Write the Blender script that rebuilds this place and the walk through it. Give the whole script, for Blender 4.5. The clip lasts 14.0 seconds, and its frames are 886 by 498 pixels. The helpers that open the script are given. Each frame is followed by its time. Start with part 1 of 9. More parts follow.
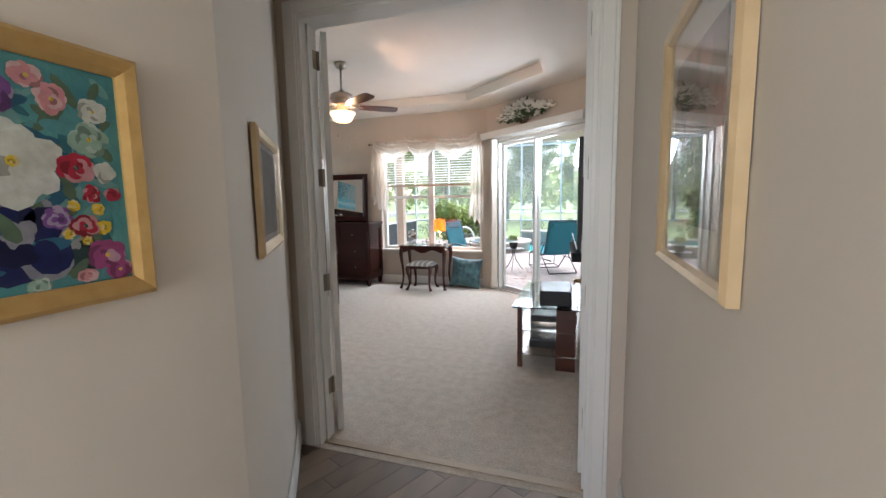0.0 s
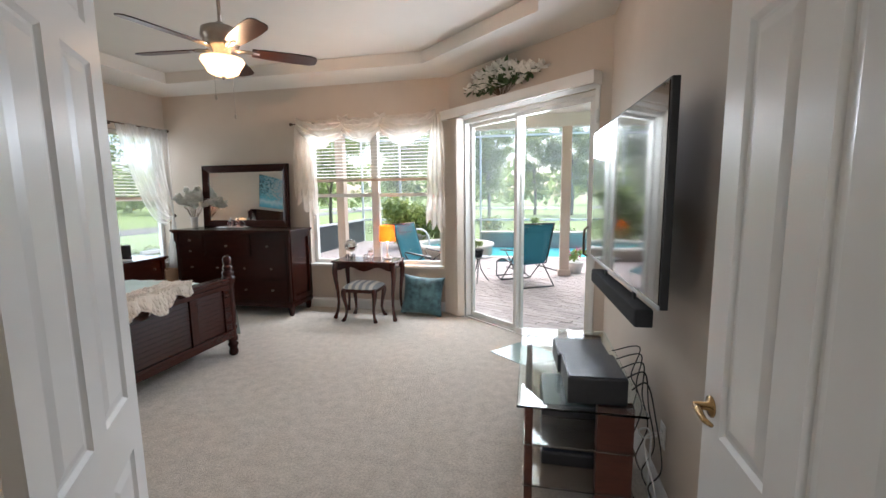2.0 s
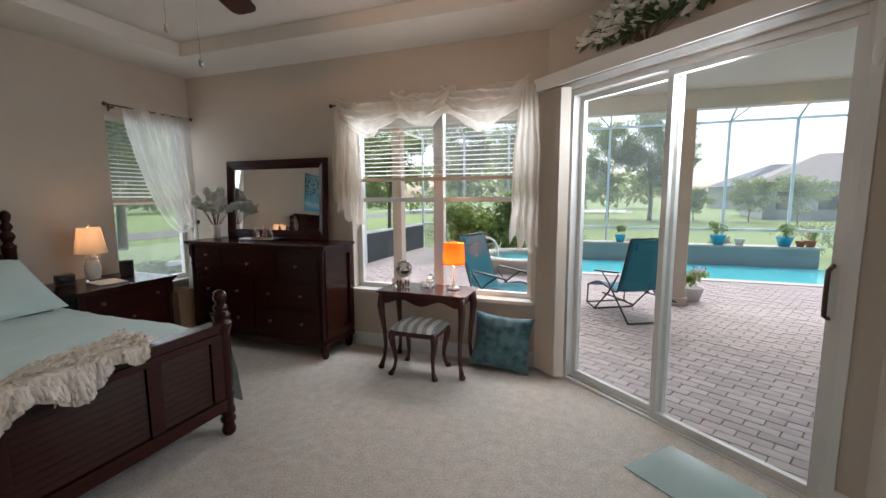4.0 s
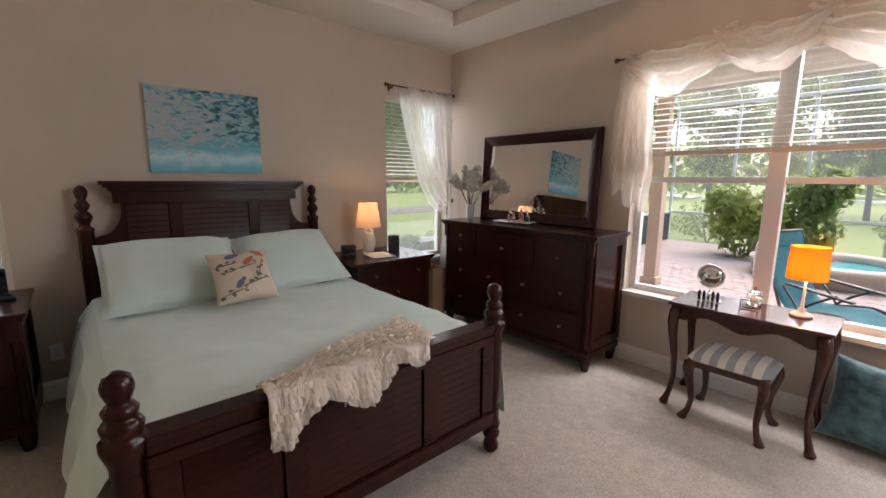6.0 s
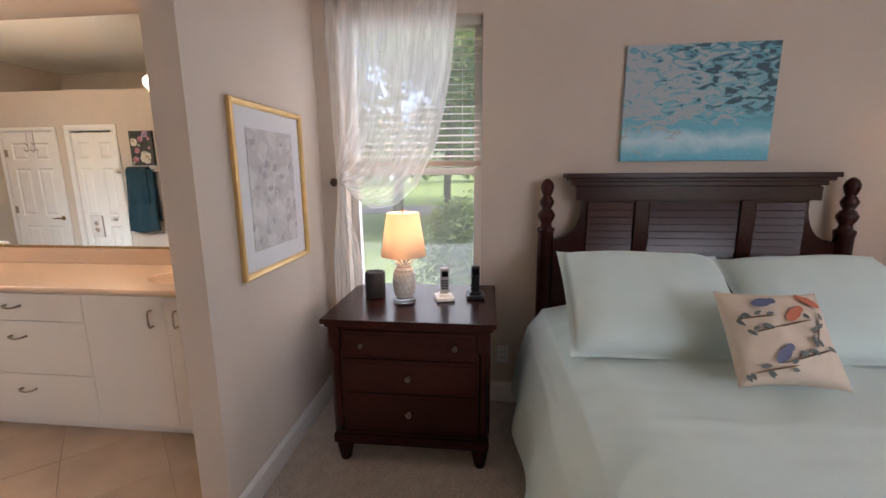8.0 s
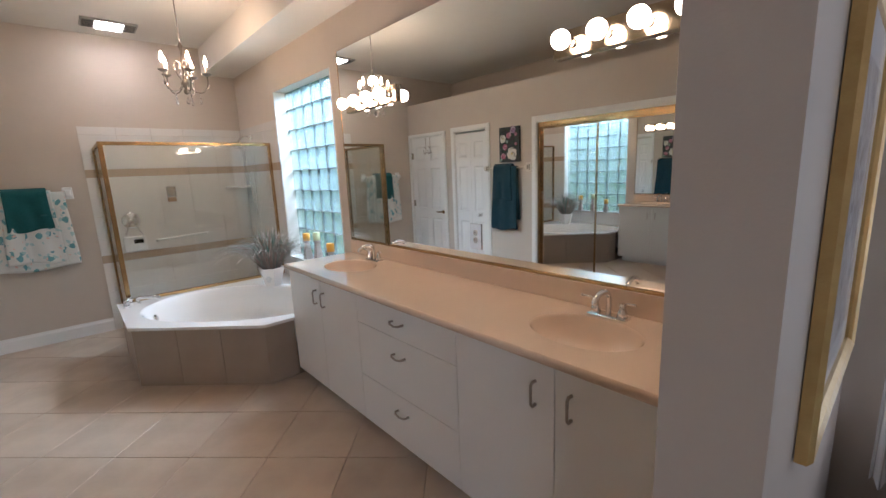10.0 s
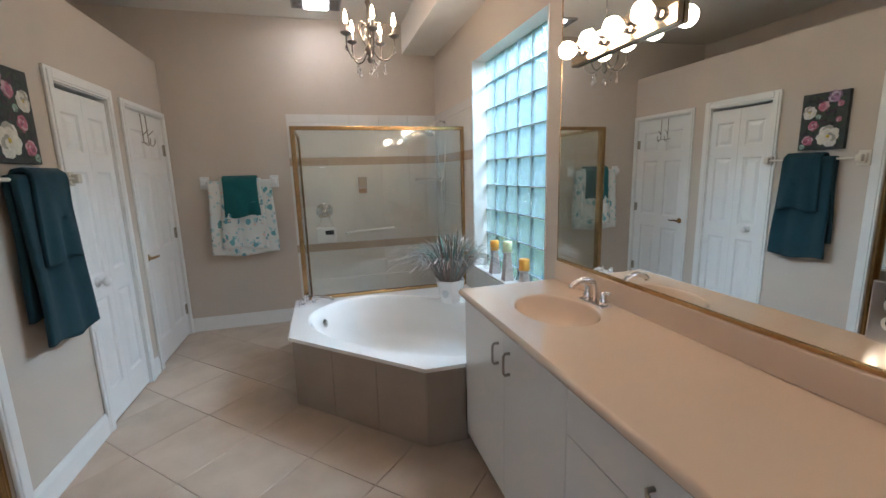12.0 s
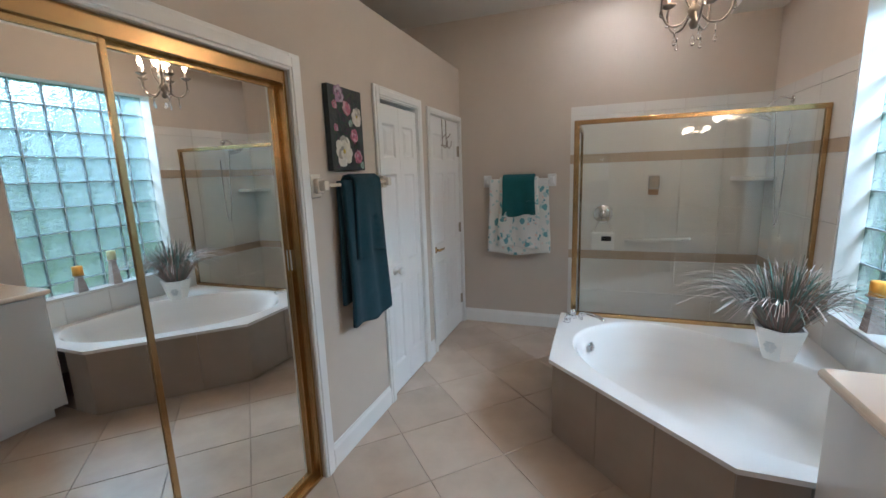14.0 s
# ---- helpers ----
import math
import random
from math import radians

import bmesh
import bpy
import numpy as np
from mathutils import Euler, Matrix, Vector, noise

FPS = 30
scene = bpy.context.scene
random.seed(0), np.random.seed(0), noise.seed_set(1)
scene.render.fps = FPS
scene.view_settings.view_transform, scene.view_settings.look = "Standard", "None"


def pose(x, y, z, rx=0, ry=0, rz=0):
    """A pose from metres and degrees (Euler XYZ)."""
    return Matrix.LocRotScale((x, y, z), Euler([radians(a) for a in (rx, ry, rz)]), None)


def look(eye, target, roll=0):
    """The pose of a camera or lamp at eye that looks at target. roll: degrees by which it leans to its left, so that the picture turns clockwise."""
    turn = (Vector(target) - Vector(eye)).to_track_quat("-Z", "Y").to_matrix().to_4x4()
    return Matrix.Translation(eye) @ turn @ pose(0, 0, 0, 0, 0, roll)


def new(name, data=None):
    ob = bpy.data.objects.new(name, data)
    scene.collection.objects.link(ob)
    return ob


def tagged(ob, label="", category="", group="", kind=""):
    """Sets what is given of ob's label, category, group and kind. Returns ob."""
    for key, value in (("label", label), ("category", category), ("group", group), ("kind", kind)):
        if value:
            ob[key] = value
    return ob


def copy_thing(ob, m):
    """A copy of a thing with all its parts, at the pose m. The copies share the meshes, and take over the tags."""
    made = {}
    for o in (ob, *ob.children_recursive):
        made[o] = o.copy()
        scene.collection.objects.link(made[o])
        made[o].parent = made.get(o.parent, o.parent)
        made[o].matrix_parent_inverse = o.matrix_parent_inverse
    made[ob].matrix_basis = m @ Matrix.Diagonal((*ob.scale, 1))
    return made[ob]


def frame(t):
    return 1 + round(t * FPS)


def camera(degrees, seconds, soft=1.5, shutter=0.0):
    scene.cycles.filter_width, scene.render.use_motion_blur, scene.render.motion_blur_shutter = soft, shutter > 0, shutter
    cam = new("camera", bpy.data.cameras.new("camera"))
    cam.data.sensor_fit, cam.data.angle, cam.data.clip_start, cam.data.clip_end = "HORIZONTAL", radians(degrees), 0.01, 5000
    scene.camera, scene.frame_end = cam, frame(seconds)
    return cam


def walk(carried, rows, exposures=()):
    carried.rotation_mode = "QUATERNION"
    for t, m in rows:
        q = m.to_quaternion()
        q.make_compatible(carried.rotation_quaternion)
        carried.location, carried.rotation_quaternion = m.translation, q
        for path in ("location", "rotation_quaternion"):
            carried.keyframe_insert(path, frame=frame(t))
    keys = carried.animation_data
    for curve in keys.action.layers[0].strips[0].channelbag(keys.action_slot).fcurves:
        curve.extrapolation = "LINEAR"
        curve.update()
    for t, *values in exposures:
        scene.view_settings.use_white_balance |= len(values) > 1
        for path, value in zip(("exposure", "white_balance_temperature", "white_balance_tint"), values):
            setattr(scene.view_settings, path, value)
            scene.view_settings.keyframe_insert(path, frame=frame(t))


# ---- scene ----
cam = camera(93.3, 14.0)
PATH = [
    (0, (0.556, 0.51, 1.46), (-0.076, 2.393, 1.228), -0.9),
    (0.5, (0.388, 0.848, 1.452), (-0.149, 2.76, 1.214), -0.8),
    (1, (0.283, 1.264, 1.44), (-0.186, 3.193, 1.196), -0.8),
    (1.5, (0.197, 1.721, 1.483), (-0.227, 3.659, 1.233), -0.7),
    (2, (0.056, 2.16, 1.506), (-0.358, 4.101, 1.251), -0.7),
    (2.2, (0.003, 2.334, 1.501), (-0.41, 4.274, 1.248), -0.4),
    (4.3, (-0.609, 3.709, 1.547), (-1.379, 5.538, 1.298), -0.2),
    (4.5, (-0.663, 3.764, 1.537), (-1.499, 5.564, 1.285), -0.1),
    (5, (-0.841, 3.852, 1.49), (-1.871, 5.546, 1.23), 0.1),
    (5.5, (-1.068, 3.898, 1.498), (-2.324, 5.426, 1.207), 0.2),
    (6, (-1.314, 3.912, 1.51), (-2.795, 5.215, 1.182), 0.4),
    (6.5, (-1.625, 3.967, 1.515), (-3.318, 4.973, 1.164), 0.3),
    (7, (-1.904, 3.897, 1.498), (-3.773, 4.512, 1.137), -0.1),
    (7.5, (-2.186, 3.754, 1.509), (-4.142, 3.958, 1.147), -0.3),
    (8, (-2.505, 3.614, 1.511), (-4.458, 3.4, 1.138), -0.4),
    (8.5, (-2.785, 3.465, 1.521), (-4.636, 2.811, 1.141), -0.7),
    (9, (-3.003, 3.171, 1.529), (-4.696, 2.18, 1.142), -1.1),
    (9.2, (-3.077, 3.067, 1.536), (-4.692, 1.953, 1.149), -1.7),
    (11.3, (-3.661, 1.927, 1.501), (-4.48, 0.138, 1.142), -1.4),
    (11.5, (-3.714, 1.822, 1.495), (-4.452, -0.002, 1.137), -1.5),
    (12, (-3.799, 1.613, 1.499), (-4.329, -0.281, 1.139), -1.6),
    (12.5, (-3.787, 1.407, 1.519), (-4.098, -0.535, 1.155), -1.6),
    (13, (-3.771, 1.257, 1.548), (-3.822, -0.709, 1.185), -1.7),
    (13.5, (-3.784, 1.169, 1.555), (-3.506, -0.778, 1.192), -1.9),
    (14, (-3.748, 1.207, 1.564), (-3.061, -0.637, 1.204), -2.0),
]
walk(cam, [(t, look(eye, target, roll)) for t, eye, target, roll in PATH],
     [(0, 1.85, 5800, 12), (0.5, 2.0, 5850, 12), (1.2, 1.8, 5950, 12), (2.2, 1.7, 5950, 12), (4.3, 0.95, 6000, 12), (5.5, 1.1, 6600, 18), (7.0, 1.8, 6450, 26), (8.0, 1.78, 6200, 26), (9.0, 1.48, 5700, 24), (11.4, 0.95, 5250, 15), (12.6, 1.0, 5080, 14), (13.5, 0.95, 4950, 14), (14.0, 0.9, 5150, 15)])

# ---- world and sun ----
world = bpy.data.worlds.new("sky")
scene.world = world
world.use_nodes = True
wn = world.node_tree.nodes
sky = wn.new("ShaderNodeTexSky")
sky.sky_type = "NISHITA"
sky.sun_disc = False
sky.sun_elevation, sky.sun_rotation = radians(52), radians(5)
sky.air_density, sky.dust_density = 0.8, 3.0
wn["Background"].inputs["Strength"].default_value = 0.15
world.node_tree.links.new(sky.outputs[0], wn["Background"].inputs["Color"])
sun_data = bpy.data.lights.new("sun", "SUN")
sun_data.energy, sun_data.angle, sun_data.color = 2.9, radians(80), (1.0, 0.96, 0.9)
sun = new("sun", sun_data)
sun.matrix_world = look((0.09 * math.cos(radians(52)) * 20, math.cos(radians(52)) * 20, math.sin(radians(52)) * 20), (0, 0, 0))


def window_light(name, at, toward, w, h, watts, tint=(0.93, 0.97, 1.0)):
    """An area lamp added at or near an opening in place of sky light."""
    d = bpy.data.lights.new(name, "AREA")
    d.shape, d.size, d.size_y, d.energy, d.color = "RECTANGLE", w, h, watts, tint
    ob = new(name, d)
    ob.matrix_world = look(at, toward)
    return ob


def bulb(name, at, watts, tint=(1.0, 0.72, 0.42), size=0.03):
    d = bpy.data.lights.new(name, "POINT")
    d.energy, d.color, d.shadow_soft_size = watts, tint, size
    ob = new(name, d)
    ob.location = at
    return ob


window_light("sky_light_window_north", (-2.00, 8.15, 2.60), (-1.6, 5.0, 0.5), 2.0, 0.6, 44)
window_light("sky_light_window_corner", (-5.17, 6.85, 1.5), (-3.0, 6.85, 1.2), 0.8, 1.7, 4)
window_light("sky_light_window_bed", (-5.17, 3.14, 1.5), (-3.0, 3.14, 1.2), 0.8, 1.7, 3)
window_light("sky_light_slider", (0.066, 6.79, 2.08), (-4.2, 4.5, 0.8), 1.6, 0.4, 17)
window_light("sky_light_glass_block", (-6.10, -1.13, 2.95), (-3.4, -1.13, 0.9), 1.4, 0.8, 66, (0.84, 0.97, 1.0))
# added lamp that brightens the hall from behind; no such source is known
window_light("sky_light_hall", (0.20, -1.62, 1.5), (0.10, 1.0, 1.2), 0.8, 1.5, 11, (1.0, 0.95, 0.88))


# ---- materials ----
def mat(name, base, rough=0.6, metal=0.0, dark=None, scale=8.0, amount=0.5, bump=0.0, bump_scale=60.0, stretch=(1, 1, 1),
        coat=0.0, ior=1.45, alpha=1.0, transmission=0.0, emit=None, strength=0.0, sheen=0.0, sss=0.0, rough_var=0.0):
    """A surface whose colour wanders between base and dark at two scales, with fine relief."""
    m = bpy.data.materials.new(name)
    m.use_nodes = True
    nt = m.node_tree
    n, l = nt.nodes, nt.links
    p = n["Principled BSDF"]
    p.inputs["Base Color"].default_value = (*base, 1)
    p.inputs["Roughness"].default_value, p.inputs["Metallic"].default_value = rough, metal
    p.inputs["IOR"].default_value, p.inputs["Alpha"].default_value = ior, alpha
    p.inputs["Coat Weight"].default_value = coat
    p.inputs["Coat Roughness"].default_value = 0.08
    p.inputs["Transmission Weight"].default_value = transmission
    p.inputs["Sheen Weight"].default_value = sheen
    if emit:
        p.inputs["Emission Color"].default_value = (*emit, 1)
        p.inputs["Emission Strength"].default_value = strength
    tc = n.new("ShaderNodeTexCoord")
    mp = n.new("ShaderNodeMapping")
    mp.inputs["Scale"].default_value = stretch
    l.new(tc.outputs["Object"], mp.inputs["Vector"])
    if dark:
        big, small, mix, add = n.new("ShaderNodeTexNoise"), n.new("ShaderNodeTexNoise"), n.new("ShaderNodeMix"), n.new("ShaderNodeMath")
        big.inputs["Scale"].default_value, small.inputs["Scale"].default_value = scale * 0.18, scale
        big.inputs["Detail"].default_value, small.inputs["Detail"].default_value = 2, 6
        add.operation = "MULTIPLY_ADD"
        l.new(mp.outputs[0], big.inputs["Vector"]), l.new(mp.outputs[0], small.inputs["Vector"])
        l.new(small.outputs["Fac"], add.inputs[0])
        add.inputs[1].default_value = 0.65
        half = n.new("ShaderNodeMath")
        half.operation = "MULTIPLY"
        half.inputs[1].default_value = 0.35
        l.new(big.outputs["Fac"], half.inputs[0]), l.new(half.outputs[0], add.inputs[2])
        ramp = n.new("ShaderNodeMapRange")
        ramp.inputs["From Min"].default_value, ramp.inputs["From Max"].default_value = 0.5 - 0.25, 0.5 + 0.25
        ramp.inputs["To Min"].default_value, ramp.inputs["To Max"].default_value = 0.5 - amount, 0.5 + amount
        l.new(add.outputs[0], ramp.inputs["Value"])
        mix.data_type = "RGBA"
        mix.inputs["A"].default_value, mix.inputs["B"].default_value = (*base, 1), (*dark, 1)
        l.new(ramp.outputs[0], mix.inputs["Factor"]), l.new(mix.outputs["Result"], p.inputs["Base Color"])
        if rough_var:
            rr = n.new("ShaderNodeMapRange")
            rr.inputs["To Min"].default_value, rr.inputs["To Max"].default_value = rough - rough_var, rough + rough_var
            l.new(add.outputs[0], rr.inputs["Value"]), l.new(rr.outputs[0], p.inputs["Roughness"])
    if bump:
        t, b = n.new("ShaderNodeTexNoise"), n.new("ShaderNodeBump")
        t.inputs["Scale"].default_value, t.inputs["Detail"].default_value = bump_scale, 4
        b.inputs["Strength"].default_value, b.inputs["Distance"].default_value = bump, 0.01
        l.new(mp.outputs[0], t.inputs["Vector"]), l.new(t.outputs["Fac"], b.inputs["Height"])
        l.new(b.outputs[0], p.inputs["Normal"])
    return m


def sheer(name, base, through_part, dark=None):
    """Thin cloth: part diffuse, part translucent, part open weave."""
    m = bpy.data.materials.new(name)
    m.use_nodes = True
    n, l = m.node_tree.nodes, m.node_tree.links
    n.remove(n["Principled BSDF"])
    d, t, o, a, b = (n.new("ShaderNodeBsdf" + k) for k in ("Diffuse", "Translucent", "Transparent", "Diffuse", "Diffuse"))
    n.remove(a), n.remove(b)
    m1, m2 = n.new("ShaderNodeMixShader"), n.new("ShaderNodeMixShader")
    d.inputs["Color"].default_value = t.inputs["Color"].default_value = (*base, 1)
    m1.inputs[0].default_value = 0.55
    tex = n.new("ShaderNodeTexNoise")
    tex.inputs["Scale"].default_value = 14
    rng = n.new("ShaderNodeMapRange")
    rng.inputs["To Min"].default_value, rng.inputs["To Max"].default_value = through_part - 0.12, through_part + 0.12
    l.new(tex.outputs["Fac"], rng.inputs["Value"]), l.new(rng.outputs[0], m2.inputs[0])
    l.new(d.outputs[0], m1.inputs[1]), l.new(t.outputs[0], m1.inputs[2])
    l.new(m1.outputs[0], m2.inputs[1]), l.new(o.outputs[0], m2.inputs[2])
    l.new(m2.outputs[0], n["Material Output"].inputs["Surface"])
    return m


def pane(name, tint=(1, 1, 1), f0=0.025):
    """A thin pane: clear, with a little mirror gloss that grows at a slant, the same from both sides."""
    m = bpy.data.materials.new(name)
    m.use_nodes = True
    n, l = m.node_tree.nodes, m.node_tree.links
    n.remove(n["Principled BSDF"])
    o, g, mx, lw, pw, ad = n.new("ShaderNodeBsdfTransparent"), n.new("ShaderNodeBsdfGlossy"), n.new("ShaderNodeMixShader"), n.new("ShaderNodeLayerWeight"), n.new("ShaderNodeMath"), n.new("ShaderNodeMath")
    o.inputs["Color"].default_value = (*tint, 1)
    g.inputs["Roughness"].default_value = 0.01
    lw.inputs["Blend"].default_value = 0.5
    pw.operation, ad.operation = "POWER", "MULTIPLY_ADD"
    pw.inputs[1].default_value = 4.5
    ad.inputs[1].default_value, ad.inputs[2].default_value = min(0.9, f0 * 22), f0
    l.new(lw.outputs["Facing"], pw.inputs[0]), l.new(pw.outputs[0], ad.inputs[0]), l.new(ad.outputs[0], mx.inputs[0])
    l.new(o.outputs[0], mx.inputs[1]), l.new(g.outputs[0], mx.inputs[2])
    l.new(mx.outputs[0], n["Material Output"].inputs["Surface"])
    return m


WALL = mat("greige wall paint", (0.57, 0.495, 0.415), 0.75, dark=(0.535, 0.462, 0.385), scale=5, bump=0.06, bump_scale=180)
CEIL = mat("ceiling paint", (0.74, 0.70, 0.64), 0.85, dark=(0.70, 0.66, 0.60), scale=4, bump=0.12, bump_scale=90)
TRIM = mat("white trim paint", (0.78, 0.77, 0.74), 0.35, dark=(0.74, 0.73, 0.70), scale=6)
DOORWHITE = mat("white door paint", (0.78, 0.77, 0.75), 0.3, dark=(0.74, 0.735, 0.715), scale=5, bump=0.02, bump_scale=120)
CARPET = mat("beige carpet", (0.66, 0.585, 0.50), 0.95, dark=(0.43, 0.375, 0.31), scale=75, amount=0.85, bump=0.9, bump_scale=160, sheen=0.2)
DARKWOOD = mat("dark espresso wood", (0.040, 0.0095, 0.006), 0.24, dark=(0.022, 0.005, 0.0035), scale=14, stretch=(1, 1, 6), rough_var=0.05, ior=1.36)
CHERRY = mat("cherry wood", (0.075, 0.018, 0.012), 0.22, dark=(0.035, 0.010, 0.008), scale=14, stretch=(1, 1, 5), coat=0.3)
MIRROR = mat("mirror", (0.86, 0.88, 0.87), 0.008, 1.0)
GLASS = pane("window glass", (0.97, 0.985, 0.98))
BRASS = mat("aged brass", (0.52, 0.34, 0.15), 0.26, 1.0, dark=(0.40, 0.26, 0.12), scale=18)
CHROME = mat("chrome", (0.78, 0.78, 0.79), 0.10, 1.0)
NICKEL = mat("brushed nickel", (0.42, 0.38, 0.33), 0.32, 1.0, dark=(0.34, 0.30, 0.26), scale=20)
GOLDWOOD = mat("gold leaf frame", (0.62, 0.42, 0.16), 0.36, 0.45, dark=(0.48, 0.30, 0.10), scale=25, bump=0.15, bump_scale=70)


def leafy(name, base, dark, scale=2.0, glow=0.45):
    """Thin leaves that let part of the light through."""
    m = mat(name, base, 0.55, dark=dark, scale=scale, amount=0.9)
    n, l = m.node_tree.nodes, m.node_tree.links
    p = n["Principled BSDF"]
    t, mx = n.new("ShaderNodeBsdfTranslucent"), n.new("ShaderNodeMixShader")
    src = p.inputs["Base Color"].links[0].from_socket
    up = n.new("ShaderNodeMix")
    up.data_type, up.blend_type = "RGBA", "MIX"
    up.inputs["Factor"].default_value = 0.6
    up.inputs["B"].default_value = (0.40, 0.48, 0.17, 1)
    l.new(src, up.inputs["A"]), l.new(up.outputs["Result"], t.inputs["Color"])
    mx.inputs[0].default_value = glow
    l.new(p.outputs[0], mx.inputs[1]), l.new(t.outputs[0], mx.inputs[2])
    l.new(mx.outputs[0], n["Material Output"].inputs["Surface"])
    return m


# ---- mesh helpers ----
def mesh_of(name, bm, material=None, smooth=False):
    me = bpy.data.meshes.new(name)
    bmesh.ops.recalc_face_normals(bm, faces=bm.faces)
    if smooth:
        for f in bm.faces:
            f.smooth = True
    bm.to_mesh(me)
    bm.free()
    if material:
        me.materials.append(material)
    return me


def add_box(bm, x0, y0, z0, x1, y1, z1, m=None):
    v = [bm.verts.new(Vector(c)) for c in ((x0, y0, z0), (x1, y0, z0), (x1, y1, z0), (x0, y1, z0), (x0, y0, z1), (x1, y0, z1), (x1, y1, z1), (x0, y1, z1))]
    if m is not None:
        for a in v:
            a.co = m @ a.co
    return [bm.faces.new([v[i] for i in q]) for q in ((0, 3, 2, 1), (4, 5, 6, 7), (0, 1, 5, 4), (1, 2, 6, 5), (2, 3, 7, 6), (3, 0, 4, 7))]


def put(name, me, parent=None, m=None):
    ob = new(name, me)
    if parent:
        ob.parent = parent
    if m is not None:
        ob.matrix_basis = m
    return ob


def boxes(name, cells, material, parent=None, bevel=0.0, m=None, smooth=False):
    """One mesh made of boxes (x0, y0, z0, x1, y1, z1), edges rounded by bevel."""
    bm = bmesh.new()
    for c in cells:
        add_box(bm, *c)
    if bevel:
        bmesh.ops.bevel(bm, geom=bm.edges[:], offset=bevel, segments=2, affect="EDGES", profile=0.6, clamp_overlap=True)
    return put(name, mesh_of(name, bm, material), parent, m)


def prism(name, outline, z0, z1, material, parent=None, m=None, bevel=0.0):
    """An upright prism over a plan outline."""
    bm = bmesh.new()
    low = [bm.verts.new((x, y, z0)) for x, y in outline]
    f = bm.faces.new(low)
    r = bmesh.ops.extrude_face_region(bm, geom=[f])
    bmesh.ops.translate(bm, verts=[v for v in r["geom"] if isinstance(v, bmesh.types.BMVert)], vec=(0, 0, z1 - z0))
    if bevel:
        bmesh.ops.bevel(bm, geom=bm.edges[:], offset=bevel, segments=2, affect="EDGES", profile=0.6, clamp_overlap=True)
    return put(name, mesh_of(name, bm, material), parent, m)


def lathe_into(bm, profile, steps=20, m=None):
    """A turned solid from (radius, height) pairs."""
    rings = []
    for r, z in profile:
        rings.append([bm.verts.new((r * math.cos(2 * math.pi * k / steps), r * math.sin(2 * math.pi * k / steps), z)) for k in range(steps)])
    for a, b in zip(rings, rings[1:]):
        for k in range(steps):
            bm.faces.new((a[k], a[(k + 1) % steps], b[(k + 1) % steps], b[k]))
    if profile[0][0] > 1e-4:
        bm.faces.new(rings[0][::-1])
    if profile[-1][0] > 1e-4:
        bm.faces.new(rings[-1])
    if m is not None:
        bmesh.ops.transform(bm, matrix=m, verts=[v for r in rings for v in r])


def lathe(name, profile, material, parent=None, m=None, steps=24):
    bm = bmesh.new()
    lathe_into(bm, profile, steps)
    bmesh.ops.remove_doubles(bm, verts=bm.verts, dist=1e-5)
    me = mesh_of(name, bm, material, True)
    ob = put(name, me, parent, m)
    return ob


def tube_into(bm, pts, radius, steps=8, caps=True):
    pts = [Vector(p) for p in pts]
    rad = radius if isinstance(radius, (list, tuple)) else [radius] * len(pts)
    rings, side = [], None
    for i, p in enumerate(pts):
        d = (pts[min(i + 1, len(pts) - 1)] - pts[max(i - 1, 0)]).normalized()
        if side is None:
            side = d.orthogonal().normalized()
        side = (side - d * side.dot(d)).normalized()
        up = d.cross(side)
        rings.append([bm.verts.new(p + rad[i] * (math.cos(2 * math.pi * k / steps) * side + math.sin(2 * math.pi * k / steps) * up)) for k in range(steps)])
    for a, b in zip(rings, rings[1:]):
        for k in range(steps):
            bm.faces.new((a[k], a[(k + 1) % steps], b[(k + 1) % steps], b[k]))
    if caps:
        bm.faces.new(rings[0][::-1]), bm.faces.new(rings[-1])


def tube(name, paths, radius, material, parent=None, m=None, steps=8):
    bm = bmesh.new()
    for p in paths:
        tube_into(bm, p, radius, steps)
    return put(name, mesh_of(name, bm, material, True), parent, m)


def thing(name, m, label, category, group=""):
    ob = new(name)
    ob.empty_display_size = 0.05
    ob.matrix_basis = m
    return tagged(ob, label, category, group)


def structure(ob, label=""):
    return tagged(ob, label, kind="structure")


def cut_wall(along, at0, at1, base0, base1, top, holes):
    """Boxes of a wall along 'x' or 'y' that leaves holes (a0, a1, z0, z1) open. at0, at1: its two faces."""
    cells, cuts = [], sorted({base0, base1, *[h[0] for h in holes], *[h[1] for h in holes]})
    for a, b in zip(cuts, cuts[1:]):
        spans, z = [], 0.0
        for h in sorted((h for h in holes if h[0] < b - 1e-6 and h[1] > a + 1e-6), key=lambda h: h[2]):
            if h[2] > z:
                spans.append((z, h[2]))
            z = h[3]
        if z < top:
            spans.append((z, top))
        for z0, z1 in spans:
            cells.append((a, at0, z0, b, at1, z1) if along == "x" else (at0, a, z0, at1, b, z1))
    return cells


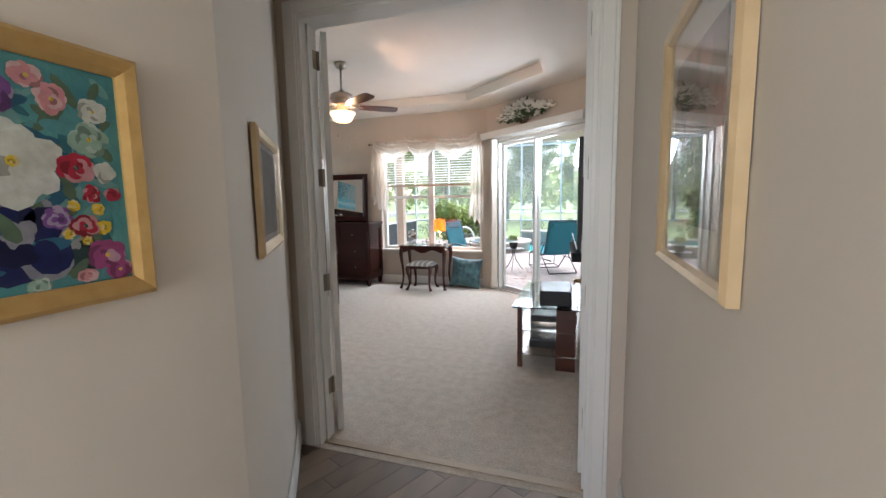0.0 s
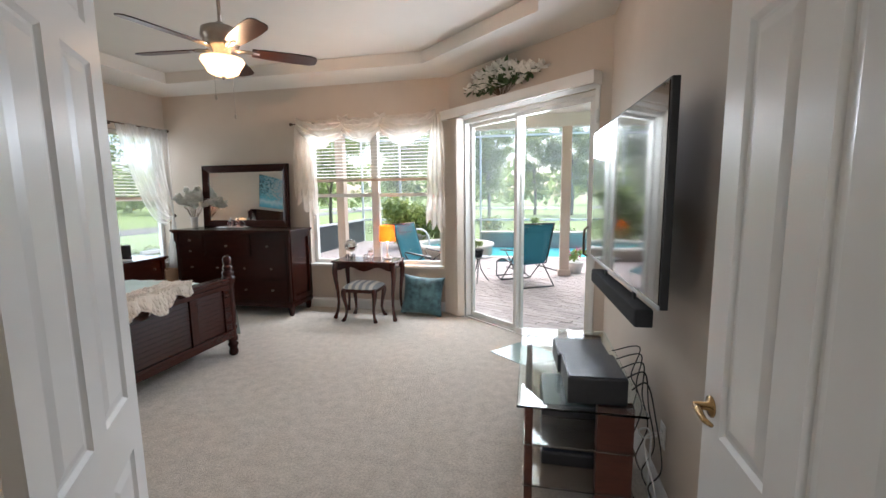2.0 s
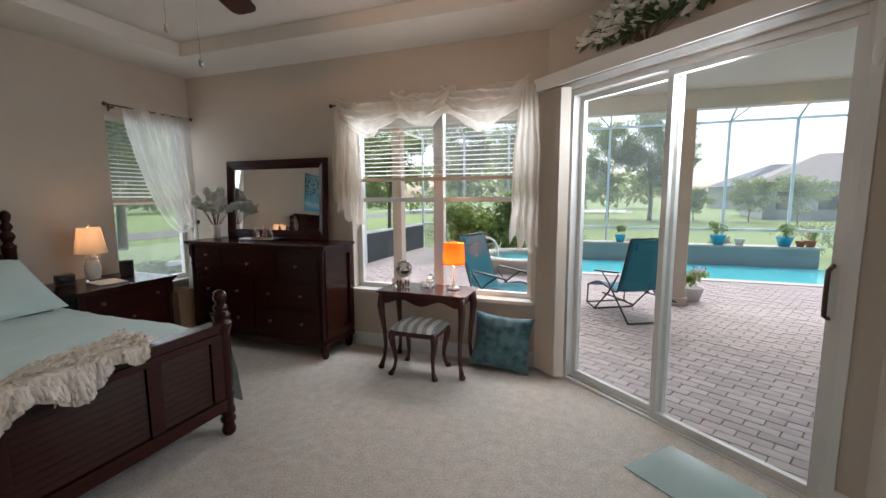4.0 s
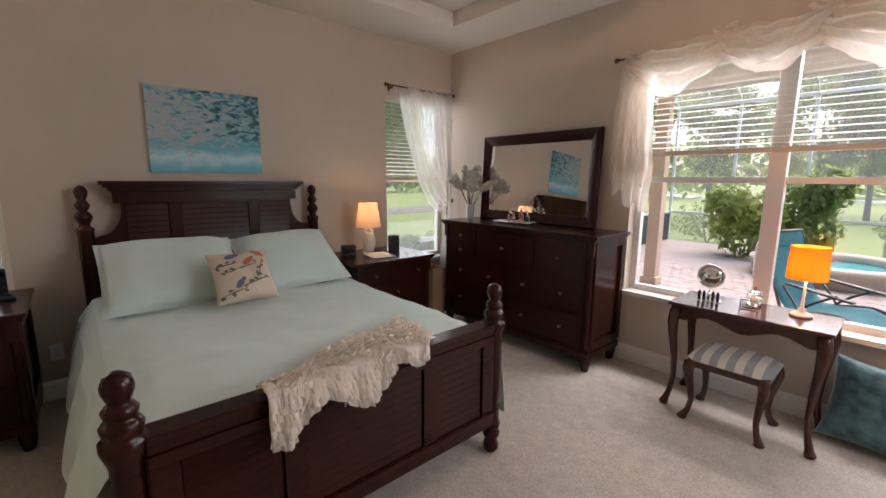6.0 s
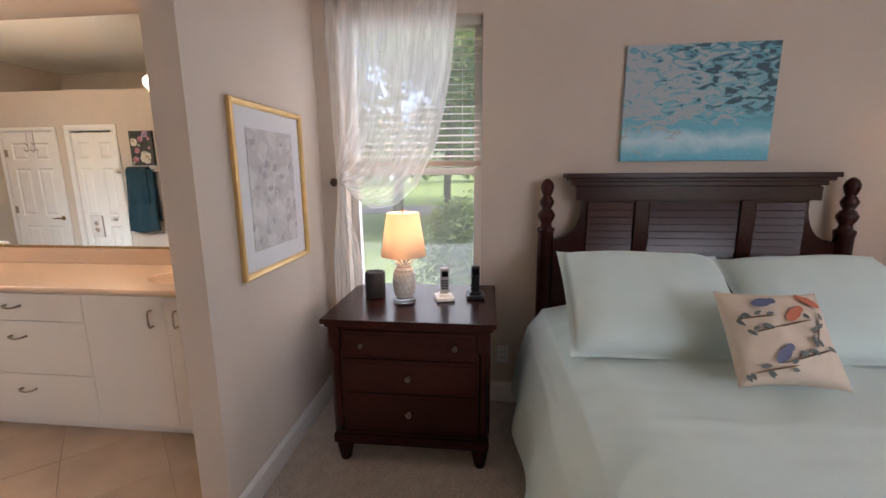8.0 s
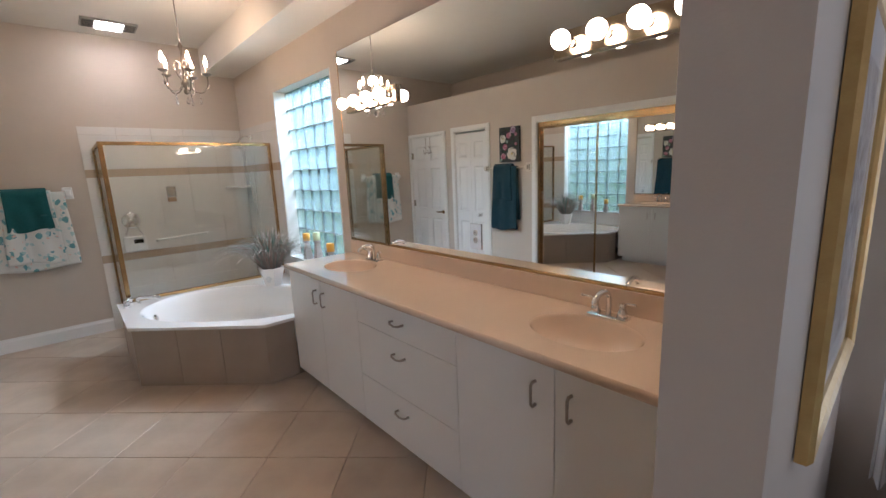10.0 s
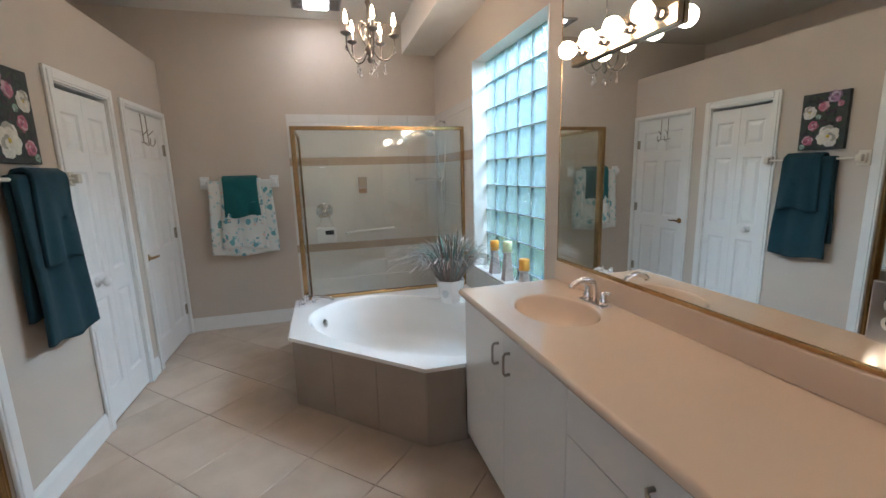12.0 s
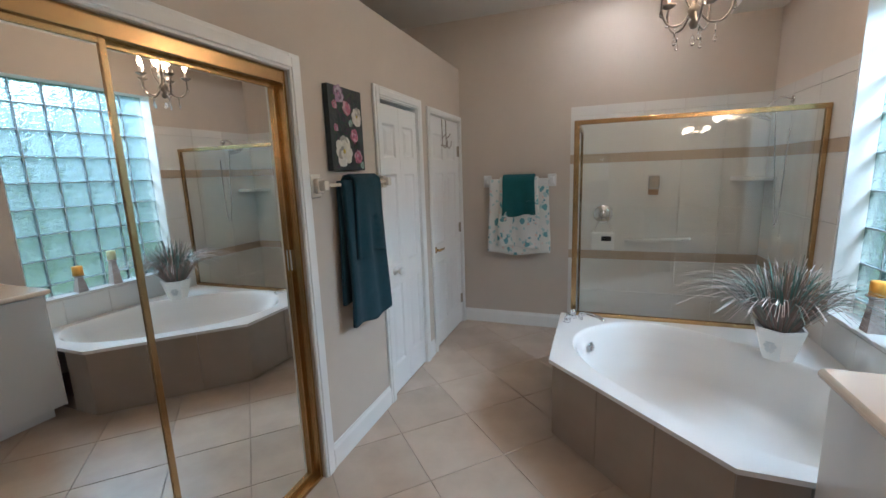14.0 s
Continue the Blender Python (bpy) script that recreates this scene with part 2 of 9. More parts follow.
# ---- plan ----
WX, NY, EX, SY = -5.08, 7.33, 0.68, 2.65        # bedroom faces
BWX, BEX, BSY, BNY = -5.02, -2.44, -2.90, 2.43  # bathroom faces
SOFFIT, TRAY, BCEIL, TOP = 2.92, 3.05, 2.98, 3.4
DIR = Vector((math.cos(radians(-41)), math.sin(radians(-41)), 0))  # line of the angled wall
CORNER = Vector((-0.95, NY, 0))
ANG_LEN = (EX - CORNER.x) / DIR.x
ANG = Matrix.Translation(CORNER) @ pose(0, 0, 0, 0, 0, -41)  # x runs along the angled wall, y outwards
WIN_N = (-2.885, -1.055, 0.60, 2.38)
WIN_C = (6.42, 7.27, 0.60, 2.38)
WIN_B = (2.72, 3.57, 0.60, 2.38)
BLOCK = (-1.73, -0.53, 0.69, 2.36)
SLIDE = (0.235, 2.01, 0.0, 2.38)

floor_bed = structure(prism("floor_bedroom", [(WX, 2.5), (EX + 0.1, 2.5), (EX + 0.1, CORNER.y + DIR.y * ANG_LEN), (CORNER.x, NY), (WX, NY)], -0.05, 0.0, CARPET), "beige cut-pile carpet over the bedroom floor")
wall_w = structure(boxes("wall_west", cut_wall("y", WX - 0.2, WX, 2.56, NY + 0.2, TOP, [WIN_C, WIN_B]), WALL), "greige painted wall behind the bed")
wall_n = structure(boxes("wall_north", cut_wall("x", NY, NY + 0.2, WX, CORNER.x + 0.12, TOP, [WIN_N]), WALL), "greige painted wall with a double window")
wall_a = structure(boxes("wall_angled", cut_wall("x", 0, 0.2, 0.0, ANG_LEN + 0.1, TOP, [SLIDE]), WALL, m=ANG), "greige painted angled wall round the sliding door")
wall_e = structure(boxes("wall_east", cut_wall("y", EX, EX + 0.13, SY - 0.12, CORNER.y + DIR.y * ANG_LEN + 0.02, TOP, []), WALL), "greige painted wall with the television")
wall_s = structure(boxes("wall_south", cut_wall("x", SY - 0.12, SY, BEX - 0.13, EX, TOP, [(-0.93, 0.605, 0.0, 2.45)]), WALL), "greige painted wall round the double doors")
wall_p = structure(boxes("wall_stub", [(BWX - 0.2, BNY, 0, -3.923, 2.56, TOP)], WALL, bevel=0.0), "grey painted stub wall beside the bathroom opening")
wall_bw = structure(boxes("wall_bath_west", cut_wall("y", BWX - 0.2, BWX, BSY - 0.13, BNY, TOP, [BLOCK]), WALL), "greige bathroom wall with glass block window")
wall_bs = structure(boxes("wall_bath_south", [(BWX, BSY - 0.13, 0, -1.3, BSY, TOP)], WALL), "greige bathroom end wall")
wall_be = structure(boxes("wall_bath_east", cut_wall("y", BEX, BEX + 0.13, BSY, SY - 0.12, 2.54, [(-0.40, 1.30, 0, 2.03), (-1.82, -1.22, 0, 2.04), (-2.84, -2.065, 0, 2.04)]), WALL), "greige closet wall that stops short of the ceiling")
ledge = structure(boxes("ledge_plant", [(BEX + 0.13, BSY, 2.44, -1.3, 2.53, 2.54)], WALL), "plant ledge over the closets")
wall_bu = structure(boxes("wall_bath_upper", [(-1.45, BSY, 0, -1.3, 2.53, TOP)], WALL), "greige wall behind the plant ledge")
soffit_b = structure(boxes("ceiling_bath_soffit", [(BWX, BSY, 2.70, -4.68, 2.42, BCEIL + 0.01)], CEIL), "lowered ceiling strip along the bathroom window wall")
ceil_b = structure(boxes("ceiling_bath", [(BWX, BSY, BCEIL, -1.3, 2.50, TOP)], CEIL), "off-white bathroom ceiling")
# ---- ceilings, hall, trim ----
HALLWALL = mat("hall wall paint", (0.70, 0.645, 0.57), 0.75, dark=(0.67, 0.615, 0.54), scale=5, bump=0.03, bump_scale=180)
yA = CORNER.y + DIR.y * ANG_LEN
bm = bmesh.new()
outer = [(WX, SY - 0.1), (EX, SY - 0.1), (EX, yA), (CORNER.x, NY), (WX, NY)]
inner = [(-4.42, 3.25), (0.08, 3.25), (0.08, 5.70), (-1.13, 6.75), (-4.42, 6.75)]
lo = [bm.verts.new((x, y, SOFFIT)) for x, y in outer]
li = [bm.verts.new((x, y, SOFFIT)) for x, y in inner]
ti = [bm.verts.new((x, y, TRAY)) for x, y in inner]
to = [bm.verts.new((x, y, TRAY)) for x, y in outer]
for k in range(5):
    j = (k + 1) % 5
    bm.faces.new((lo[k], lo[j], li[j], li[k])), bm.faces.new((li[k], li[j], ti[j], ti[k])), bm.faces.new((lo[k], lo[j], to[j], to[k])), bm.faces.new((ti[k], ti[j], to[j], to[k]))
structure(put("ceiling_soffit", mesh_of("ceiling_soffit", bm, CEIL)), "lowered ceiling border round the bedroom tray")
structure(boxes("ceiling_tray", [(WX - 0.2, 2.4, TRAY + 0.002, EX + 0.3, NY + 0.2, TOP)], CEIL), "raised tray ceiling over the bedroom")

structure(prism("wall_hall_left", [(-1.075, SY - 0.122), (-0.287, 1.335), (-0.287, -1.6), (-0.45, -1.6), (-0.45, 1.30), (-1.25, SY - 0.122)], 0, 2.9, HALLWALL), "greige hall wall with a slanted end")
structure(boxes("wall_hall_right", [(0.755, -1.6, 0, 0.9, SY - 0.122, 2.9)], HALLWALL), "greige hall wall")
# unseen back wall, its window made up to carry the added hall lamp
structure(boxes("wall_hall_back", cut_wall("x", -1.75, -1.6, -0.45, 0.9, 2.9, [(-0.25, 0.65, 0.7, 2.35)]), HALLWALL), "unseen greige wall that closes the hall, with an opening added for light")
structure(boxes("ceiling_hall", [(-1.4, -1.75, 2.75, 0.9, SY - 0.122, 2.95)], CEIL), "off-white hall ceiling")
GROUTDARK = mat("plank gap", (0.12, 0.10, 0.085), 0.9)
floor_hall = structure(boxes("floor_hall", [(-1.4, -1.75, -0.06, 0.9, SY - 0.09, -0.012)], GROUTDARK), "grey-brown wood-look plank floor of the hall")
STRIP = mat("tan threshold strip", (0.42, 0.34, 0.25), 0.45, dark=(0.36, 0.29, 0.21), scale=12)
boxes_strip = structure(boxes("trim_threshold", [(-0.93, SY - 0.10, -0.012, 0.605, SY - 0.045, 0.008)], STRIP, bevel=0.004), "tan strip between plank floor and carpet")
GROUT = mat("tile grout", (0.36, 0.285, 0.215), 0.9, dark=(0.31, 0.245, 0.185), scale=15)
floor_bath = structure(boxes("floor_bath", [(BWX, BSY, -0.06, BEX + 0.02, 2.5, -0.006)], GROUT), "beige tile floor laid on the diagonal")
structure(boxes("floor_closets", [(BEX + 0.02, BSY, -0.06, -1.3, 2.5, -0.004)], CARPET), "carpet inside the closets")


def baseboard(name, x0, y0, x1, y1, h=0.135, t=0.015):
    """A base moulding along a wall, lying to the left of the way from start to end."""
    d = Vector((x1 - x0, y1 - y0, 0))
    m = Matrix.Translation((x0, y0, 0)) @ pose(0, 0, 0, 0, 0, math.degrees(math.atan2(d.y, d.x)))
    bm = bmesh.new()
    prof = [(0.001, 0.0), (t, 0.0), (t, h - 0.03), (t * 0.55, h - 0.012), (t * 0.45, h), (0.001, h)]
    a, b = [bm.verts.new((0, y, z)) for y, z in prof], [bm.verts.new((d.length, y, z)) for y, z in prof]
    for k in range(len(prof)):
        bm.faces.new((a[k], a[(k + 1) % 6], b[(k + 1) % 6], b[k]))
    bm.faces.new(a[::-1]), bm.faces.new(b)
    return structure(put(name, mesh_of(name, bm, TRIM), None, m), "white base moulding")


pA = CORNER + DIR * 0.28
pB = CORNER + DIR * 2.0
for s in ((WX, NY, WX, 2.56), (WX, 2.56, -3.92, 2.56), (CORNER.x, NY, WX, NY), (EX, SY, EX, yA), (pA.x, pA.y, CORNER.x, CORNER.y), (EX, yA, pB.x, pB.y),
          (-3.923, BNY - 0.012, -3.923, 2.575), (BEX, -1.15, BEX, -0.48), (BEX, -1.995, BEX, -1.89), (BEX, BSY, BEX, -2.92), (-3.50, BSY, BEX, BSY),
          (-1.075, SY - 0.122, -0.287, 1.347), (-0.287, 1.347, -0.287, -1.6), (0.755, -1.6, 0.755, SY - 0.122)):
    baseboard("baseboard", *s)


def casing(name, m, w, h, wide=0.075, t=0.018, label="white door casing"):
    """Moulded casing round an opening of w by h; x along the wall, y out of it."""
    bm = bmesh.new()
    for inset, depth in ((0.0, t), (0.012, t + 0.006)):
        b = wide - inset * 1.5
        o = inset
        add_box(bm, -b - 0.0, 0.001, 0, -o, depth, h + b)
        add_box(bm, w + o, 0.001, 0, w + b, depth, h + b)
        add_box(bm, -o, 0.001, h + o, w + o, depth, h + b)
    bmesh.ops.bevel(bm, geom=bm.edges[:], offset=0.003, segments=1, affect="EDGES")
    return structure(put(name, mesh_of(name, bm, TRIM), None, m), label)


DW0, DW1, DH = -0.93, 0.605, 2.45
jamb = structure(boxes("trim_door_jamb", [(DW0 - 0.001, SY - 0.135, 0, DW0 + 0.018, SY + 0.012, DH), (DW1 - 0.018, SY - 0.135, 0, DW1 + 0.001, SY + 0.012, DH), (DW0 + 0.018, SY - 0.135, DH - 0.018, DW1 - 0.018, SY + 0.012, DH + 0.001)], TRIM, bevel=0.002), "white jamb lining of the double doorway")
stop = structure(boxes("trim_door_stop", [(DW0 + 0.018, SY - 0.08, 0, DW0 + 0.03, SY - 0.045, DH - 0.018), (DW1 - 0.03, SY - 0.08, 0, DW1 - 0.018, SY - 0.045, DH - 0.018)], TRIM), "white door stop strips")
casing("trim_casing_hall", pose(DW1, SY - 0.122, 0, 0, 0, 180), DW1 - DW0, DH, 0.085)
casing("trim_casing_bedroom", pose(DW0, SY + 0.001, 0), DW1 - DW0, DH, 0.07)
WORNBRASS = mat("worn brass", (0.36, 0.32, 0.25), 0.42, 0.85, dark=(0.26, 0.23, 0.18), scale=30)


def panel_door(name, m, w, h, rows, label, cols=2, hinges=(), t=0.035, stile=0.105):
    """A moulded panel door: x along its width from the hinge, y through its thickness, rows of (z0, z1) panels."""
    d = thing(name, m, label, "door")
    bm = bmesh.new()
    # frame of stiles and rails round sunk, raised-field panels on both faces
    gap = (w - stile * (cols + 1)) / cols if cols > 1 else w - 2 * stile
    xs = [stile + k * (gap + stile) for k in range(cols)]
    cuts_x = sorted({0, w, *xs, *[x + gap for x in xs]})
    cuts_z = sorted({0, h, *[a for a, b in rows], *[b for a, b in rows]})
    for x0, x1 in zip(cuts_x, cuts_x[1:]):
        for z0, z1 in zip(cuts_z, cuts_z[1:]):
            hole = any(abs(x0 - x) < 1e-6 for x in xs) and any(abs(z0 - a) < 1e-6 for a, b in rows)
            if not hole:
                add_box(bm, x0, -t / 2, z0, x1, t / 2, z1)
    bmesh.ops.remove_doubles(bm, verts=bm.verts, dist=1e-5)
    leaf = put("leaf", mesh_of("leaf", bm, DOORWHITE), d)
    for x in xs:
        for a, b in rows:
            bm = bmesh.new()
            for s in (-1, 1):
                f0 = [bm.verts.new((x + i * gap, s * (t / 2 - 0.0005), z)) for i, z in ((0, a), (1, a), (1, b), (0, b))]
                ring = [(0.012, 0.010), (0.022, 0.010), (0.050, 0.002)]
                prev = f0
                for inset, deep in ring:
                    cur = [bm.verts.new((x + (inset if i == 0 else gap - inset), s * (t / 2 - deep), a + inset if j == 0 else b - inset)) for i, j in ((0, 0), (1, 0), (1, 1), (0, 1))]
                    for k in range(4):
                        bm.faces.new((prev[k], prev[(k + 1) % 4], cur[(k + 1) % 4], cur[k]))
                    prev = cur
                bm.faces.new(prev)
            put("panel", mesh_of("panel", bm, DOORWHITE), d)
    for z in hinges:
        bm = bmesh.new()
        add_box(bm, -0.032, t / 2 - 0.004, z - 0.048, 0.036, t / 2 + 0.001, z + 0.048)
        tube_into(bm, [(-0.003, t / 2 + 0.005, z - 0.05), (-0.003, t / 2 + 0.005, z + 0.05)], 0.007, 8)
        put("hinge", mesh_of("hinge", bm, WORNBRASS), d)
    return d


def knob(parent, x, z, side, material=BRASS, t=0.0175):
    m = Matrix.Translation((x, side * t, z)) @ pose(0, 0, 0, -90 * side)
    return lathe("knob", [(0.0, 0.0), (0.031, 0.0), (0.031, 0.004), (0.012, 0.010), (0.011, 0.030), (0.024, 0.040), (0.029, 0.052), (0.024, 0.066), (0.0, 0.071)], material, parent, m, 16)


def lever(parent, x, z, side, way, material=BRASS, t=0.0175):
    bm = bmesh.new()
    lathe_into(bm, [(0.0, 0), (0.03, 0), (0.03, 0.005), (0.012, 0.010), (0.011, 0.045), (0.0, 0.046)], 14, Matrix.Translation((x, side * t, z)) @ pose(0, 0, 0, -90 * side))
    tube_into(bm, [(x, side * (t + 0.04), z), (x + way * 0.035, side * (t + 0.046), z + 0.004), (x + way * 0.075, side * (t + 0.045), z - 0.004), (x + way * 0.11, side * (t + 0.042), z + 0.002)], [0.009, 0.010, 0.008, 0.006], 8)
    return put("lever", mesh_of("lever", bm, material, True), parent)


TALL = [(0.22, 0.66), (0.84, 1.90), (2.01, 2.29)]
HINGES = (0.328, 0.977, 1.601, 2.262)
left_way = math.degrees(math.atan2(0.81, -0.587))
dl = panel_door("door_double", pose(-0.885, 2.698, 0.012, 0, 0, left_way), 0.745, 2.42, TALL, "tall white panelled door standing open into the bedroom", hinges=())
dr = panel_door("door_double", pose(0.574, 2.692, 0.012, 0, 0, 90.2), 0.75, 2.42, TALL, "tall white panelled door standing open against the television wall", hinges=())
lever(dr, 0.70, 0.90, 1, -1), knob(dr, 0.70, 0.90, -1)
for side, x, dd in ((1, DW0 + 0.018, dl), (-1, DW1 - 0.018, dr)):
    for z in HINGES:
        bm = bmesh.new()
        add_box(bm, x, SY - 0.03, z - 0.05, x + side * 0.003, SY + 0.012, z + 0.05)
        tube_into(bm, [(x + side * 0.006, SY + 0.016, z - 0.052), (x + side * 0.006, SY + 0.016, z + 0.052)], 0.008, 8)
        for k in (-0.03, 0.03):
            lathe_into(bm, [(0.0, 0), (0.004, 0.0), (0.003, 0.0015), (0, 0.0016)], 8, Matrix.Translation((x + side * 0.003, SY - 0.012, z + k)) @ pose(0, 0, 0, 0, 90 * side))
        structure(put("trim_hinge", mesh_of("trim_hinge", bm, WORNBRASS)), "worn brass door hinge")
structure(boxes("trim_strike_plate", [(DW1 - 0.020, SY - 0.075, 1.60, DW1 - 0.0165, SY - 0.05, 1.70)], NICKEL, bevel=0.001), "metal plate on the door jamb")


# ---- windows ----
VINYL = mat("white vinyl frame", (0.74, 0.72, 0.68), 0.4, dark=(0.70, 0.68, 0.64), scale=6)
SLAT = sheer("white blind slat", (0.82, 0.79, 0.74), 0.14)
RAILMAT = mat("blind bottom rail", (0.62, 0.50, 0.40), 0.5, dark=(0.56, 0.44, 0.35), scale=10)
SILL = mat("marble sill", (0.74, 0.71, 0.66), 0.25, dark=(0.64, 0.60, 0.55), scale=9)
BRONZE = mat("dark bronze rod", (0.10, 0.065, 0.045), 0.4, 0.7)


# pale see-through film: outdoor haze put into a surface
HAZEFILM = sheer("pale haze film", (0.62, 0.65, 0.64), 0.84)


def window_unit(name, m, w, z0, z1, bays, rail_z, label):
    """A single-hung window in a wall: x along the wall, y outwards from the inner face."""
    win = structure(thing(name, m, label, ""), label)
    f = 0.05
    cells = [(0, 0.10, z0, f, 0.16, z1), (w - f, 0.10, z0, w, 0.16, z1), (f, 0.10, z1 - f, w - f, 0.16, z1), (f, 0.10, z0, w - f, 0.16, z0 + f)]
    boxes("frame", cells, VINYL, win, 0.003)
    step = w / bays
    for k in range(1, bays):
        boxes("mullion", [(k * step - 0.05, 0.085, z0 + f, k * step + 0.05, 0.158, z1 - f)], VINYL, win, 0.004)
    for k in range(bays):
        a, b = k * step + (f if k == 0 else 0.05), (k + 1) * step - (f if k == bays - 1 else 0.05)
        boxes("rail", [(a, 0.108, rail_z - 0.022, b, 0.152, rail_z + 0.022)], VINYL, win, 0.003)
        p = boxes("pane", [(a, 0.128, z0 + f, b, 0.132, rail_z - 0.022), (a, 0.134, rail_z + 0.022, b, 0.138, z1 - f)], GLASS, win)
        p.visible_shadow = False
    # added sheet outside single windows that washes the view out like haze
    if bays == 1:
        boxes("insect_screen", [(f, 0.1545, z0 + f, w - f, 0.1555, z1 - f)], HAZEFILM, win)
    boxes("sill", [(-0.03, -0.035, z0 - 0.03, w + 0.03, 0.10, z0 + 0.004)], SILL, win, 0.004)
    return win


def blind(m, w, top, low, label, tilt=12.0):
    b = thing("window_blind", m, label, "blind", "raised window blinds")
    boxes("headrail", [(0.012, 0.03, top - 0.05, w - 0.012, 0.085, top - 0.002)], SLAT, b, 0.004)
    n = int((top - 0.07 - low - 0.04) / 0.042)
    bm = bmesh.new()
    add_box(bm, 0.015, -0.024, -0.0015, w - 0.015, 0.024, 0.0015)
    me = mesh_of("slat", bm, SLAT)
    for k in range(n):
        put("slat", me, b, Matrix.Translation((0, 0.058, low + 0.06 + k * 0.042)) @ pose(0, 0, 0, tilt))
    boxes("bottom_rail", [(0.012, 0.033, low, w - 0.012, 0.083, low + 0.034)], RAILMAT, b, 0.004)
    for x in (0.12, w / 2, w - 0.12):
        tube("cord", [[(x, 0.06, low + 0.03), (x, 0.06, top - 0.05)]], 0.0012, SLAT, b, None, 5)
    return b


MN = Matrix.Translation((WIN_N[0], NY, 0))
MC = Matrix.Translation((WX, WIN_C[0], 0)) @ pose(0, 0, 0, 0, 0, 90)
MB = Matrix.Translation((WX, WIN_B[0], 0)) @ pose(0, 0, 0, 0, 0, 90)
window_unit("window_1", MN, WIN_N[1] - WIN_N[0], 0.60, 2.38, 2, 1.52, "white double window above the dressing table")
window_unit("window_2", MC, 0.85, 0.60, 2.38, 1, 1.50, "white single-hung window in the corner")
window_unit("window_3", MB, 0.85, 0.60, 2.38, 1, 1.50, "white single-hung window beside the bed")
blind(MN, WIN_N[1] - WIN_N[0], 2.38, 1.70, "white slatted blind drawn half up in the double window")
blind(MC, 0.85, 2.38, 1.50, "white slatted blind drawn half up in the corner window")
blind(MB, 0.85, 2.38, 1.53, "white slatted blind drawn half up beside the bed")


def rod(m, w, z, label, holdback=None):
    """A curtain rod on brackets with ball finials: x along the wall, y into the wall."""
    r = thing("curtain_rod", m, label, "curtain rod", "curtain rods")
    bm = bmesh.new()
    tube_into(bm, [(0, -0.075, z), (w, -0.075, z)], 0.008, 10)
    for x, s in ((0, -1), (w, 1)):
        lathe_into(bm, [(0.008, 0), (0.015, 0.004), (0.010, 0.010), (0.020, 0.022), (0.022, 0.032), (0.012, 0.044), (0, 0.047)], 12, Matrix.Translation((x, -0.075, z)) @ pose(0, 0, 0, 0, 90 * s))
    put("pole", mesh_of("pole", bm, BRONZE, True), r)
    for x in (0.05, w - 0.05):
        boxes("bracket", [(x - 0.006, -0.08, z - 0.03, x + 0.006, -0.001, z - 0.010), (x - 0.012, -0.006, z - 0.05, x + 0.012, -0.001, z + 0.02)], BRONZE, r, 0.002)
    return r


rod(Matrix.Translation((-3.02, NY, 0)), 2.03, 2.445, "dark bronze curtain rod over the double window")
rod(Matrix.Translation((WX, 6.41, 0)) @ pose(0, 0, 0, 0, 0, 90), 0.86, 2.45, "dark bronze curtain rod over the corner window")
rod(Matrix.Translation((WX, 2.67, 0)) @ pose(0, 0, 0, 0, 0, 90), 0.92, 2.50, "dark bronze curtain rod beside the bed")
SHEER = sheer("ivory sheer cloth", (0.88, 0.81, 0.73), 0.30)
SHEER2 = sheer("white sheer cloth", (0.86, 0.84, 0.80), 0.66)


def cloth(name, fn, nu, nv, material, parent=None, m=None):
    """A cloth sheet from a function of u and v in 0..1."""
    bm = bmesh.new()
    g = [[bm.verts.new(fn(i / nu, j / nv)) for j in range(nv + 1)] for i in range(nu + 1)]
    for i in range(nu):
        for j in range(nv):
            bm.faces.new((g[i][j], g[i + 1][j], g[i + 1][j + 1], g[i][j + 1]))
    return put(name, mesh_of(name, bm, material, True), parent, m)


def smooth01(x):
    x = min(max(x, 0.0), 1.0)
    return x * x * (3 - 2 * x)


# scarf swags and tails over the double window
sw = thing("curtain_scarf", Matrix.Translation((0, NY, 0)), "ivory sheer scarf valance swagged over the rod with side tails", "curtain")


def swag(x0, x1, dip, top, seed):
    """A looped fall of cloth between two points on the rod, in soft folds that follow its sag."""
    def fn(u, v):
        sag = math.sin(math.pi * u) ** 0.75
        fold = math.sin(v * 26 + seed + 2.0 * math.sin(u * 3 + seed))
        lump = noise.noise((u * 5, v * 3, seed))
        ends = 1 - smooth01(min(u, 1 - u) * 6)
        z = top + 0.035 + 0.05 * ends * (1 - v) - (0.02 + dip * v ** 1.15) * sag - 0.10 * v * (1 - sag) + 0.014 * fold * sag + 0.03 * lump * v
        y = -0.085 - (0.11 * math.sin(v * math.pi) + 0.03 * v) * sag - 0.028 * fold * (0.35 + 0.65 * sag) - 0.02 * lump
        x = x0 + (x1 - x0) * (u + 0.05 * math.sin(2 * math.pi * u) * v)
        return (x + 0.025 * noise.noise((u * 4, v * 6, seed)), y, z + 0.018 * noise.noise((u * 9, v * 5, seed + 5)))
    return cloth("swag", fn, 56, 48, SHEER, sw)


swag(-2.97, -2.24, 0.36, 2.45, 1.0), swag(-2.38, -1.74, 0.29, 2.46, 4.0), swag(-1.88, -1.10, 0.37, 2.47, 7.0)


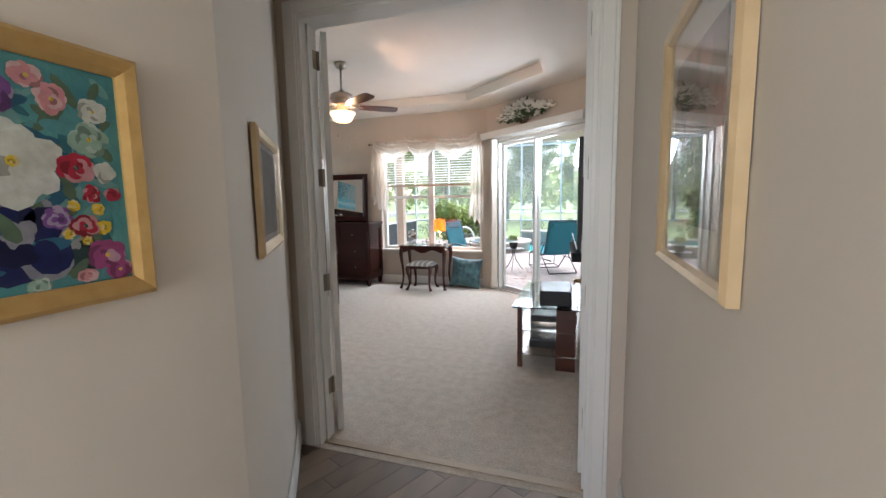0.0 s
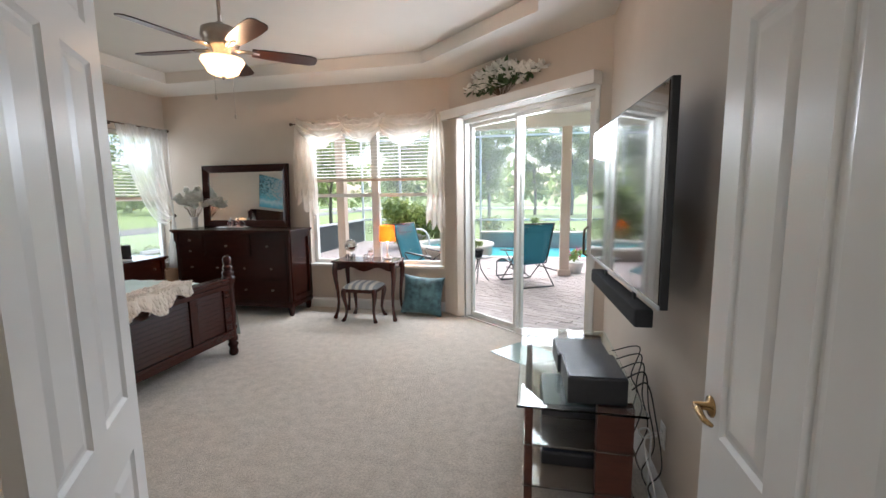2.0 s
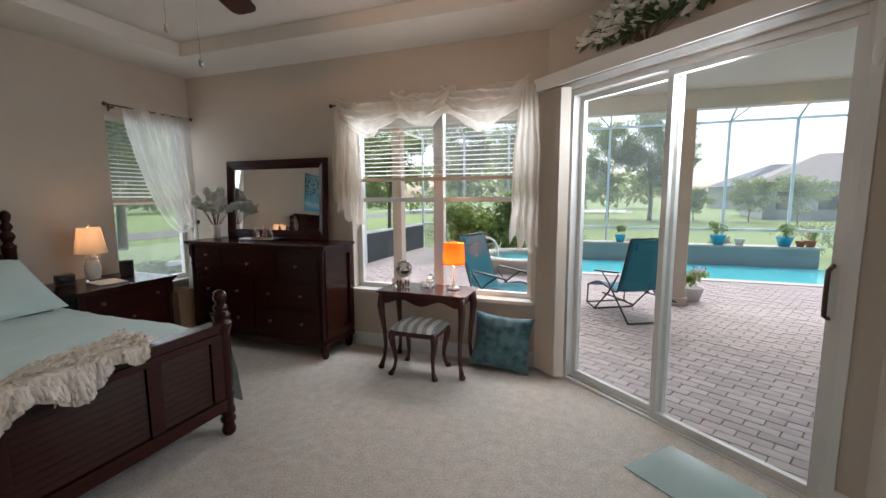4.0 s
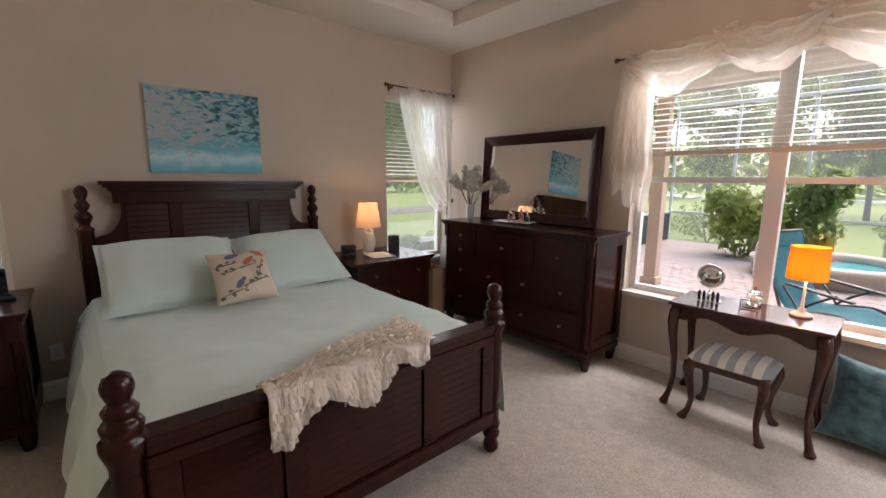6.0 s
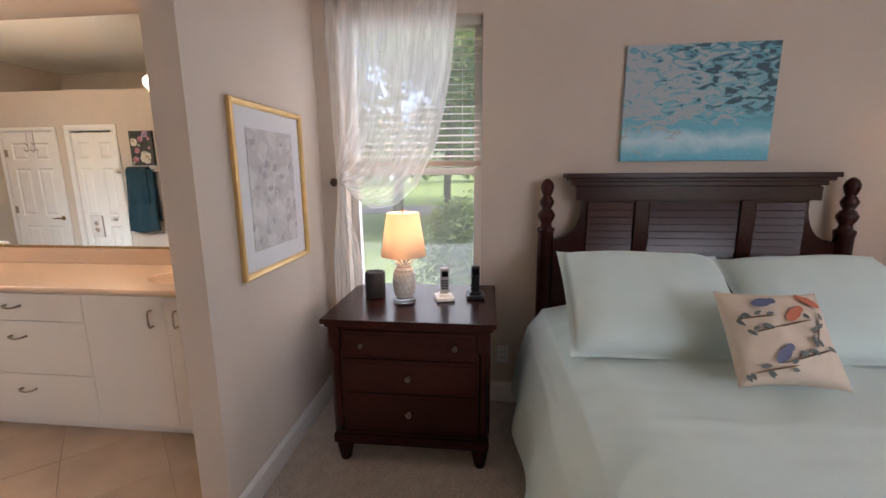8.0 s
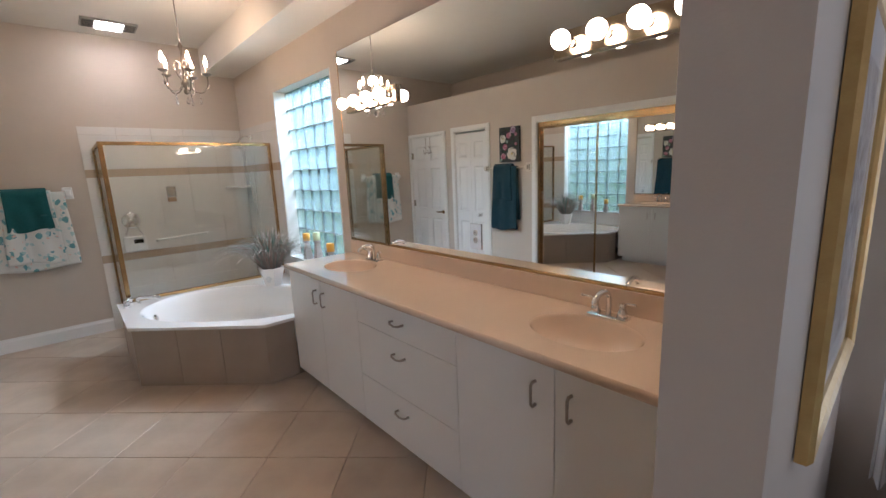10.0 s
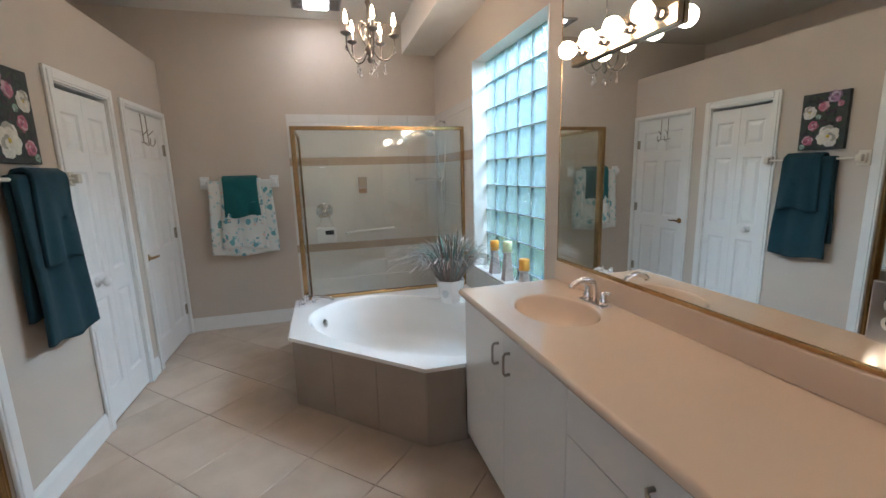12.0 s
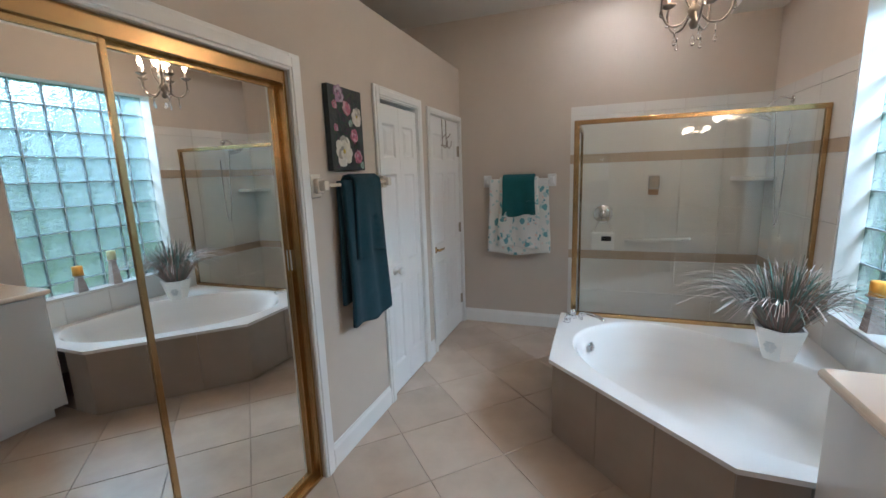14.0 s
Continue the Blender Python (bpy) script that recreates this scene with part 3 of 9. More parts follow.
def tail(x0, x1, low0, low1, spread, seed):
    def fn(u, v):
        low = low0 + (low1 - low0) * u + 0.05 * math.sin(u * 19 + seed)
        z = 2.47 - (2.47 - low) * v
        wide = 0.6 + 0.4 * smooth01(v * 2) + spread * v
        x = (x0 + x1) / 2 + (u - 0.5) * (x1 - x0) * wide + 0.02 * noise.noise((u * 3, v * 5, seed))
        y = -0.10 - 0.035 * math.sin(u * 26 + seed + 1.5 * v) * (0.4 + 0.6 * v) + 0.03 * noise.noise((u * 5, v * 3, seed))
        return (x, y, z)
    return cloth("tail", fn, 44, 40, SHEER, sw)


tail(-3.01, -2.72, 1.47, 1.22, 0.15, 2.0), tail(-1.21, -0.97, 1.17, 1.05, 0.18, 5.0), tail(-2.97, -2.80, 1.62, 1.40, 0.5, 9.0)


def tied_panel(name, m, w, top, tie_z, tie_x, low, free_tie, label, seed, slack=1.0):
    """A sheer panel on a rod, drawn to one side and tied: x from its fixed edge, y into the wall."""
    c = thing(name, m, label, "curtain", "tied sheer curtains")

    free = [(1.0, 0.0), (0.975, 0.20), (0.94, 0.42), (0.88, 0.64), (0.80, 0.84), (0.66, 1.02), (0.48, 1.13), (0.28, 1.15), (0.12, 1.08), (0.05, 1.0)]
    if slack < 1:
        free = [(1.0, 0.0), (0.94, 0.20), (0.86, 0.42), (0.75, 0.64), (0.62, 0.84), (0.47, 1.0), (0.33, 1.08), (0.20, 1.10), (0.10, 1.06), (0.05, 1.0)]

    def fn(u, v):
        if v < 0.7:
            k = v / 0.7
            q = k * 9
            i = min(int(q), 8)
            fx, fz = (free[i][e] + (free[i + 1][e] - free[i][e]) * (q - i) for e in (0, 1))
            x = tie_x * smooth01(k) + w * u * fx
            z = top - (top - tie_z) * (k + (fz - k) * u ** 0.9)
            pleat = 1 - 0.5 * k
        else:
            k = (v - 0.7) / 0.3
            x = tie_x - 0.05 * smooth01(k * 1.6) + u * (0.05 * w + (free_tie - 0.05 * w) * smooth01(k * 1.5))
            z = tie_z - (tie_z - low + 0.05 * math.sin(u * 8 + seed)) * k
            pleat = 0.5 + 0.8 * k
        y = -0.088 - pleat * (0.020 * math.sin(u * 44 + seed + 2 * v) + 0.012 * math.sin(u * 19 + v * 4)) - 0.03 * noise.noise((u * 6, v * 2, seed))
        return (x, y, z)
    cloth("drape", fn, 110, 70, SHEER2, c)
    lathe("holdback", [(0.0, -0.1), (0.007, -0.1), (0.007, -0.02), (0.022, -0.016), (0.026, -0.006), (0.012, 0.0), (0, 0.001)], BRONZE, c, Matrix.Translation((tie_x - 0.02, -0.10, tie_z)) @ pose(0, 0, 0, 90))
    return c


tied_panel("sheer_curtain", Matrix.Translation((WX, 2.68, 0)) @ pose(0, 0, 0, 0, 0, 90), 0.76, 2.51, 1.44, 0.02, 0.60, 0.20, "white sheer curtain drawn aside and tied by the bed", 1.0)
flip = Matrix.Translation((WX, 7.28, 0)) @ pose(0, 0, 0, 0, 0, 90) @ Matrix.Diagonal((-1, 1, 1, 1))
tied_panel("sheer_curtain", flip, 0.76, 2.46, 1.26, 0.02, 0.45, 0.20, "white sheer curtain drawn aside and tied in the corner", 5.0, 0.5)

# ---- sliding door ----
sd = structure(thing("door_slider", ANG, "white aluminium sliding glass door to the patio", ""), "white aluminium sliding glass door to the patio")
a0, a1, sh = SLIDE[0], SLIDE[1], SLIDE[3]
boxes("frame", [(a0, 0.03, 0, a0 + 0.035, 0.17, sh), (a1 - 0.035, 0.03, 0, a1, 0.17, sh), (a0 + 0.035, 0.03, sh - 0.045, a1 - 0.035, 0.17, sh), (a0 + 0.035, 0.03, -0.012, a1 - 0.035, 0.17, 0.012)], VINYL, sd, 0.003)
tube("track", [[(a0, y, 0.014), (a1, y, 0.014)] for y in (0.07, 0.13)], 0.006, NICKEL, sd)
for x0, x1, y in ((a0 + 0.035, 1.10, 0.125), (1.045, a1 - 0.035, 0.065)):
    boxes("sash", [(x0, y - 0.02, 0.015, x0 + 0.04, y + 0.02, sh - 0.045), (x1 - 0.04, y - 0.02, 0.015, x1, y + 0.02, sh - 0.045), (x0 + 0.04, y - 0.02, 0.015, x1 - 0.04, y + 0.02, 0.065), (x0 + 0.04, y - 0.02, sh - 0.085, x1 - 0.04, y + 0.02, sh - 0.045)], VINYL, sd, 0.003)
    p = boxes("pane", [(x0 + 0.04, y - 0.003, 0.065, x1 - 0.04, y + 0.003, sh - 0.085)], GLASS, sd)
    p.visible_shadow = False
tube("handle", [[(a1 - 0.065, 0.045, 0.95), (a1 - 0.065, -0.005, 0.97), (a1 - 0.065, -0.01, 1.08), (a1 - 0.065, -0.005, 1.19), (a1 - 0.065, 0.045, 1.21)]], 0.011, BRONZE, sd)
structure(boxes("trim_slider_reveal", [(a0 - 0.045, -0.008, 0, a0 - 0.001, 0.028, sh + 0.045), (a1 + 0.001, -0.008, 0, a1 + 0.045, 0.028, sh + 0.045), (a0 - 0.001, -0.008, sh + 0.001, a1 + 0.001, 0.028, sh + 0.045)], TRIM, bevel=0.003, m=ANG), "white trim round the sliding door")
VANE = mat("cream vertical blind", (0.66, 0.58, 0.49), 0.6, dark=(0.62, 0.54, 0.45), scale=8, bump=0.05, bump_scale=120)
vb = thing("vertical_blind", ANG, "cream vertical blind stacked open beside the sliding door", "blind")
boxes("valance", [(-0.03, -0.125, 2.40, 2.07, -0.112, 2.505), (-0.03, -0.112, 2.493, 2.07, -0.002, 2.505), (-0.03, -0.112, 2.40, -0.018, -0.002, 2.493), (2.058, -0.112, 2.40, 2.07, -0.002, 2.493)], TRIM, vb, 0.003)
bm = bmesh.new()
add_box(bm, -0.0009, -0.044, 0, 0.0009, 0.044, 2.36)
vane = mesh_of("vane", bm, VANE)
for k in range(14):
    put("vane", vane, vb, Matrix.Translation((0.03 + k * 0.019, -0.062, 0.03)) @ pose(0, 0, 0, 0, 0, random.uniform(-28, -14)))


# ---- bedroom furniture ----
def tilt_slats(parent, y0, y1, z0, z1, x, n, material, out=1):
    """Louver slats across y between two heights, leaning."""
    bm = bmesh.new()
    h = (z1 - z0) / n
    add_box(bm, -0.003, y0, -h * 0.55, 0.003, y1, h * 0.55)
    bmesh.ops.bevel(bm, geom=bm.edges[:], offset=0.002, segments=1, affect="EDGES")
    me = mesh_of("slat", bm, material)
    for k in range(n):
        put("slat", me, parent, Matrix.Translation((x, 0, z0 + (k + 0.5) * h)) @ pose(0, 0, 0, 0, -13 * out))


BY0, BY1 = 3.95, 5.545
bed = thing("bed", Matrix.Identity(4), "dark espresso wooden bed with louvered panels and turned posts", "bed")
HEADPOST = [(0.0, 0.0), (0.036, 0.0), (0.042, 0.02), (0.030, 0.06), (0.040, 0.10), (0.046, 0.12), (0.046, 1.14), (0.050, 1.15), (0.050, 1.17), (0.034, 1.18), (0.030, 1.20), (0.048, 1.235), (0.050, 1.25), (0.036, 1.275), (0.024, 1.285),
            (0.036, 1.305), (0.042, 1.325), (0.028, 1.352), (0.022, 1.36), (0.028, 1.368), (0.036, 1.395), (0.038, 1.415), (0.028, 1.44), (0.010, 1.455), (0.0, 1.457)]
FOOTPOST = [(0.0, 0.0), (0.030, 0.0), (0.040, 0.015), (0.044, 0.04), (0.034, 0.075), (0.046, 0.10), (0.048, 0.115), (0.036, 0.13), (0.046, 0.15), (0.048, 0.17), (0.040, 0.20), (0.040, 0.25), (0.048, 0.28), (0.036, 0.30), (0.044, 0.33), (0.047, 0.40), (0.044, 0.68), (0.048, 0.70),
            (0.062, 0.742), (0.062, 0.765), (0.048, 0.772), (0.052, 0.79), (0.056, 0.808), (0.046, 0.825), (0.034, 0.832), (0.044, 0.842), (0.047, 0.856), (0.036, 0.872), (0.026, 0.880), (0.032, 0.888), (0.041, 0.912), (0.042, 0.930), (0.034, 0.955), (0.016, 0.968), (0.0, 0.970)]
for y in (BY0, BY1):
    lathe("post", HEADPOST, DARKWOOD, bed, pose(-4.985, y, 0), 24)
    lathe("post", FOOTPOST, DARKWOOD, bed, pose(-2.75, y, 0), 28)
bm = bmesh.new()
outline = [(BY0 + 0.03, 0.30), (BY0 + 0.03, 1.10), (BY0 + 0.085, 1.115)]
for k in range(1, 8):
    a = radians(90 * k / 8)
    outline.append((BY0 + 0.085 + 0.12 * math.sin(a), 1.115 + 0.20 * (1 - math.cos(a))))
outline += [(BY0 + 0.205, 1.33), (BY0 + 0.165, 1.39), (BY0 + 0.150, 1.44)]
mid = (BY0 + BY1) / 2
outline += [(2 * mid - y, z) for y, z in reversed(outline)]
for x0, x1 in ((-5.02, -4.975),):
    a = [bm.verts.new((x0, y, z)) for y, z in outline]
    b = [bm.verts.new((x1, y, z)) for y, z in outline]
    bm.faces.new(a), bm.faces.new(b[::-1])
    for k in range(len(a)):
        bm.faces.new((a[k], a[(k + 1) % len(a)], b[(k + 1) % len(a)], b[k]))
hb = put("headboard", mesh_of("headboard", bm, DARKWOOD), bed)
boxes("crest", [(-5.045, BY0 + 0.115, 1.440, -4.935, BY1 - 0.115, 1.458), (-5.05, BY0 + 0.095, 1.458, -4.925, BY1 - 0.095, 1.485), (-5.035, BY0 + 0.14, 1.415, -4.95, BY1 - 0.14, 1.440)], DARKWOOD, bed, 0.004)
boxes("headboard_frame", [(-4.976, BY0 + 0.16, 1.335, -4.955, BY1 - 0.16, 1.41)] + [(-4.976, y, 0.55, -4.956, y + 0.075, 1.335) for y in (mid - 0.315, mid + 0.24)], DARKWOOD, bed, 0.003)
for y0, y1 in ((BY0 + 0.22, mid - 0.315), (mid - 0.24, mid + 0.24), (mid + 0.315, BY1 - 0.22)):
    tilt_slats(hb, y0 + 0.004, y1 - 0.004, 0.80, 1.32, -4.965, 13, DARKWOOD)
fb = boxes("footboard", [(-2.772, BY0 + 0.04, 0.20, -2.728, BY1 - 0.04, 0.735)], DARKWOOD, bed, 0.003)
boxes("footboard_cap", [(-2.80, BY0 + 0.045, 0.735, -2.70, BY1 - 0.045, 0.765), (-2.785, BY0 + 0.045, 0.70, -2.712, BY1 - 0.045, 0.735)], DARKWOOD, bed, 0.006)
fr = [(-2.73, BY0 + 0.045, 0.66, -2.705, BY1 - 0.045, 0.70), (-2.73, BY0 + 0.045, 0.19, -2.70, BY1 - 0.045, 0.25), (-2.73, BY0 + 0.045, 0.25, -2.69, BY1 - 0.045, 0.27)]
fr += [(-2.73, y, 0.27, -2.706, y + 0.08, 0.66) for y in (BY0 + 0.045, mid - 0.36, mid + 0.28, BY1 - 0.125)]
boxes("footboard_frame", fr, DARKWOOD, bed, 0.003)
for y0, y1 in ((BY0 + 0.125, mid - 0.36), (mid - 0.28, mid + 0.28), (mid + 0.36, BY1 - 0.125)):
    tilt_slats(fb, y0 + 0.003, y1 - 0.003, 0.275, 0.655, -2.722, 10, DARKWOOD)
for y in (BY0, BY1):
    boxes("side_rail", [(-4.95, y - 0.02, 0.20, -2.79, y + 0.02, 0.42)], DARKWOOD, bed, 0.004)
TICK = mat("mattress cloth", (0.72, 0.70, 0.66), 0.9, dark=(0.66, 0.64, 0.6), scale=20, bump=0.2)
boxes("mattress", [(-4.94, BY0 + 0.03, 0.42, -2.80, BY1 - 0.03, 0.66)], TICK, bed, 0.03)

MINT = mat("mint cotton", (0.62, 0.75, 0.71), 0.85, dark=(0.565, 0.695, 0.655), scale=7, amount=0.5, bump=0.25, bump_scale=220, sheen=0.15)


def comforter_fn(u, v):
    x = -4.93 + (4.93 - 2.80) * u
    prof = [(3.80, 0.16), (3.82, 0.40), (3.86, 0.58), (3.94, 0.695), (4.08, 0.728), (4.75, 0.742), (5.42, 0.728), (5.56, 0.695), (5.64, 0.58), (5.68, 0.40), (5.70, 0.16)]
    s = v * (len(prof) - 1)
    k = min(int(s), len(prof) - 2)
    f = s - k
    y = prof[k][0] * (1 - f) + prof[k + 1][0] * f
    z = prof[k][1] * (1 - f) + prof[k + 1][1] * f
    side = 1.0 if abs(y - mid) > 0.86 else 0.0
    w = 0.016 * noise.noise((x * 2.2, y * 2.2, 1.0)) + 0.010 * noise.noise((x * 6, y * 5, 4.0)) + 0.005 * noise.noise((x * 15, y * 9, 7.0)) + 0.006 * max(0.0, 0.35 - abs(noise.noise((x * 3.1 + y * 1.4, y * 2.7 - x, 9.0)))) * 3
    fold = 0.022 * math.sin(x * 11 + 2 * noise.noise((x, 0, 2))) * side
    y += (1 if y > mid else -1) * fold * (0.72 - z) * 2
    if y < mid and side:
        y -= 0.05 * smooth01((0.6 - z) / 0.45) * (0.4 + 0.6 * u)
    crease = 0.010 * math.exp(-((x + 3.75) / 0.02) ** 2) * math.exp(-((y - 4.25) / 0.13) ** 2)
    return (x, y, z + w * (1 - side) + crease - 0.02 * smooth01((u - 0.96) / 0.04))


com = cloth("comforter", comforter_fn, 120, 130, MINT)
tagged(com, "pale mint green cotton comforter spread over the bed", "bedding")


def pillow_mesh(name, w, h, t, material, pinch=0.08, seed=0.0, flange=0.0, full=2.6):
    bm = bmesh.new()
    n = 34
    tops = []
    for s in (1, -1):
        grid = []
        for i in range(n + 1):
            row = []
            for j in range(n + 1):
                a, b = 2 * i / n - 1, 2 * j / n - 1
                ac, bc = (min(1.0, abs(q) / (1 - flange)) for q in (a, b))
                puff = max(0.0, (1 - ac ** full) * (1 - bc ** full)) ** 0.5
                x = a * w / 2 * (1 - pinch * (1 - abs(b) ** 2) * abs(a) ** 3)
                z = b * h / 2 * (1 - pinch * (1 - abs(a) ** 2) * abs(b) ** 3)
                y = s * (t / 2 * puff + 0.003) + 0.010 * noise.noise((a * 2.5 + seed, b * 2.5, s)) * puff
                row.append(bm.verts.new((x, y, z)))
            grid.append(row)
        for i in range(n):
            for j in range(n):
                q = (grid[i][j], grid[i + 1][j], grid[i + 1][j + 1], grid[i][j + 1])
                bm.faces.new(q if s < 0 else q[::-1])
        tops.append(grid)
    bmesh.ops.remove_doubles(bm, verts=bm.verts, dist=0.0068)
    return mesh_of(name, bm, material, True)


def pillow(name, m, w, h, t, material, label, category="pillow", group="", seed=0.0, pinch=0.10, flange=0.0, full=2.6):
    ob = put(name, pillow_mesh(name, w, h, t, material, pinch, seed, flange, full), None, m)
    return tagged(ob, label, category, group)


pillow("bed_pillow", pose(-4.44, 4.355, 0.905, 0, 0, 90) @ pose(0, 0, 0, -56, 1, 0), 0.78, 0.62, 0.24, MINT, "mint green pillow leaning on the headboard", group="pillows on the bed", seed=1.0, pinch=0.035, flange=0.06, full=4.0)
pillow("bed_pillow", pose(-4.46, 5.12, 0.900, 0, 0, 90) @ pose(0, 0, 0, -58, -2, 0), 0.74, 0.62, 0.23, MINT, "mint green pillow leaning on the headboard", group="pillows on the bed", seed=5.0, pinch=0.035, flange=0.06, full=4.0)


def spotted(name, base, spots, rough=0.85, scale=14.0, cut=0.32, bump=0.2):
    """Cloth or paint with scattered irregular marks: spots is a list of (colour, scale, threshold, seed)."""
    m = mat(name, base, rough, bump=bump, bump_scale=200)
    n, l = m.node_tree.nodes, m.node_tree.links
    p = n["Principled BSDF"]
    tc = n.new("ShaderNodeTexCoord")
    last = None
    for col, sc, cutoff, seed in spots:
        mp, vo, wob, add, lt, mix = n.new("ShaderNodeMapping"), n.new("ShaderNodeTexVoronoi"), n.new("ShaderNodeTexNoise"), n.new("ShaderNodeVectorMath"), n.new("ShaderNodeMath"), n.new("ShaderNodeMix")
        mp.inputs["Location"].default_value = (seed, seed * 1.7, seed * 0.6)
        wob.inputs["Scale"].default_value = sc * 1.3
        add.operation = "MULTIPLY_ADD"
        add.inputs[1].default_value = (0.9 / sc,) * 3
        vo.inputs["Scale"].default_value = sc
        lt.operation = "LESS_THAN"
        lt.inputs[1].default_value = cutoff
        mix.data_type = "RGBA"
        l.new(tc.outputs["Object"], mp.inputs["Vector"]), l.new(mp.outputs[0], wob.inputs["Vector"])
        l.new(wob.outputs["Color"], add.inputs[0]), l.new(mp.outputs[0], add.inputs[2]), l.new(add.outputs[0], vo.inputs["Vector"])
        l.new(vo.outputs["Distance"], lt.inputs[0]), l.new(lt.outputs[0], mix.inputs["Factor"])
        mix.inputs["B"].default_value = (*col, 1)
        if last is None:
            mix.inputs["A"].default_value = (*base, 1)
        else:
            l.new(last, mix.inputs["A"])
        last = mix.outputs["Result"]
    l.new(last, p.inputs["Base Color"])
    return m


CREAMCLOTH = mat("cream linen", (0.66, 0.56, 0.45), 0.9, dark=(0.60, 0.51, 0.40), scale=30, bump=0.3, bump_scale=260)
bird = thing("throw_pillow", pose(-4.045, 4.655, 0.905, 0, 0, 90) @ pose(0, 0, 0, -40, 0, 0), "cream throw pillow printed with birds and leafy branches", "pillow")
put("cushion", pillow_mesh("cushion", 0.36, 0.36, 0.14, CREAMCLOTH, 0.10, 2.0), bird)
PRINTS = [mat("print grey leaf", (0.13, 0.15, 0.14), 0.9), mat("print rust", (0.50, 0.16, 0.09), 0.9), mat("print slate blue", (0.12, 0.14, 0.22), 0.9), mat("print twig", (0.20, 0.13, 0.08), 0.9)]


def on_cushion(a, b, w=0.36, h=0.36, t=0.14):
    puff = max(0.0, (1 - abs(a) ** 2.6) * (1 - abs(b) ** 2.6)) ** 0.5
    return Vector((a * w / 2, -(t / 2 * puff + 0.012), b * h / 2))


def blot(name, parent, a, b, ra, rb, turn, material, n=12, tip=1.0):
    """A printed mark lying on the cushion."""
    bm = bmesh.new()
    c, s = math.cos(turn), math.sin(turn)
    vs = []
    for k in range(n):
        th = 2 * math.pi * k / n
        u, v = ra * math.cos(th), rb * math.sin(th) * (1 - tip * 0.6 * max(0, math.cos(th)))
        vs.append(bm.verts.new(on_cushion(a + c * u - s * v, b + s * u + c * v)))
    bm.faces.new(vs)
    return put(name, mesh_of(name, bm, material), parent)


rnd = random.Random(7)
for ax, bx, tx, mm in ((0.18, 0.38, 0.7, 1), (-0.22, -0.42, 0.8, 2), (-0.30, 0.62, 0.2, 2), (0.55, 0.68, 2.6, 1)):
    blot("bird_shape", bird, ax, bx, 0.24, 0.10, tx, PRINTS[mm])
    blot("bird_shape", bird, ax + 0.16 * math.cos(tx), bx + 0.16 * math.sin(tx), 0.075, 0.07, tx, PRINTS[mm], tip=0)
for k, (ax, bx, tx, ln) in enumerate(((-0.1, 0.12, 0.25, 0.6), (0.2, -0.45, 0.3, 0.55), (-0.5, 0.30, 0.1, 0.35), (0.5, 0.05, 1.2, 0.35), (-0.4, -0.70, 0.2, 0.4))):
    blot("twig_shape", bird, ax, bx, ln, 0.018, tx, PRINTS[3], tip=0)
    for j in range(6):
        d = rnd.uniform(-ln, ln)
        blot("leaf_shape", bird, ax + d * math.cos(tx) + rnd.uniform(-0.08, 0.08), bx + d * math.sin(tx) + rnd.uniform(-0.1, 0.1), rnd.uniform(0.06, 0.1), 0.04, tx + rnd.uniform(-1.3, 1.3), PRINTS[0], 8)

# throw over the footboard
KNIT = sheer("cream knitted throw", (0.95, 0.89, 0.81), 0.02)
th = thing("throw_blanket", Matrix.Identity(4), "cream fringed knitted throw draped over the footboard", "blanket")


def throw_path(s, y):
    """Along the throw: on the bed, over the cap, then down the outside."""
    if s < 0.34:
        return (-3.12 + s, 0.762 + 0.006 * math.sin(s * 40))
    if s < 0.46:
        k = (s - 0.34) / 0.12
        return (-2.78 + 0.095 * k, 0.782 + 0.012 * math.sin(math.pi * k))
    return (-2.685 + 0.02 * math.sin((s - 0.46) * 9), 0.775 - (s - 0.46))


def throw_y(u, v):
    return 4.33 + 0.80 * u


def throw_fn(u, v):
    y = throw_y(u, v)
    start = 0.30 * (1 - u) ** 1.1 + 0.03 * math.sin(u * 9)
    edge = 0.445 + 0.11 * (1 - u) ** 0.7 + 0.045 * math.sin(u * 15 + 1) - 0.14 * smooth01((u - 0.75) / 0.25)
    s = start + (edge - start) * v
    x, z = throw_path(s, y)
    ruffle = 0.018 * math.sin(u * 24 + 3 * v) * smooth01((s - 0.40) * 8) + 0.006 * noise.noise((u * 14, v * 9, 3))
    return (x + abs(ruffle) + 0.004, y + 0.03 * noise.noise((u * 3, v * 3, 8)), z + 0.016 * abs(noise.noise((u * 16, v * 10, 5))) + 0.008)


cloth("knit", throw_fn, 90, 60, KNIT, th)


def ruffle(at, drop, seed):
    """A gathered strip sewn along the throw."""
    def fn(u, v):
        p = Vector(throw_fn(u, at))
        hang = smooth01((p.x + 2.74) / 0.05)
        wave = v * (0.012 * math.sin(u * 105 + seed + 3 * noise.noise((u * 5, seed, 0))) + 0.010 * noise.noise((u * 30, v * 2, seed)))
        side = v * 0.006 * math.cos(u * 105 + seed)
        d = drop * v * (0.9 + 0.15 * noise.noise((u * 12, seed, 2)))
        off = 0.010 + 0.012 * v + abs(wave)
        return (p.x + off * hang + d * (1 - hang), p.y + side, p.z - d * hang + off * (1 - hang))
    return cloth("ruffle", fn, 300, 5, KNIT, th)


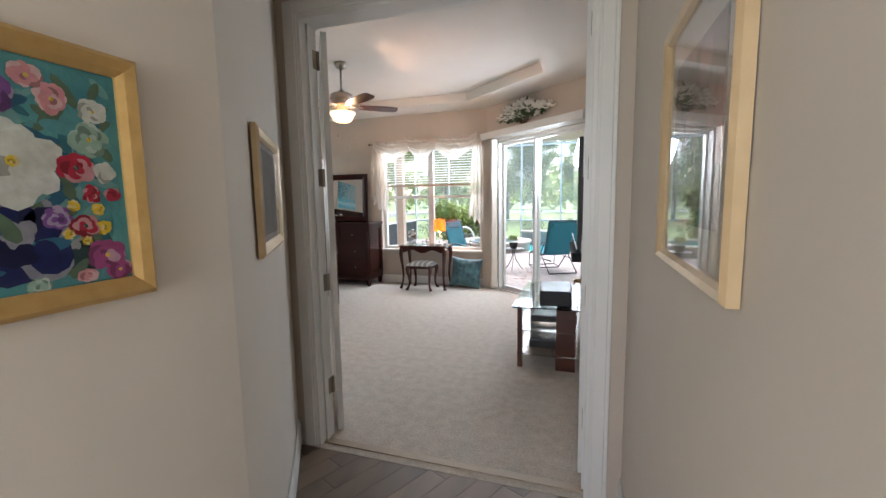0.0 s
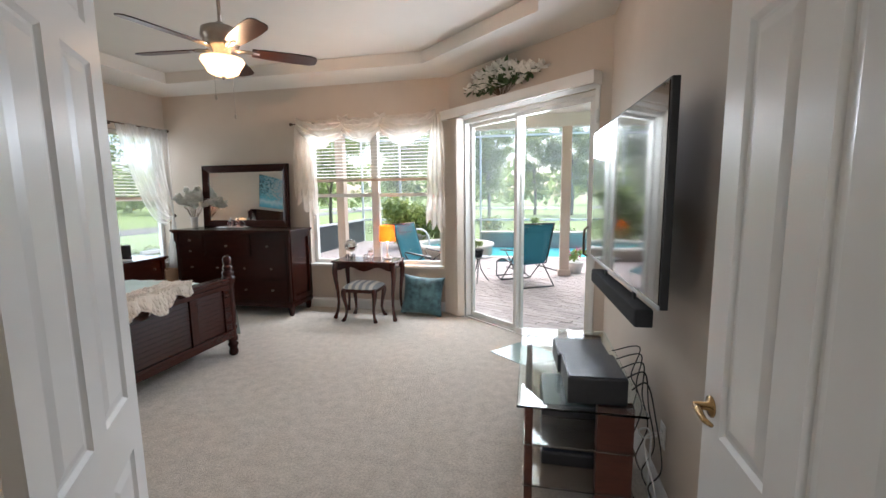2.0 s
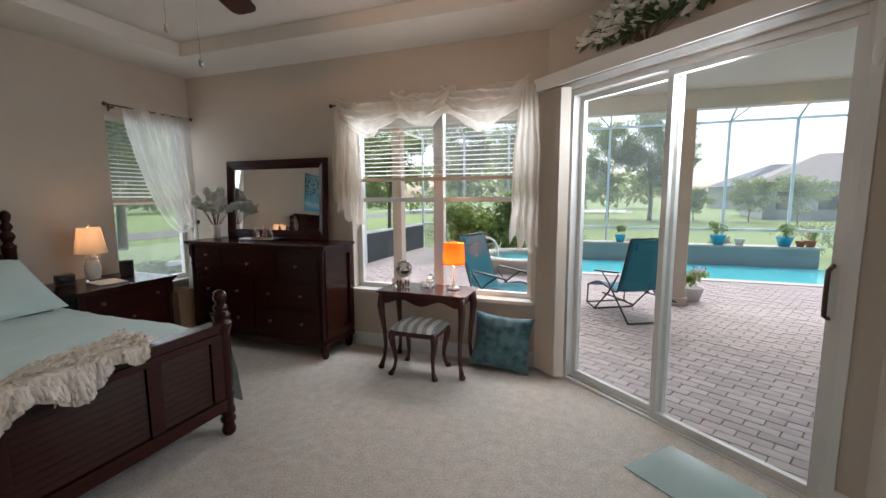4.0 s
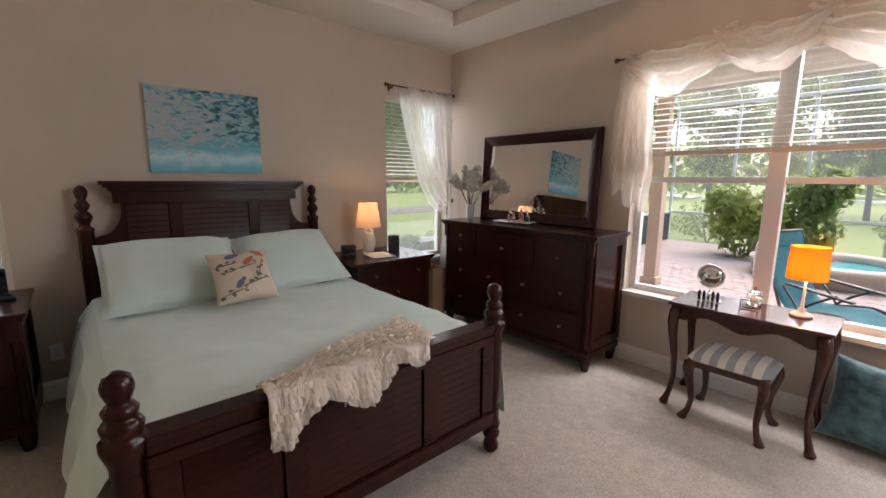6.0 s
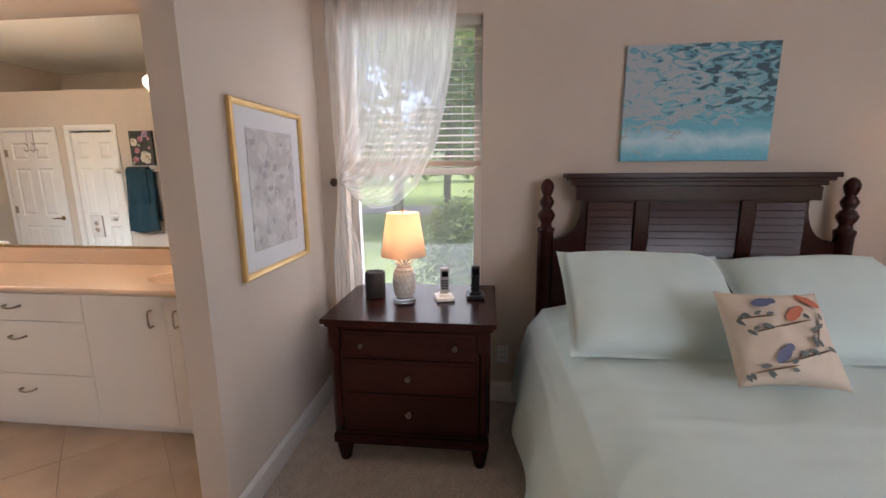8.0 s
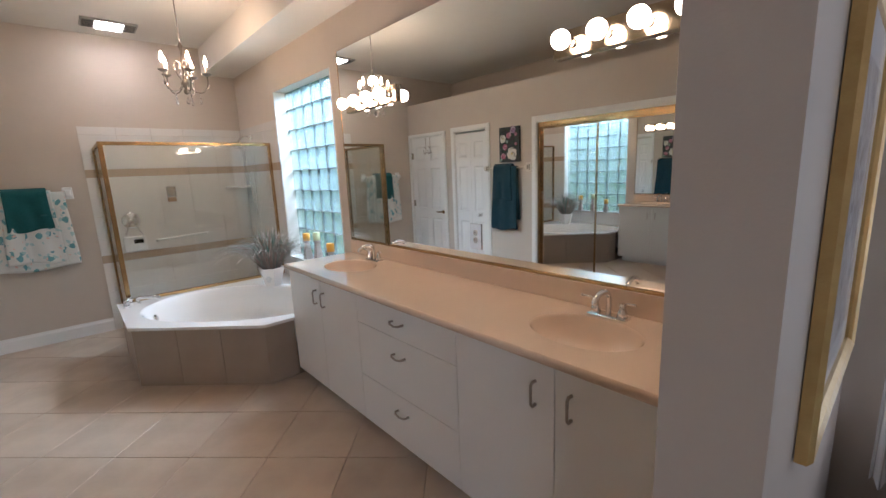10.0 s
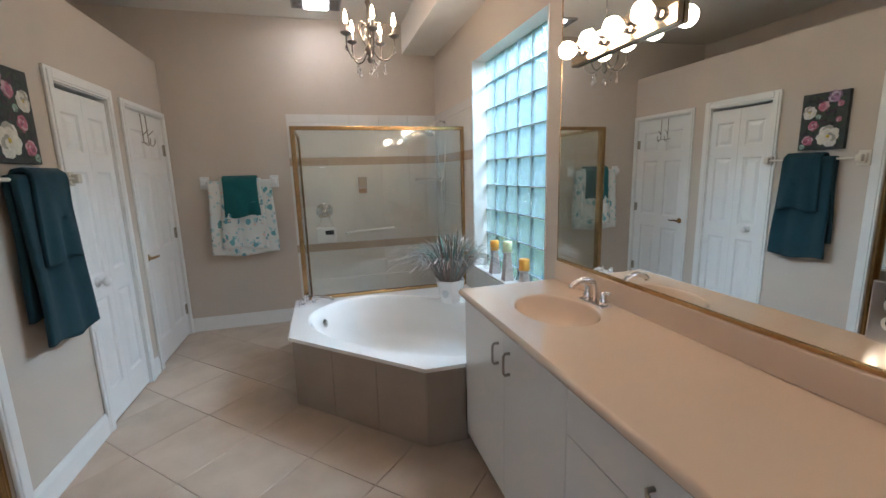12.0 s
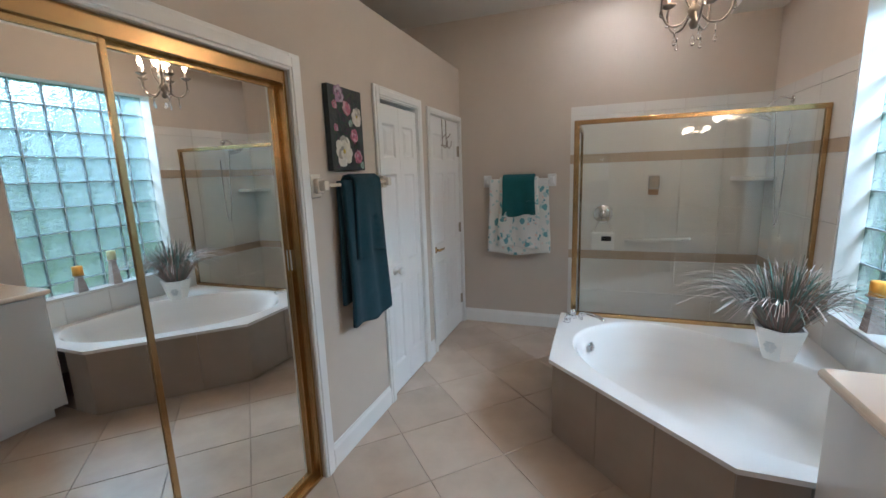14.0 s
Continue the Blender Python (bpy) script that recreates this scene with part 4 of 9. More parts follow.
for k in range(16):
    ruffle(0.06 + 0.0625 * k, 0.050, k * 1.9)
bm = bmesh.new()
rnd = random.Random(3)
for k in range(260):
    u = rnd.random()
    v = 1.0 if k % 3 else rnd.random() ** 0.5
    p = Vector(throw_fn(u, v))
    hang = p.x > -2.70
    ln = rnd.uniform(0.02, 0.045) if v == 1.0 else rnd.uniform(0.02, 0.045)
    if v == 1.0 and rnd.random() < 0.2:
        ln *= 1.3
    if hang:
        d = Vector((rnd.uniform(0.0, 0.25), rnd.uniform(-0.35, 0.35), -1)).normalized()
        o = Vector((rnd.uniform(0.002, 0.015), 0, 0))
    else:
        d = Vector((rnd.uniform(0.1, 1), rnd.uniform(-0.8, 0.8), rnd.uniform(-0.05, 0.15))).normalized()
        o = Vector((0, 0, 0.006))
    tube_into(bm, [p + o, p + o + d * ln * 0.5 + Vector((0.004, 0, 0)), p + o + d * ln], [0.004, 0.005, 0.003], 5)
tagged(put("fringe", mesh_of("fringe", bm, KNIT, True), th), kind="stuff")


def drawer_front(parent, x0, x1, z0, z1, y, knobs, axis, material=DARKWOOD):
    """A raised drawer front with knobs, facing -y."""
    d = boxes("drawer", [(x0, y - 0.014, z0, x1, y, z1), (x0 + 0.02, y - 0.018, z0 + 0.018, x1 - 0.02, y - 0.0142, z1 - 0.018)], material, parent, 0.004)
    for k in knobs:
        lathe("knob", [(0, 0), (0.006, 0), (0.006, 0.012), (0.014, 0.018), (0.015, 0.025), (0.009, 0.031), (0, 0.032)], BRONZE, d, Matrix.Translation((x0 + (x1 - x0) * k, y - 0.018, (z0 + z1) / 2)) @ pose(0, 0, 0, 90), 12)


PILASTER = [(0.0, 0.0), (0.026, 0.0), (0.026, 0.06), (0.020, 0.07), (0.026, 0.085), (0.018, 0.10), (0.022, 0.13), (0.020, 0.42), (0.026, 0.44), (0.018, 0.46), (0.026, 0.48), (0.026, 0.56), (0.0, 0.56)]
FOOT = [(0.0, 0.0), (0.024, 0.0), (0.030, 0.012), (0.044, 0.09), (0.040, 0.10), (0.048, 0.11), (0.048, 0.13), (0.0, 0.13)]


def chest(name, m, w, d, h, rows, label, category, group=""):
    """A case piece facing -y with its front left foot at the origin: rows of drawers as (z0, z1, [(x0, x1, knobs)])."""
    c = thing(name, m, label, category, group)
    boxes("carcass", [(0.02, 0.02, 0.13, w - 0.02, d, h - 0.035)], DARKWOOD, c, 0.004)
    boxes("top", [(-0.03, -0.03, h - 0.026, w + 0.03, d + 0.004, h), (-0.015, -0.015, h - 0.045, w + 0.015, d + 0.002, h - 0.026)], DARKWOOD, c, 0.006)
    boxes("plinth", [(0.0, 0.0, 0.115, w, d, 0.165), (0.008, 0.008, 0.165, w - 0.008, d, 0.185)], DARKWOOD, c, 0.005)
    k = (h - 0.23) / 0.56
    for x in (0.03, w - 0.03):
        lathe("pilaster", [(r, z * k) for r, z in PILASTER], DARKWOOD, c, pose(x, 0.022, 0.185), 18)
        boxes("corner_block", [(x - 0.028, -0.006, h - 0.16, x + 0.028, 0.02, h - 0.045)], DARKWOOD, c, 0.004)
    for x in (0.045, w - 0.045):
        for y in (0.045, d - 0.05):
            lathe("foot", FOOT, DARKWOOD, c, pose(x, y, 0), 16)
    for x0, x1 in ((-0.003, 0.019), (w - 0.019, w + 0.003)):
        boxes("side_panel", [(x0, 0.03, 0.19, x1, 0.09, h - 0.05), (x0, d - 0.06, 0.19, x1, d - 0.002, h - 0.05), (x0, 0.09, 0.19, x1, d - 0.06, 0.25), (x0, 0.09, h - 0.11, x1, d - 0.06, h - 0.05)], DARKWOOD, c, 0.003)
    for z0, z1, cells in rows:
        for x0, x1, knobs in cells:
            drawer_front(c, x0, x1, z0, z1, 0.02, knobs, 0)
    return c


W = 1.69
chest("dresser", Matrix.Translation((-4.57, 6.80, 0)), W, 0.50, 1.10,
      [(0.21, 0.46, [(0.07, W / 2 - 0.01, (0.25, 0.75)), (W / 2 + 0.01, W - 0.07, (0.25, 0.75))]),
       (0.48, 0.74, [(0.07, W / 2 - 0.01, (0.25, 0.75)), (W / 2 + 0.01, W - 0.07, (0.25, 0.75))]),
       (0.76, 0.88, [(0.07, 0.44, (0.5,))]), (0.895, 1.03, [(0.07, 0.44, (0.5,))]),
       (0.76, 1.03, [(0.46, W - 0.56, (0.5,)), (W - 0.54, W - 0.07, (0.5,))])],
      "dark espresso wooden dresser with many drawers", "dresser")
NR = [(0.21, 0.40, [(0.07, 0.73, (0.5,))]), (0.415, 0.585, [(0.07, 0.73, (0.5,))]), (0.60, 0.735, [(0.07, 0.73, (0.15, 0.85))])]
ns1 = chest("nightstand", pose(-4.39, 2.83, 0, 0, 0, 90), 0.80, 0.65, 0.80, NR, "dark espresso wooden nightstand with three drawers", "nightstand", "nightstands")
ns2 = copy_thing(ns1, pose(-4.39, 5.66, 0, 0, 0, 90))

mir = thing("dresser_mirror", Matrix.Translation((-4.45, 7.235, 1.10)) @ pose(0, 0, 0, -3), "dark espresso framed mirror standing on the dresser", "mirror")
MW, MH = 1.33, 0.85
bm = bmesh.new()
prof = [(0.0, 0.0), (0.0, -0.030), (0.012, -0.042), (0.05, -0.036), (0.075, -0.028), (0.095, -0.020), (0.100, -0.008), (0.100, 0.0)]
rings = []
for ins, y in prof:
    rings.append([bm.verts.new(c) for c in ((ins, y, ins), (MW - ins, y, ins), (MW - ins, y, MH - ins), (ins, y, MH - ins))])
for a, b in zip(rings, rings[1:]):
    for k in range(4):
        bm.faces.new((a[k], a[(k + 1) % 4], b[(k + 1) % 4], b[k]))
bm.faces.new(rings[0])
put("frame", mesh_of("frame", bm, DARKWOOD), mir)
boxes("glass", [(0.098, -0.010, 0.098, MW - 0.098, -0.006, MH - 0.098)], MIRROR, mir)


# ---- lamps, small things on the chests ----
CERAMIC = mat("white ceramic", (0.72, 0.68, 0.62), 0.3, dark=(0.64, 0.60, 0.54), scale=20, bump=0.1, bump_scale=40)
ACRYLIC = mat("clear acrylic", (0.95, 0.97, 0.97), 0.03, transmission=1.0, ior=1.45)


def shade_mat(name, col, light=0.6):
    m = bpy.data.materials.new(name)
    m.use_nodes = True
    n, l = m.node_tree.nodes, m.node_tree.links
    n.remove(n["Principled BSDF"])
    d, t, mx, w = n.new("ShaderNodeBsdfDiffuse"), n.new("ShaderNodeBsdfTranslucent"), n.new("ShaderNodeMixShader"), n.new("ShaderNodeTexNoise")
    d.inputs["Color"].default_value = t.inputs["Color"].default_value = (*col, 1)
    mx.inputs[0].default_value = light
    w.inputs["Scale"].default_value = 260
    b = n.new("ShaderNodeBump")
    b.inputs["Strength"].default_value = 0.15
    l.new(w.outputs["Fac"], b.inputs["Height"]), l.new(b.outputs[0], d.inputs["Normal"])
    l.new(d.outputs[0], mx.inputs[1]), l.new(t.outputs[0], mx.inputs[2]), l.new(mx.outputs[0], n["Material Output"].inputs["Surface"])
    return m


LINEN = shade_mat("linen shade", (0.76, 0.63, 0.50), 0.45)
ORANGE = shade_mat("orange shade", (0.95, 0.36, 0.06), 0.55)
BULBGLASS = mat("lit bulb", (1, 0.9, 0.75), 0.4, emit=(1.0, 0.78, 0.5), strength=12)


def shade(parent, r0, r1, z0, z1, material):
    bm = bmesh.new()
    n = 32
    for s in (0.0, 0.002):
        a = [bm.verts.new(((r0 - s) * math.cos(2 * math.pi * k / n), (r0 - s) * math.sin(2 * math.pi * k / n), z0)) for k in range(n)]
        b = [bm.verts.new(((r1 - s) * math.cos(2 * math.pi * k / n), (r1 - s) * math.sin(2 * math.pi * k / n), z1)) for k in range(n)]
        for k in range(n):
            bm.faces.new((a[k], a[(k + 1) % n], b[(k + 1) % n], b[k]))
        if s:
            break
    return put("shade", mesh_of("shade", bm, material, True), parent)


def pineapple_lamp(m, label, watts):
    l = thing("table_lamp", m, label, "lamp", "pineapple lamps")
    lathe("foot", [(0, 0), (0.062, 0.0), (0.064, 0.004), (0.064, 0.016), (0.060, 0.018), (0, 0.018)], ACRYLIC, l)
    bm = bmesh.new()
    rows, n = 12, 20
    prof = [(0.040, 0.018), (0.050, 0.035), (0.058, 0.06), (0.062, 0.09), (0.062, 0.12), (0.058, 0.15), (0.050, 0.175), (0.038, 0.195), (0.026, 0.203)]
    lathe_into(bm, [(0, 0.018)] + prof + [(0, 0.204)], n)
    for k in range(1, 8):
        r, z = prof[k]
        for j in range(14):
            a = 2 * math.pi * (j + 0.5 * (k % 2)) / 14
            lathe_into(bm, [(0.012, 0), (0.009, 0.002), (0.003, 0.0022), (0, 0.0024)], 4, Matrix.Translation((r * 0.985 * math.cos(a), r * 0.985 * math.sin(a), z)) @ pose(0, 0, 0, 0, 90, math.degrees(a)))
    put("body", mesh_of("body", bm, CERAMIC, True), l)
    bm = bmesh.new()
    for ring, tiltd, ln in ((0, 58, 0.055), (1, 35, 0.055), (2, 14, 0.06)):
        for j in range(7):
            a = 2 * math.pi * (j + ring * 0.5) / 7
            d = Vector((math.cos(a) * math.sin(radians(tiltd)), math.sin(a) * math.sin(radians(tiltd)), math.cos(radians(tiltd))))
            b = Vector((0.012 * math.cos(a), 0.012 * math.sin(a), 0.20 + ring * 0.008))
            tube_into(bm, [b, b + d * ln * 0.5, b + d * ln + Vector((0, 0, -0.006 if ring == 0 else 0))], [0.008, 0.007, 0.001], 6)
    put("crown", mesh_of("crown", bm, CERAMIC, True), l)
    tube("stem", [[(0, 0, 0.20), (0, 0, 0.315)]], 0.006, BRASS, l)
    lathe("bulb", [(0, 0.30), (0.012, 0.305), (0.014, 0.33), (0.028, 0.37), (0.026, 0.395), (0.012, 0.415), (0, 0.418)], BULBGLASS, l, None, 14)
    tube("finial", [[(0, 0, 0.418), (0, 0, 0.49)], [(-0.082, 0, 0.478), (0.082, 0, 0.478)]], 0.002, BRASS, l)
    lathe("finial_ball", [(0, 0.488), (0.009, 0.492), (0.009, 0.502), (0, 0.507)], BRASS, l, None, 10)
    sh = shade(l, 0.122, 0.086, 0.255, 0.485, LINEN)
    p = m.translation
    bulb("lamp_bulb", (p.x, p.y, p.z + 0.43), watts, (1.0, 0.68, 0.42), 0.03)
    return l


pineapple_lamp(pose(-4.69, 3.16, 0.802), "white ceramic pineapple lamp with a lit linen shade", 0.68)
pineapple_lamp(pose(-4.80, 6.02, 0.802), "white ceramic pineapple lamp with a lit linen shade", 0.68)
BLACK = mat("black plastic", (0.012, 0.012, 0.013), 0.42, dark=(0.02, 0.02, 0.021), scale=30)
GREYMESH = mat("speaker cloth", (0.035, 0.036, 0.038), 0.9, dark=(0.02, 0.02, 0.021), scale=200, bump=0.5, bump_scale=400)
SILVER = mat("silver plastic", (0.55, 0.55, 0.54), 0.35, 0.2)
SCREEN = mat("dark glass screen", (0.006, 0.006, 0.007), 0.04, coat=1.0)
WHITEPLASTIC = mat("white plastic", (0.74, 0.74, 0.72), 0.35)
sp = tagged(lathe("speaker", [(0, 0), (0.052, 0), (0.057, 0.006), (0.057, 0.138), (0.052, 0.146), (0.046, 0.144), (0, 0.142)], GREYMESH, None, pose(-4.75, 2.98, 0.802), 32), "small dark grey cylindrical speaker on the nightstand", "speaker", "small speakers")
tagged(copy_thing(sp, pose(-4.80, 6.31, 0.802)), "small dark grey cylindrical speaker on the nightstand")


def cordless(m, base_material, label):
    c = thing("cordless_phone", m, label, "phone", "cordless phones")
    boxes("cradle", [(-0.05, -0.06, 0, 0.05, 0.06, 0.02), (-0.032, -0.03, 0.02, 0.032, 0.045, 0.032)], base_material, c, 0.006)
    boxes("handset", [(-0.024, -0.014, 0.03, 0.024, 0.014, 0.185)], SILVER if base_material is WHITEPLASTIC else BLACK, c, 0.008, pose(0, 0.01, 0, 8))
    boxes("display", [(-0.018, -0.0165, 0.135, 0.018, -0.0135, 0.168)], SCREEN, c, 0.001, pose(0, 0.01, 0, 8))
    boxes("keypad", [(-0.018 + i * 0.0125, -0.0162, 0.062 + j * 0.015, -0.008 + i * 0.0125, -0.0138, 0.072 + j * 0.015) for i in range(3) for j in range(4)], BLACK, c, 0, pose(0, 0.01, 0, 8))
    return c


cordless(pose(-4.735, 3.375, 0.802, 0, 0, 105), WHITEPLASTIC, "silver cordless phone standing in a white cradle")
cordless(pose(-4.79, 3.545, 0.802, 0, 0, 95), BLACK, "black cordless phone standing in its cradle")
ck = thing("clock_radio", pose(-4.80, 5.80, 0.802, 0, 0, 75), "black clock radio with a dim display", "clock")
boxes("case", [(-0.065, -0.045, 0, 0.065, 0.045, 0.095)], BLACK, ck, 0.012)
boxes("dial", [(-0.05, -0.0475, 0.028, 0.05, -0.0445, 0.075)], SCREEN, ck, 0.001)
PAPER = mat("cream paper", (0.70, 0.66, 0.58), 0.8, dark=(0.62, 0.58, 0.5), scale=20)
mg = tagged(boxes("magazine", [(-0.11, -0.14, 0, 0.11, 0.14, 0.006)], PAPER, None, 0.001, pose(-4.62, 6.02, 0.802, 0, 0, 80)), "thin pale magazine lying on the nightstand", "magazine")

# dresser top
tray = thing("vanity_tray", pose(-3.86, 7.08, 1.102), "mirrored tray with a metal rim on the dresser", "tray")
boxes("plate", [(-0.20, -0.09, 0.004, 0.20, 0.09, 0.010)], MIRROR, tray, 0.001)
tube("rim", [[(-0.2, -0.09, 0.014), (0.2, -0.09, 0.014), (0.2, 0.09, 0.014), (-0.2, 0.09, 0.014), (-0.2, -0.09, 0.014)]], 0.006, CHROME, tray)
CLEAR = mat("clear bottle glass", (0.95, 0.95, 0.93), 0.04, transmission=1.0, ior=1.4)
PINKGLASS = mat("pink perfume", (0.85, 0.45, 0.40), 0.06, transmission=0.85, ior=1.4)
for bx, by, r, h, mm in ((-0.09, 0.02, 0.022, 0.10, PINKGLASS), (-0.03, -0.02, 0.026, 0.13, CLEAR), (0.03, 0.03, 0.020, 0.11, CLEAR), (0.075, -0.02, 0.024, 0.14, PINKGLASS), (0.12, 0.02, 0.022, 0.10, CLEAR)):
    b = thing("perfume_bottle", pose(-3.86 + bx, 7.08 + by, 1.113), "small glass perfume bottle on the tray", "bottle", "perfume bottles")
    lathe("flask", [(0, 0), (r, 0.0), (r, h * 0.62), (r * 0.5, h * 0.70), (r * 0.42, h * 0.74), (0, h * 0.745)], mm, b, None, 14)
    lathe("cap", [(0, h * 0.745), (r * 0.5, h * 0.745), (r * 0.5, h), (0, h)], CHROME, b, None, 12)

LEAF = mat("green leaf", (0.10, 0.16, 0.06), 0.55, dark=(0.05, 0.09, 0.035), scale=20)
GREYLEAF = mat("grey green leaf", (0.30, 0.35, 0.24), 0.7, dark=(0.20, 0.25, 0.16), scale=20)
PETAL = mat("white petal", (0.88, 0.86, 0.79), 0.6, dark=(0.76, 0.73, 0.66), scale=20)
TWIG = mat("brown twig", (0.13, 0.085, 0.05), 0.8)


def leaf_into(bm, p, d, ln, wd, curl=0.2):
    d = d.normalized()
    side = d.cross(Vector((0, 0, 1)))
    side = side.normalized() if side.length > 0.05 else Vector((1, 0, 0))
    up = side.cross(d)
    rows = [(0.0, 0.1), (0.3, 0.9), (0.6, 1.0), (0.85, 0.55), (1.0, 0.04)]
    prev = None
    for t, w in rows:
        c = p + d * ln * t - up * curl * ln * t * t
        a = [bm.verts.new(c + side * wd * w * 0.5 + up * wd * 0.15), bm.verts.new(c), bm.verts.new(c - side * wd * w * 0.5 + up * wd * 0.15)]
        if prev:
            bm.faces.new((prev[0], prev[1], a[1], a[0])), bm.faces.new((prev[1], prev[2], a[2], a[1]))
        prev = a


def bloom_into(bm, p, d, r, petals=5):
    d = d.normalized()
    s = d.orthogonal().normalized()
    for k in range(petals):
        a = 2 * math.pi * k / petals
        q = s * math.cos(a) + d.cross(s) * math.sin(a)
        leaf_into(bm, p, q + d * 0.45, r, r * 0.85, -0.25)


def spray(name, m, label, category, seed, stems, height, spread, leaf_n, leaf_len, bloom_n, bloom_r, leaf_m, bloom_m, flat=1.0, lean=(0, 0), sprig=0.5):
    """A bunch of stems with leaves and blooms over its base."""
    r = random.Random(seed)
    s = thing(name, m, label, category)
    bs, bl, bb = bmesh.new(), bmesh.new(), bmesh.new()
    for k in range(stems):
        a, t = r.uniform(0, 2 * math.pi), r.uniform(0.1, 1.0) ** 0.7
        tip = Vector((math.cos(a) * spread * t + lean[0], math.sin(a) * spread * t * flat + lean[1], height * r.uniform(0.6, 1.0) * (1.1 - 0.45 * t)))
        base = Vector((tip.x * 0.06, tip.y * 0.06, 0))
        pts = [base.lerp(tip, q) + Vector((0, 0, 0.10 * height * math.sin(q * math.pi))) for q in (0, 0.25, 0.5, 0.75, 1)]
        tube_into(bs, pts, [0.0025, 0.0022, 0.0018, 0.0014, 0.001], 4)
        for j in range(leaf_n):
            q = r.uniform(sprig, 1)
            i = min(int(q * 4), 3)
            p = pts[i].lerp(pts[i + 1], q * 4 - i)
            d = (pts[i + 1] - pts[i]).normalized() * 0.6 + Vector((r.uniform(-1, 1), r.uniform(-1, 1), r.uniform(-0.5, 0.8)))
            leaf_into(bl, p, d, leaf_len * r.uniform(0.6, 1.2), leaf_len * 0.38, r.uniform(0, 0.4))
        for j in range(bloom_n):
            q = r.uniform(max(sprig, 0.6), 1)
            i = min(int(q * 4), 3)
            p = pts[i].lerp(pts[i + 1], q * 4 - i) + Vector((r.uniform(-1, 1), r.uniform(-1, 1), r.uniform(-1, 1))) * 0.015
            bloom_into(bb, p, Vector((r.uniform(-1, 1), r.uniform(-1, 0.6), r.uniform(0, 1))), bloom_r * r.uniform(0.7, 1.2))
    put("stems", mesh_of("stems", bs, TWIG, True), s)
    tagged(put("leaves", mesh_of("leaves", bl, leaf_m), s), kind="stuff")
    tagged(put("blossoms", mesh_of("blossoms", bb, bloom_m), s), kind="stuff")
    return s


vz = spray("vase_of_flowers", pose(-4.50, 7.10, 1.102), "white vase of pale blossom sprays on the dresser", "vase", 4, 26, 0.48, 0.27, 12, 0.042, 22, 0.034, GREYLEAF, PETAL)
lathe("vase", [(0, 0), (0.034, 0), (0.040, 0.01), (0.046, 0.12), (0.048, 0.15), (0.043, 0.15), (0.036, 0.02), (0, 0.018)], CERAMIC, vz, None, 20)
vz_parts = [o for o in vz.children if o.name.split(".")[0] != "vase"]
for o in vz_parts:
    o.location.z = 0.10

# carton between nightstand and dresser
CARTON = mat("brown paper", (0.42, 0.27, 0.16), 0.8, dark=(0.34, 0.21, 0.12), scale=18, bump=0.1)
tb = thing("waste_bin", pose(-4.705, 6.765, 0), "tall tan bin standing between nightstand and dresser", "bin")
bm = bmesh.new()
lo_, hi_ = [bm.verts.new((x * 0.085, y * 0.085, 0)) for x, y in ((-1, -1), (1, -1), (1, 1), (-1, 1))], [bm.verts.new((x * 0.096, y * 0.096, 0.575)) for x, y in ((-1, -1), (1, -1), (1, 1), (-1, 1))]
li_ = [bm.verts.new((x * 0.090, y * 0.090, 0.575)) for x, y in ((-1, -1), (1, -1), (1, 1), (-1, 1))]
bi_ = [bm.verts.new((x * 0.080, y * 0.080, 0.01)) for x, y in ((-1, -1), (1, -1), (1, 1), (-1, 1))]
for k in range(4):
    j = (k + 1) % 4
    bm.faces.new((lo_[k], lo_[j], hi_[j], hi_[k])), bm.faces.new((hi_[k], hi_[j], li_[j], li_[k])), bm.faces.new((li_[k], li_[j], bi_[j], bi_[k]))
bm.faces.new(lo_[::-1]), bm.faces.new(bi_)
put("tub", mesh_of("tub", bm, CARTON), tb)

# ---- dressing table, stool, things on it ----
vt = thing("dressing_table", Matrix.Translation((-1.93, 7.01, 0)), "small cherry wood dressing table with curved legs", "table")
boxes("top", [(-0.41, -0.20, 0.705, 0.41, 0.22, 0.725), (-0.395, -0.185, 0.697, 0.395, 0.21, 0.705)], CHERRY, vt, 0.006)
bm = bmesh.new()
for y in (-0.155, 0.175):
    pts = [(-0.36 + 0.72 * k / 16, 0.625 - 0.025 * math.cos(2 * math.pi * k / 8) * (1 if 0 < k < 16 else 0.5)) for k in range(17)]
    for (xa, za), (xb, zb) in zip(pts, pts[1:]):
        v = [bm.verts.new(c) for c in ((xa, y - 0.009, za), (xb, y - 0.009, zb), (xb, y - 0.009, 0.697), (xa, y - 0.009, 0.697), (xa, y + 0.009, za), (xb, y + 0.009, zb), (xb, y + 0.009, 0.697), (xa, y + 0.009, 0.697))]
        for q in ((0, 1, 2, 3), (4, 7, 6, 5), (0, 4, 5, 1), (2, 6, 7, 3)):
            bm.faces.new([v[i] for i in q])
put("apron", mesh_of("apron", bm, CHERRY), vt)
boxes("side_apron", [(-0.37, -0.155, 0.62, -0.352, 0.175, 0.697), (0.352, -0.155, 0.62, 0.37, 0.175, 0.697)], CHERRY, vt, 0.002)


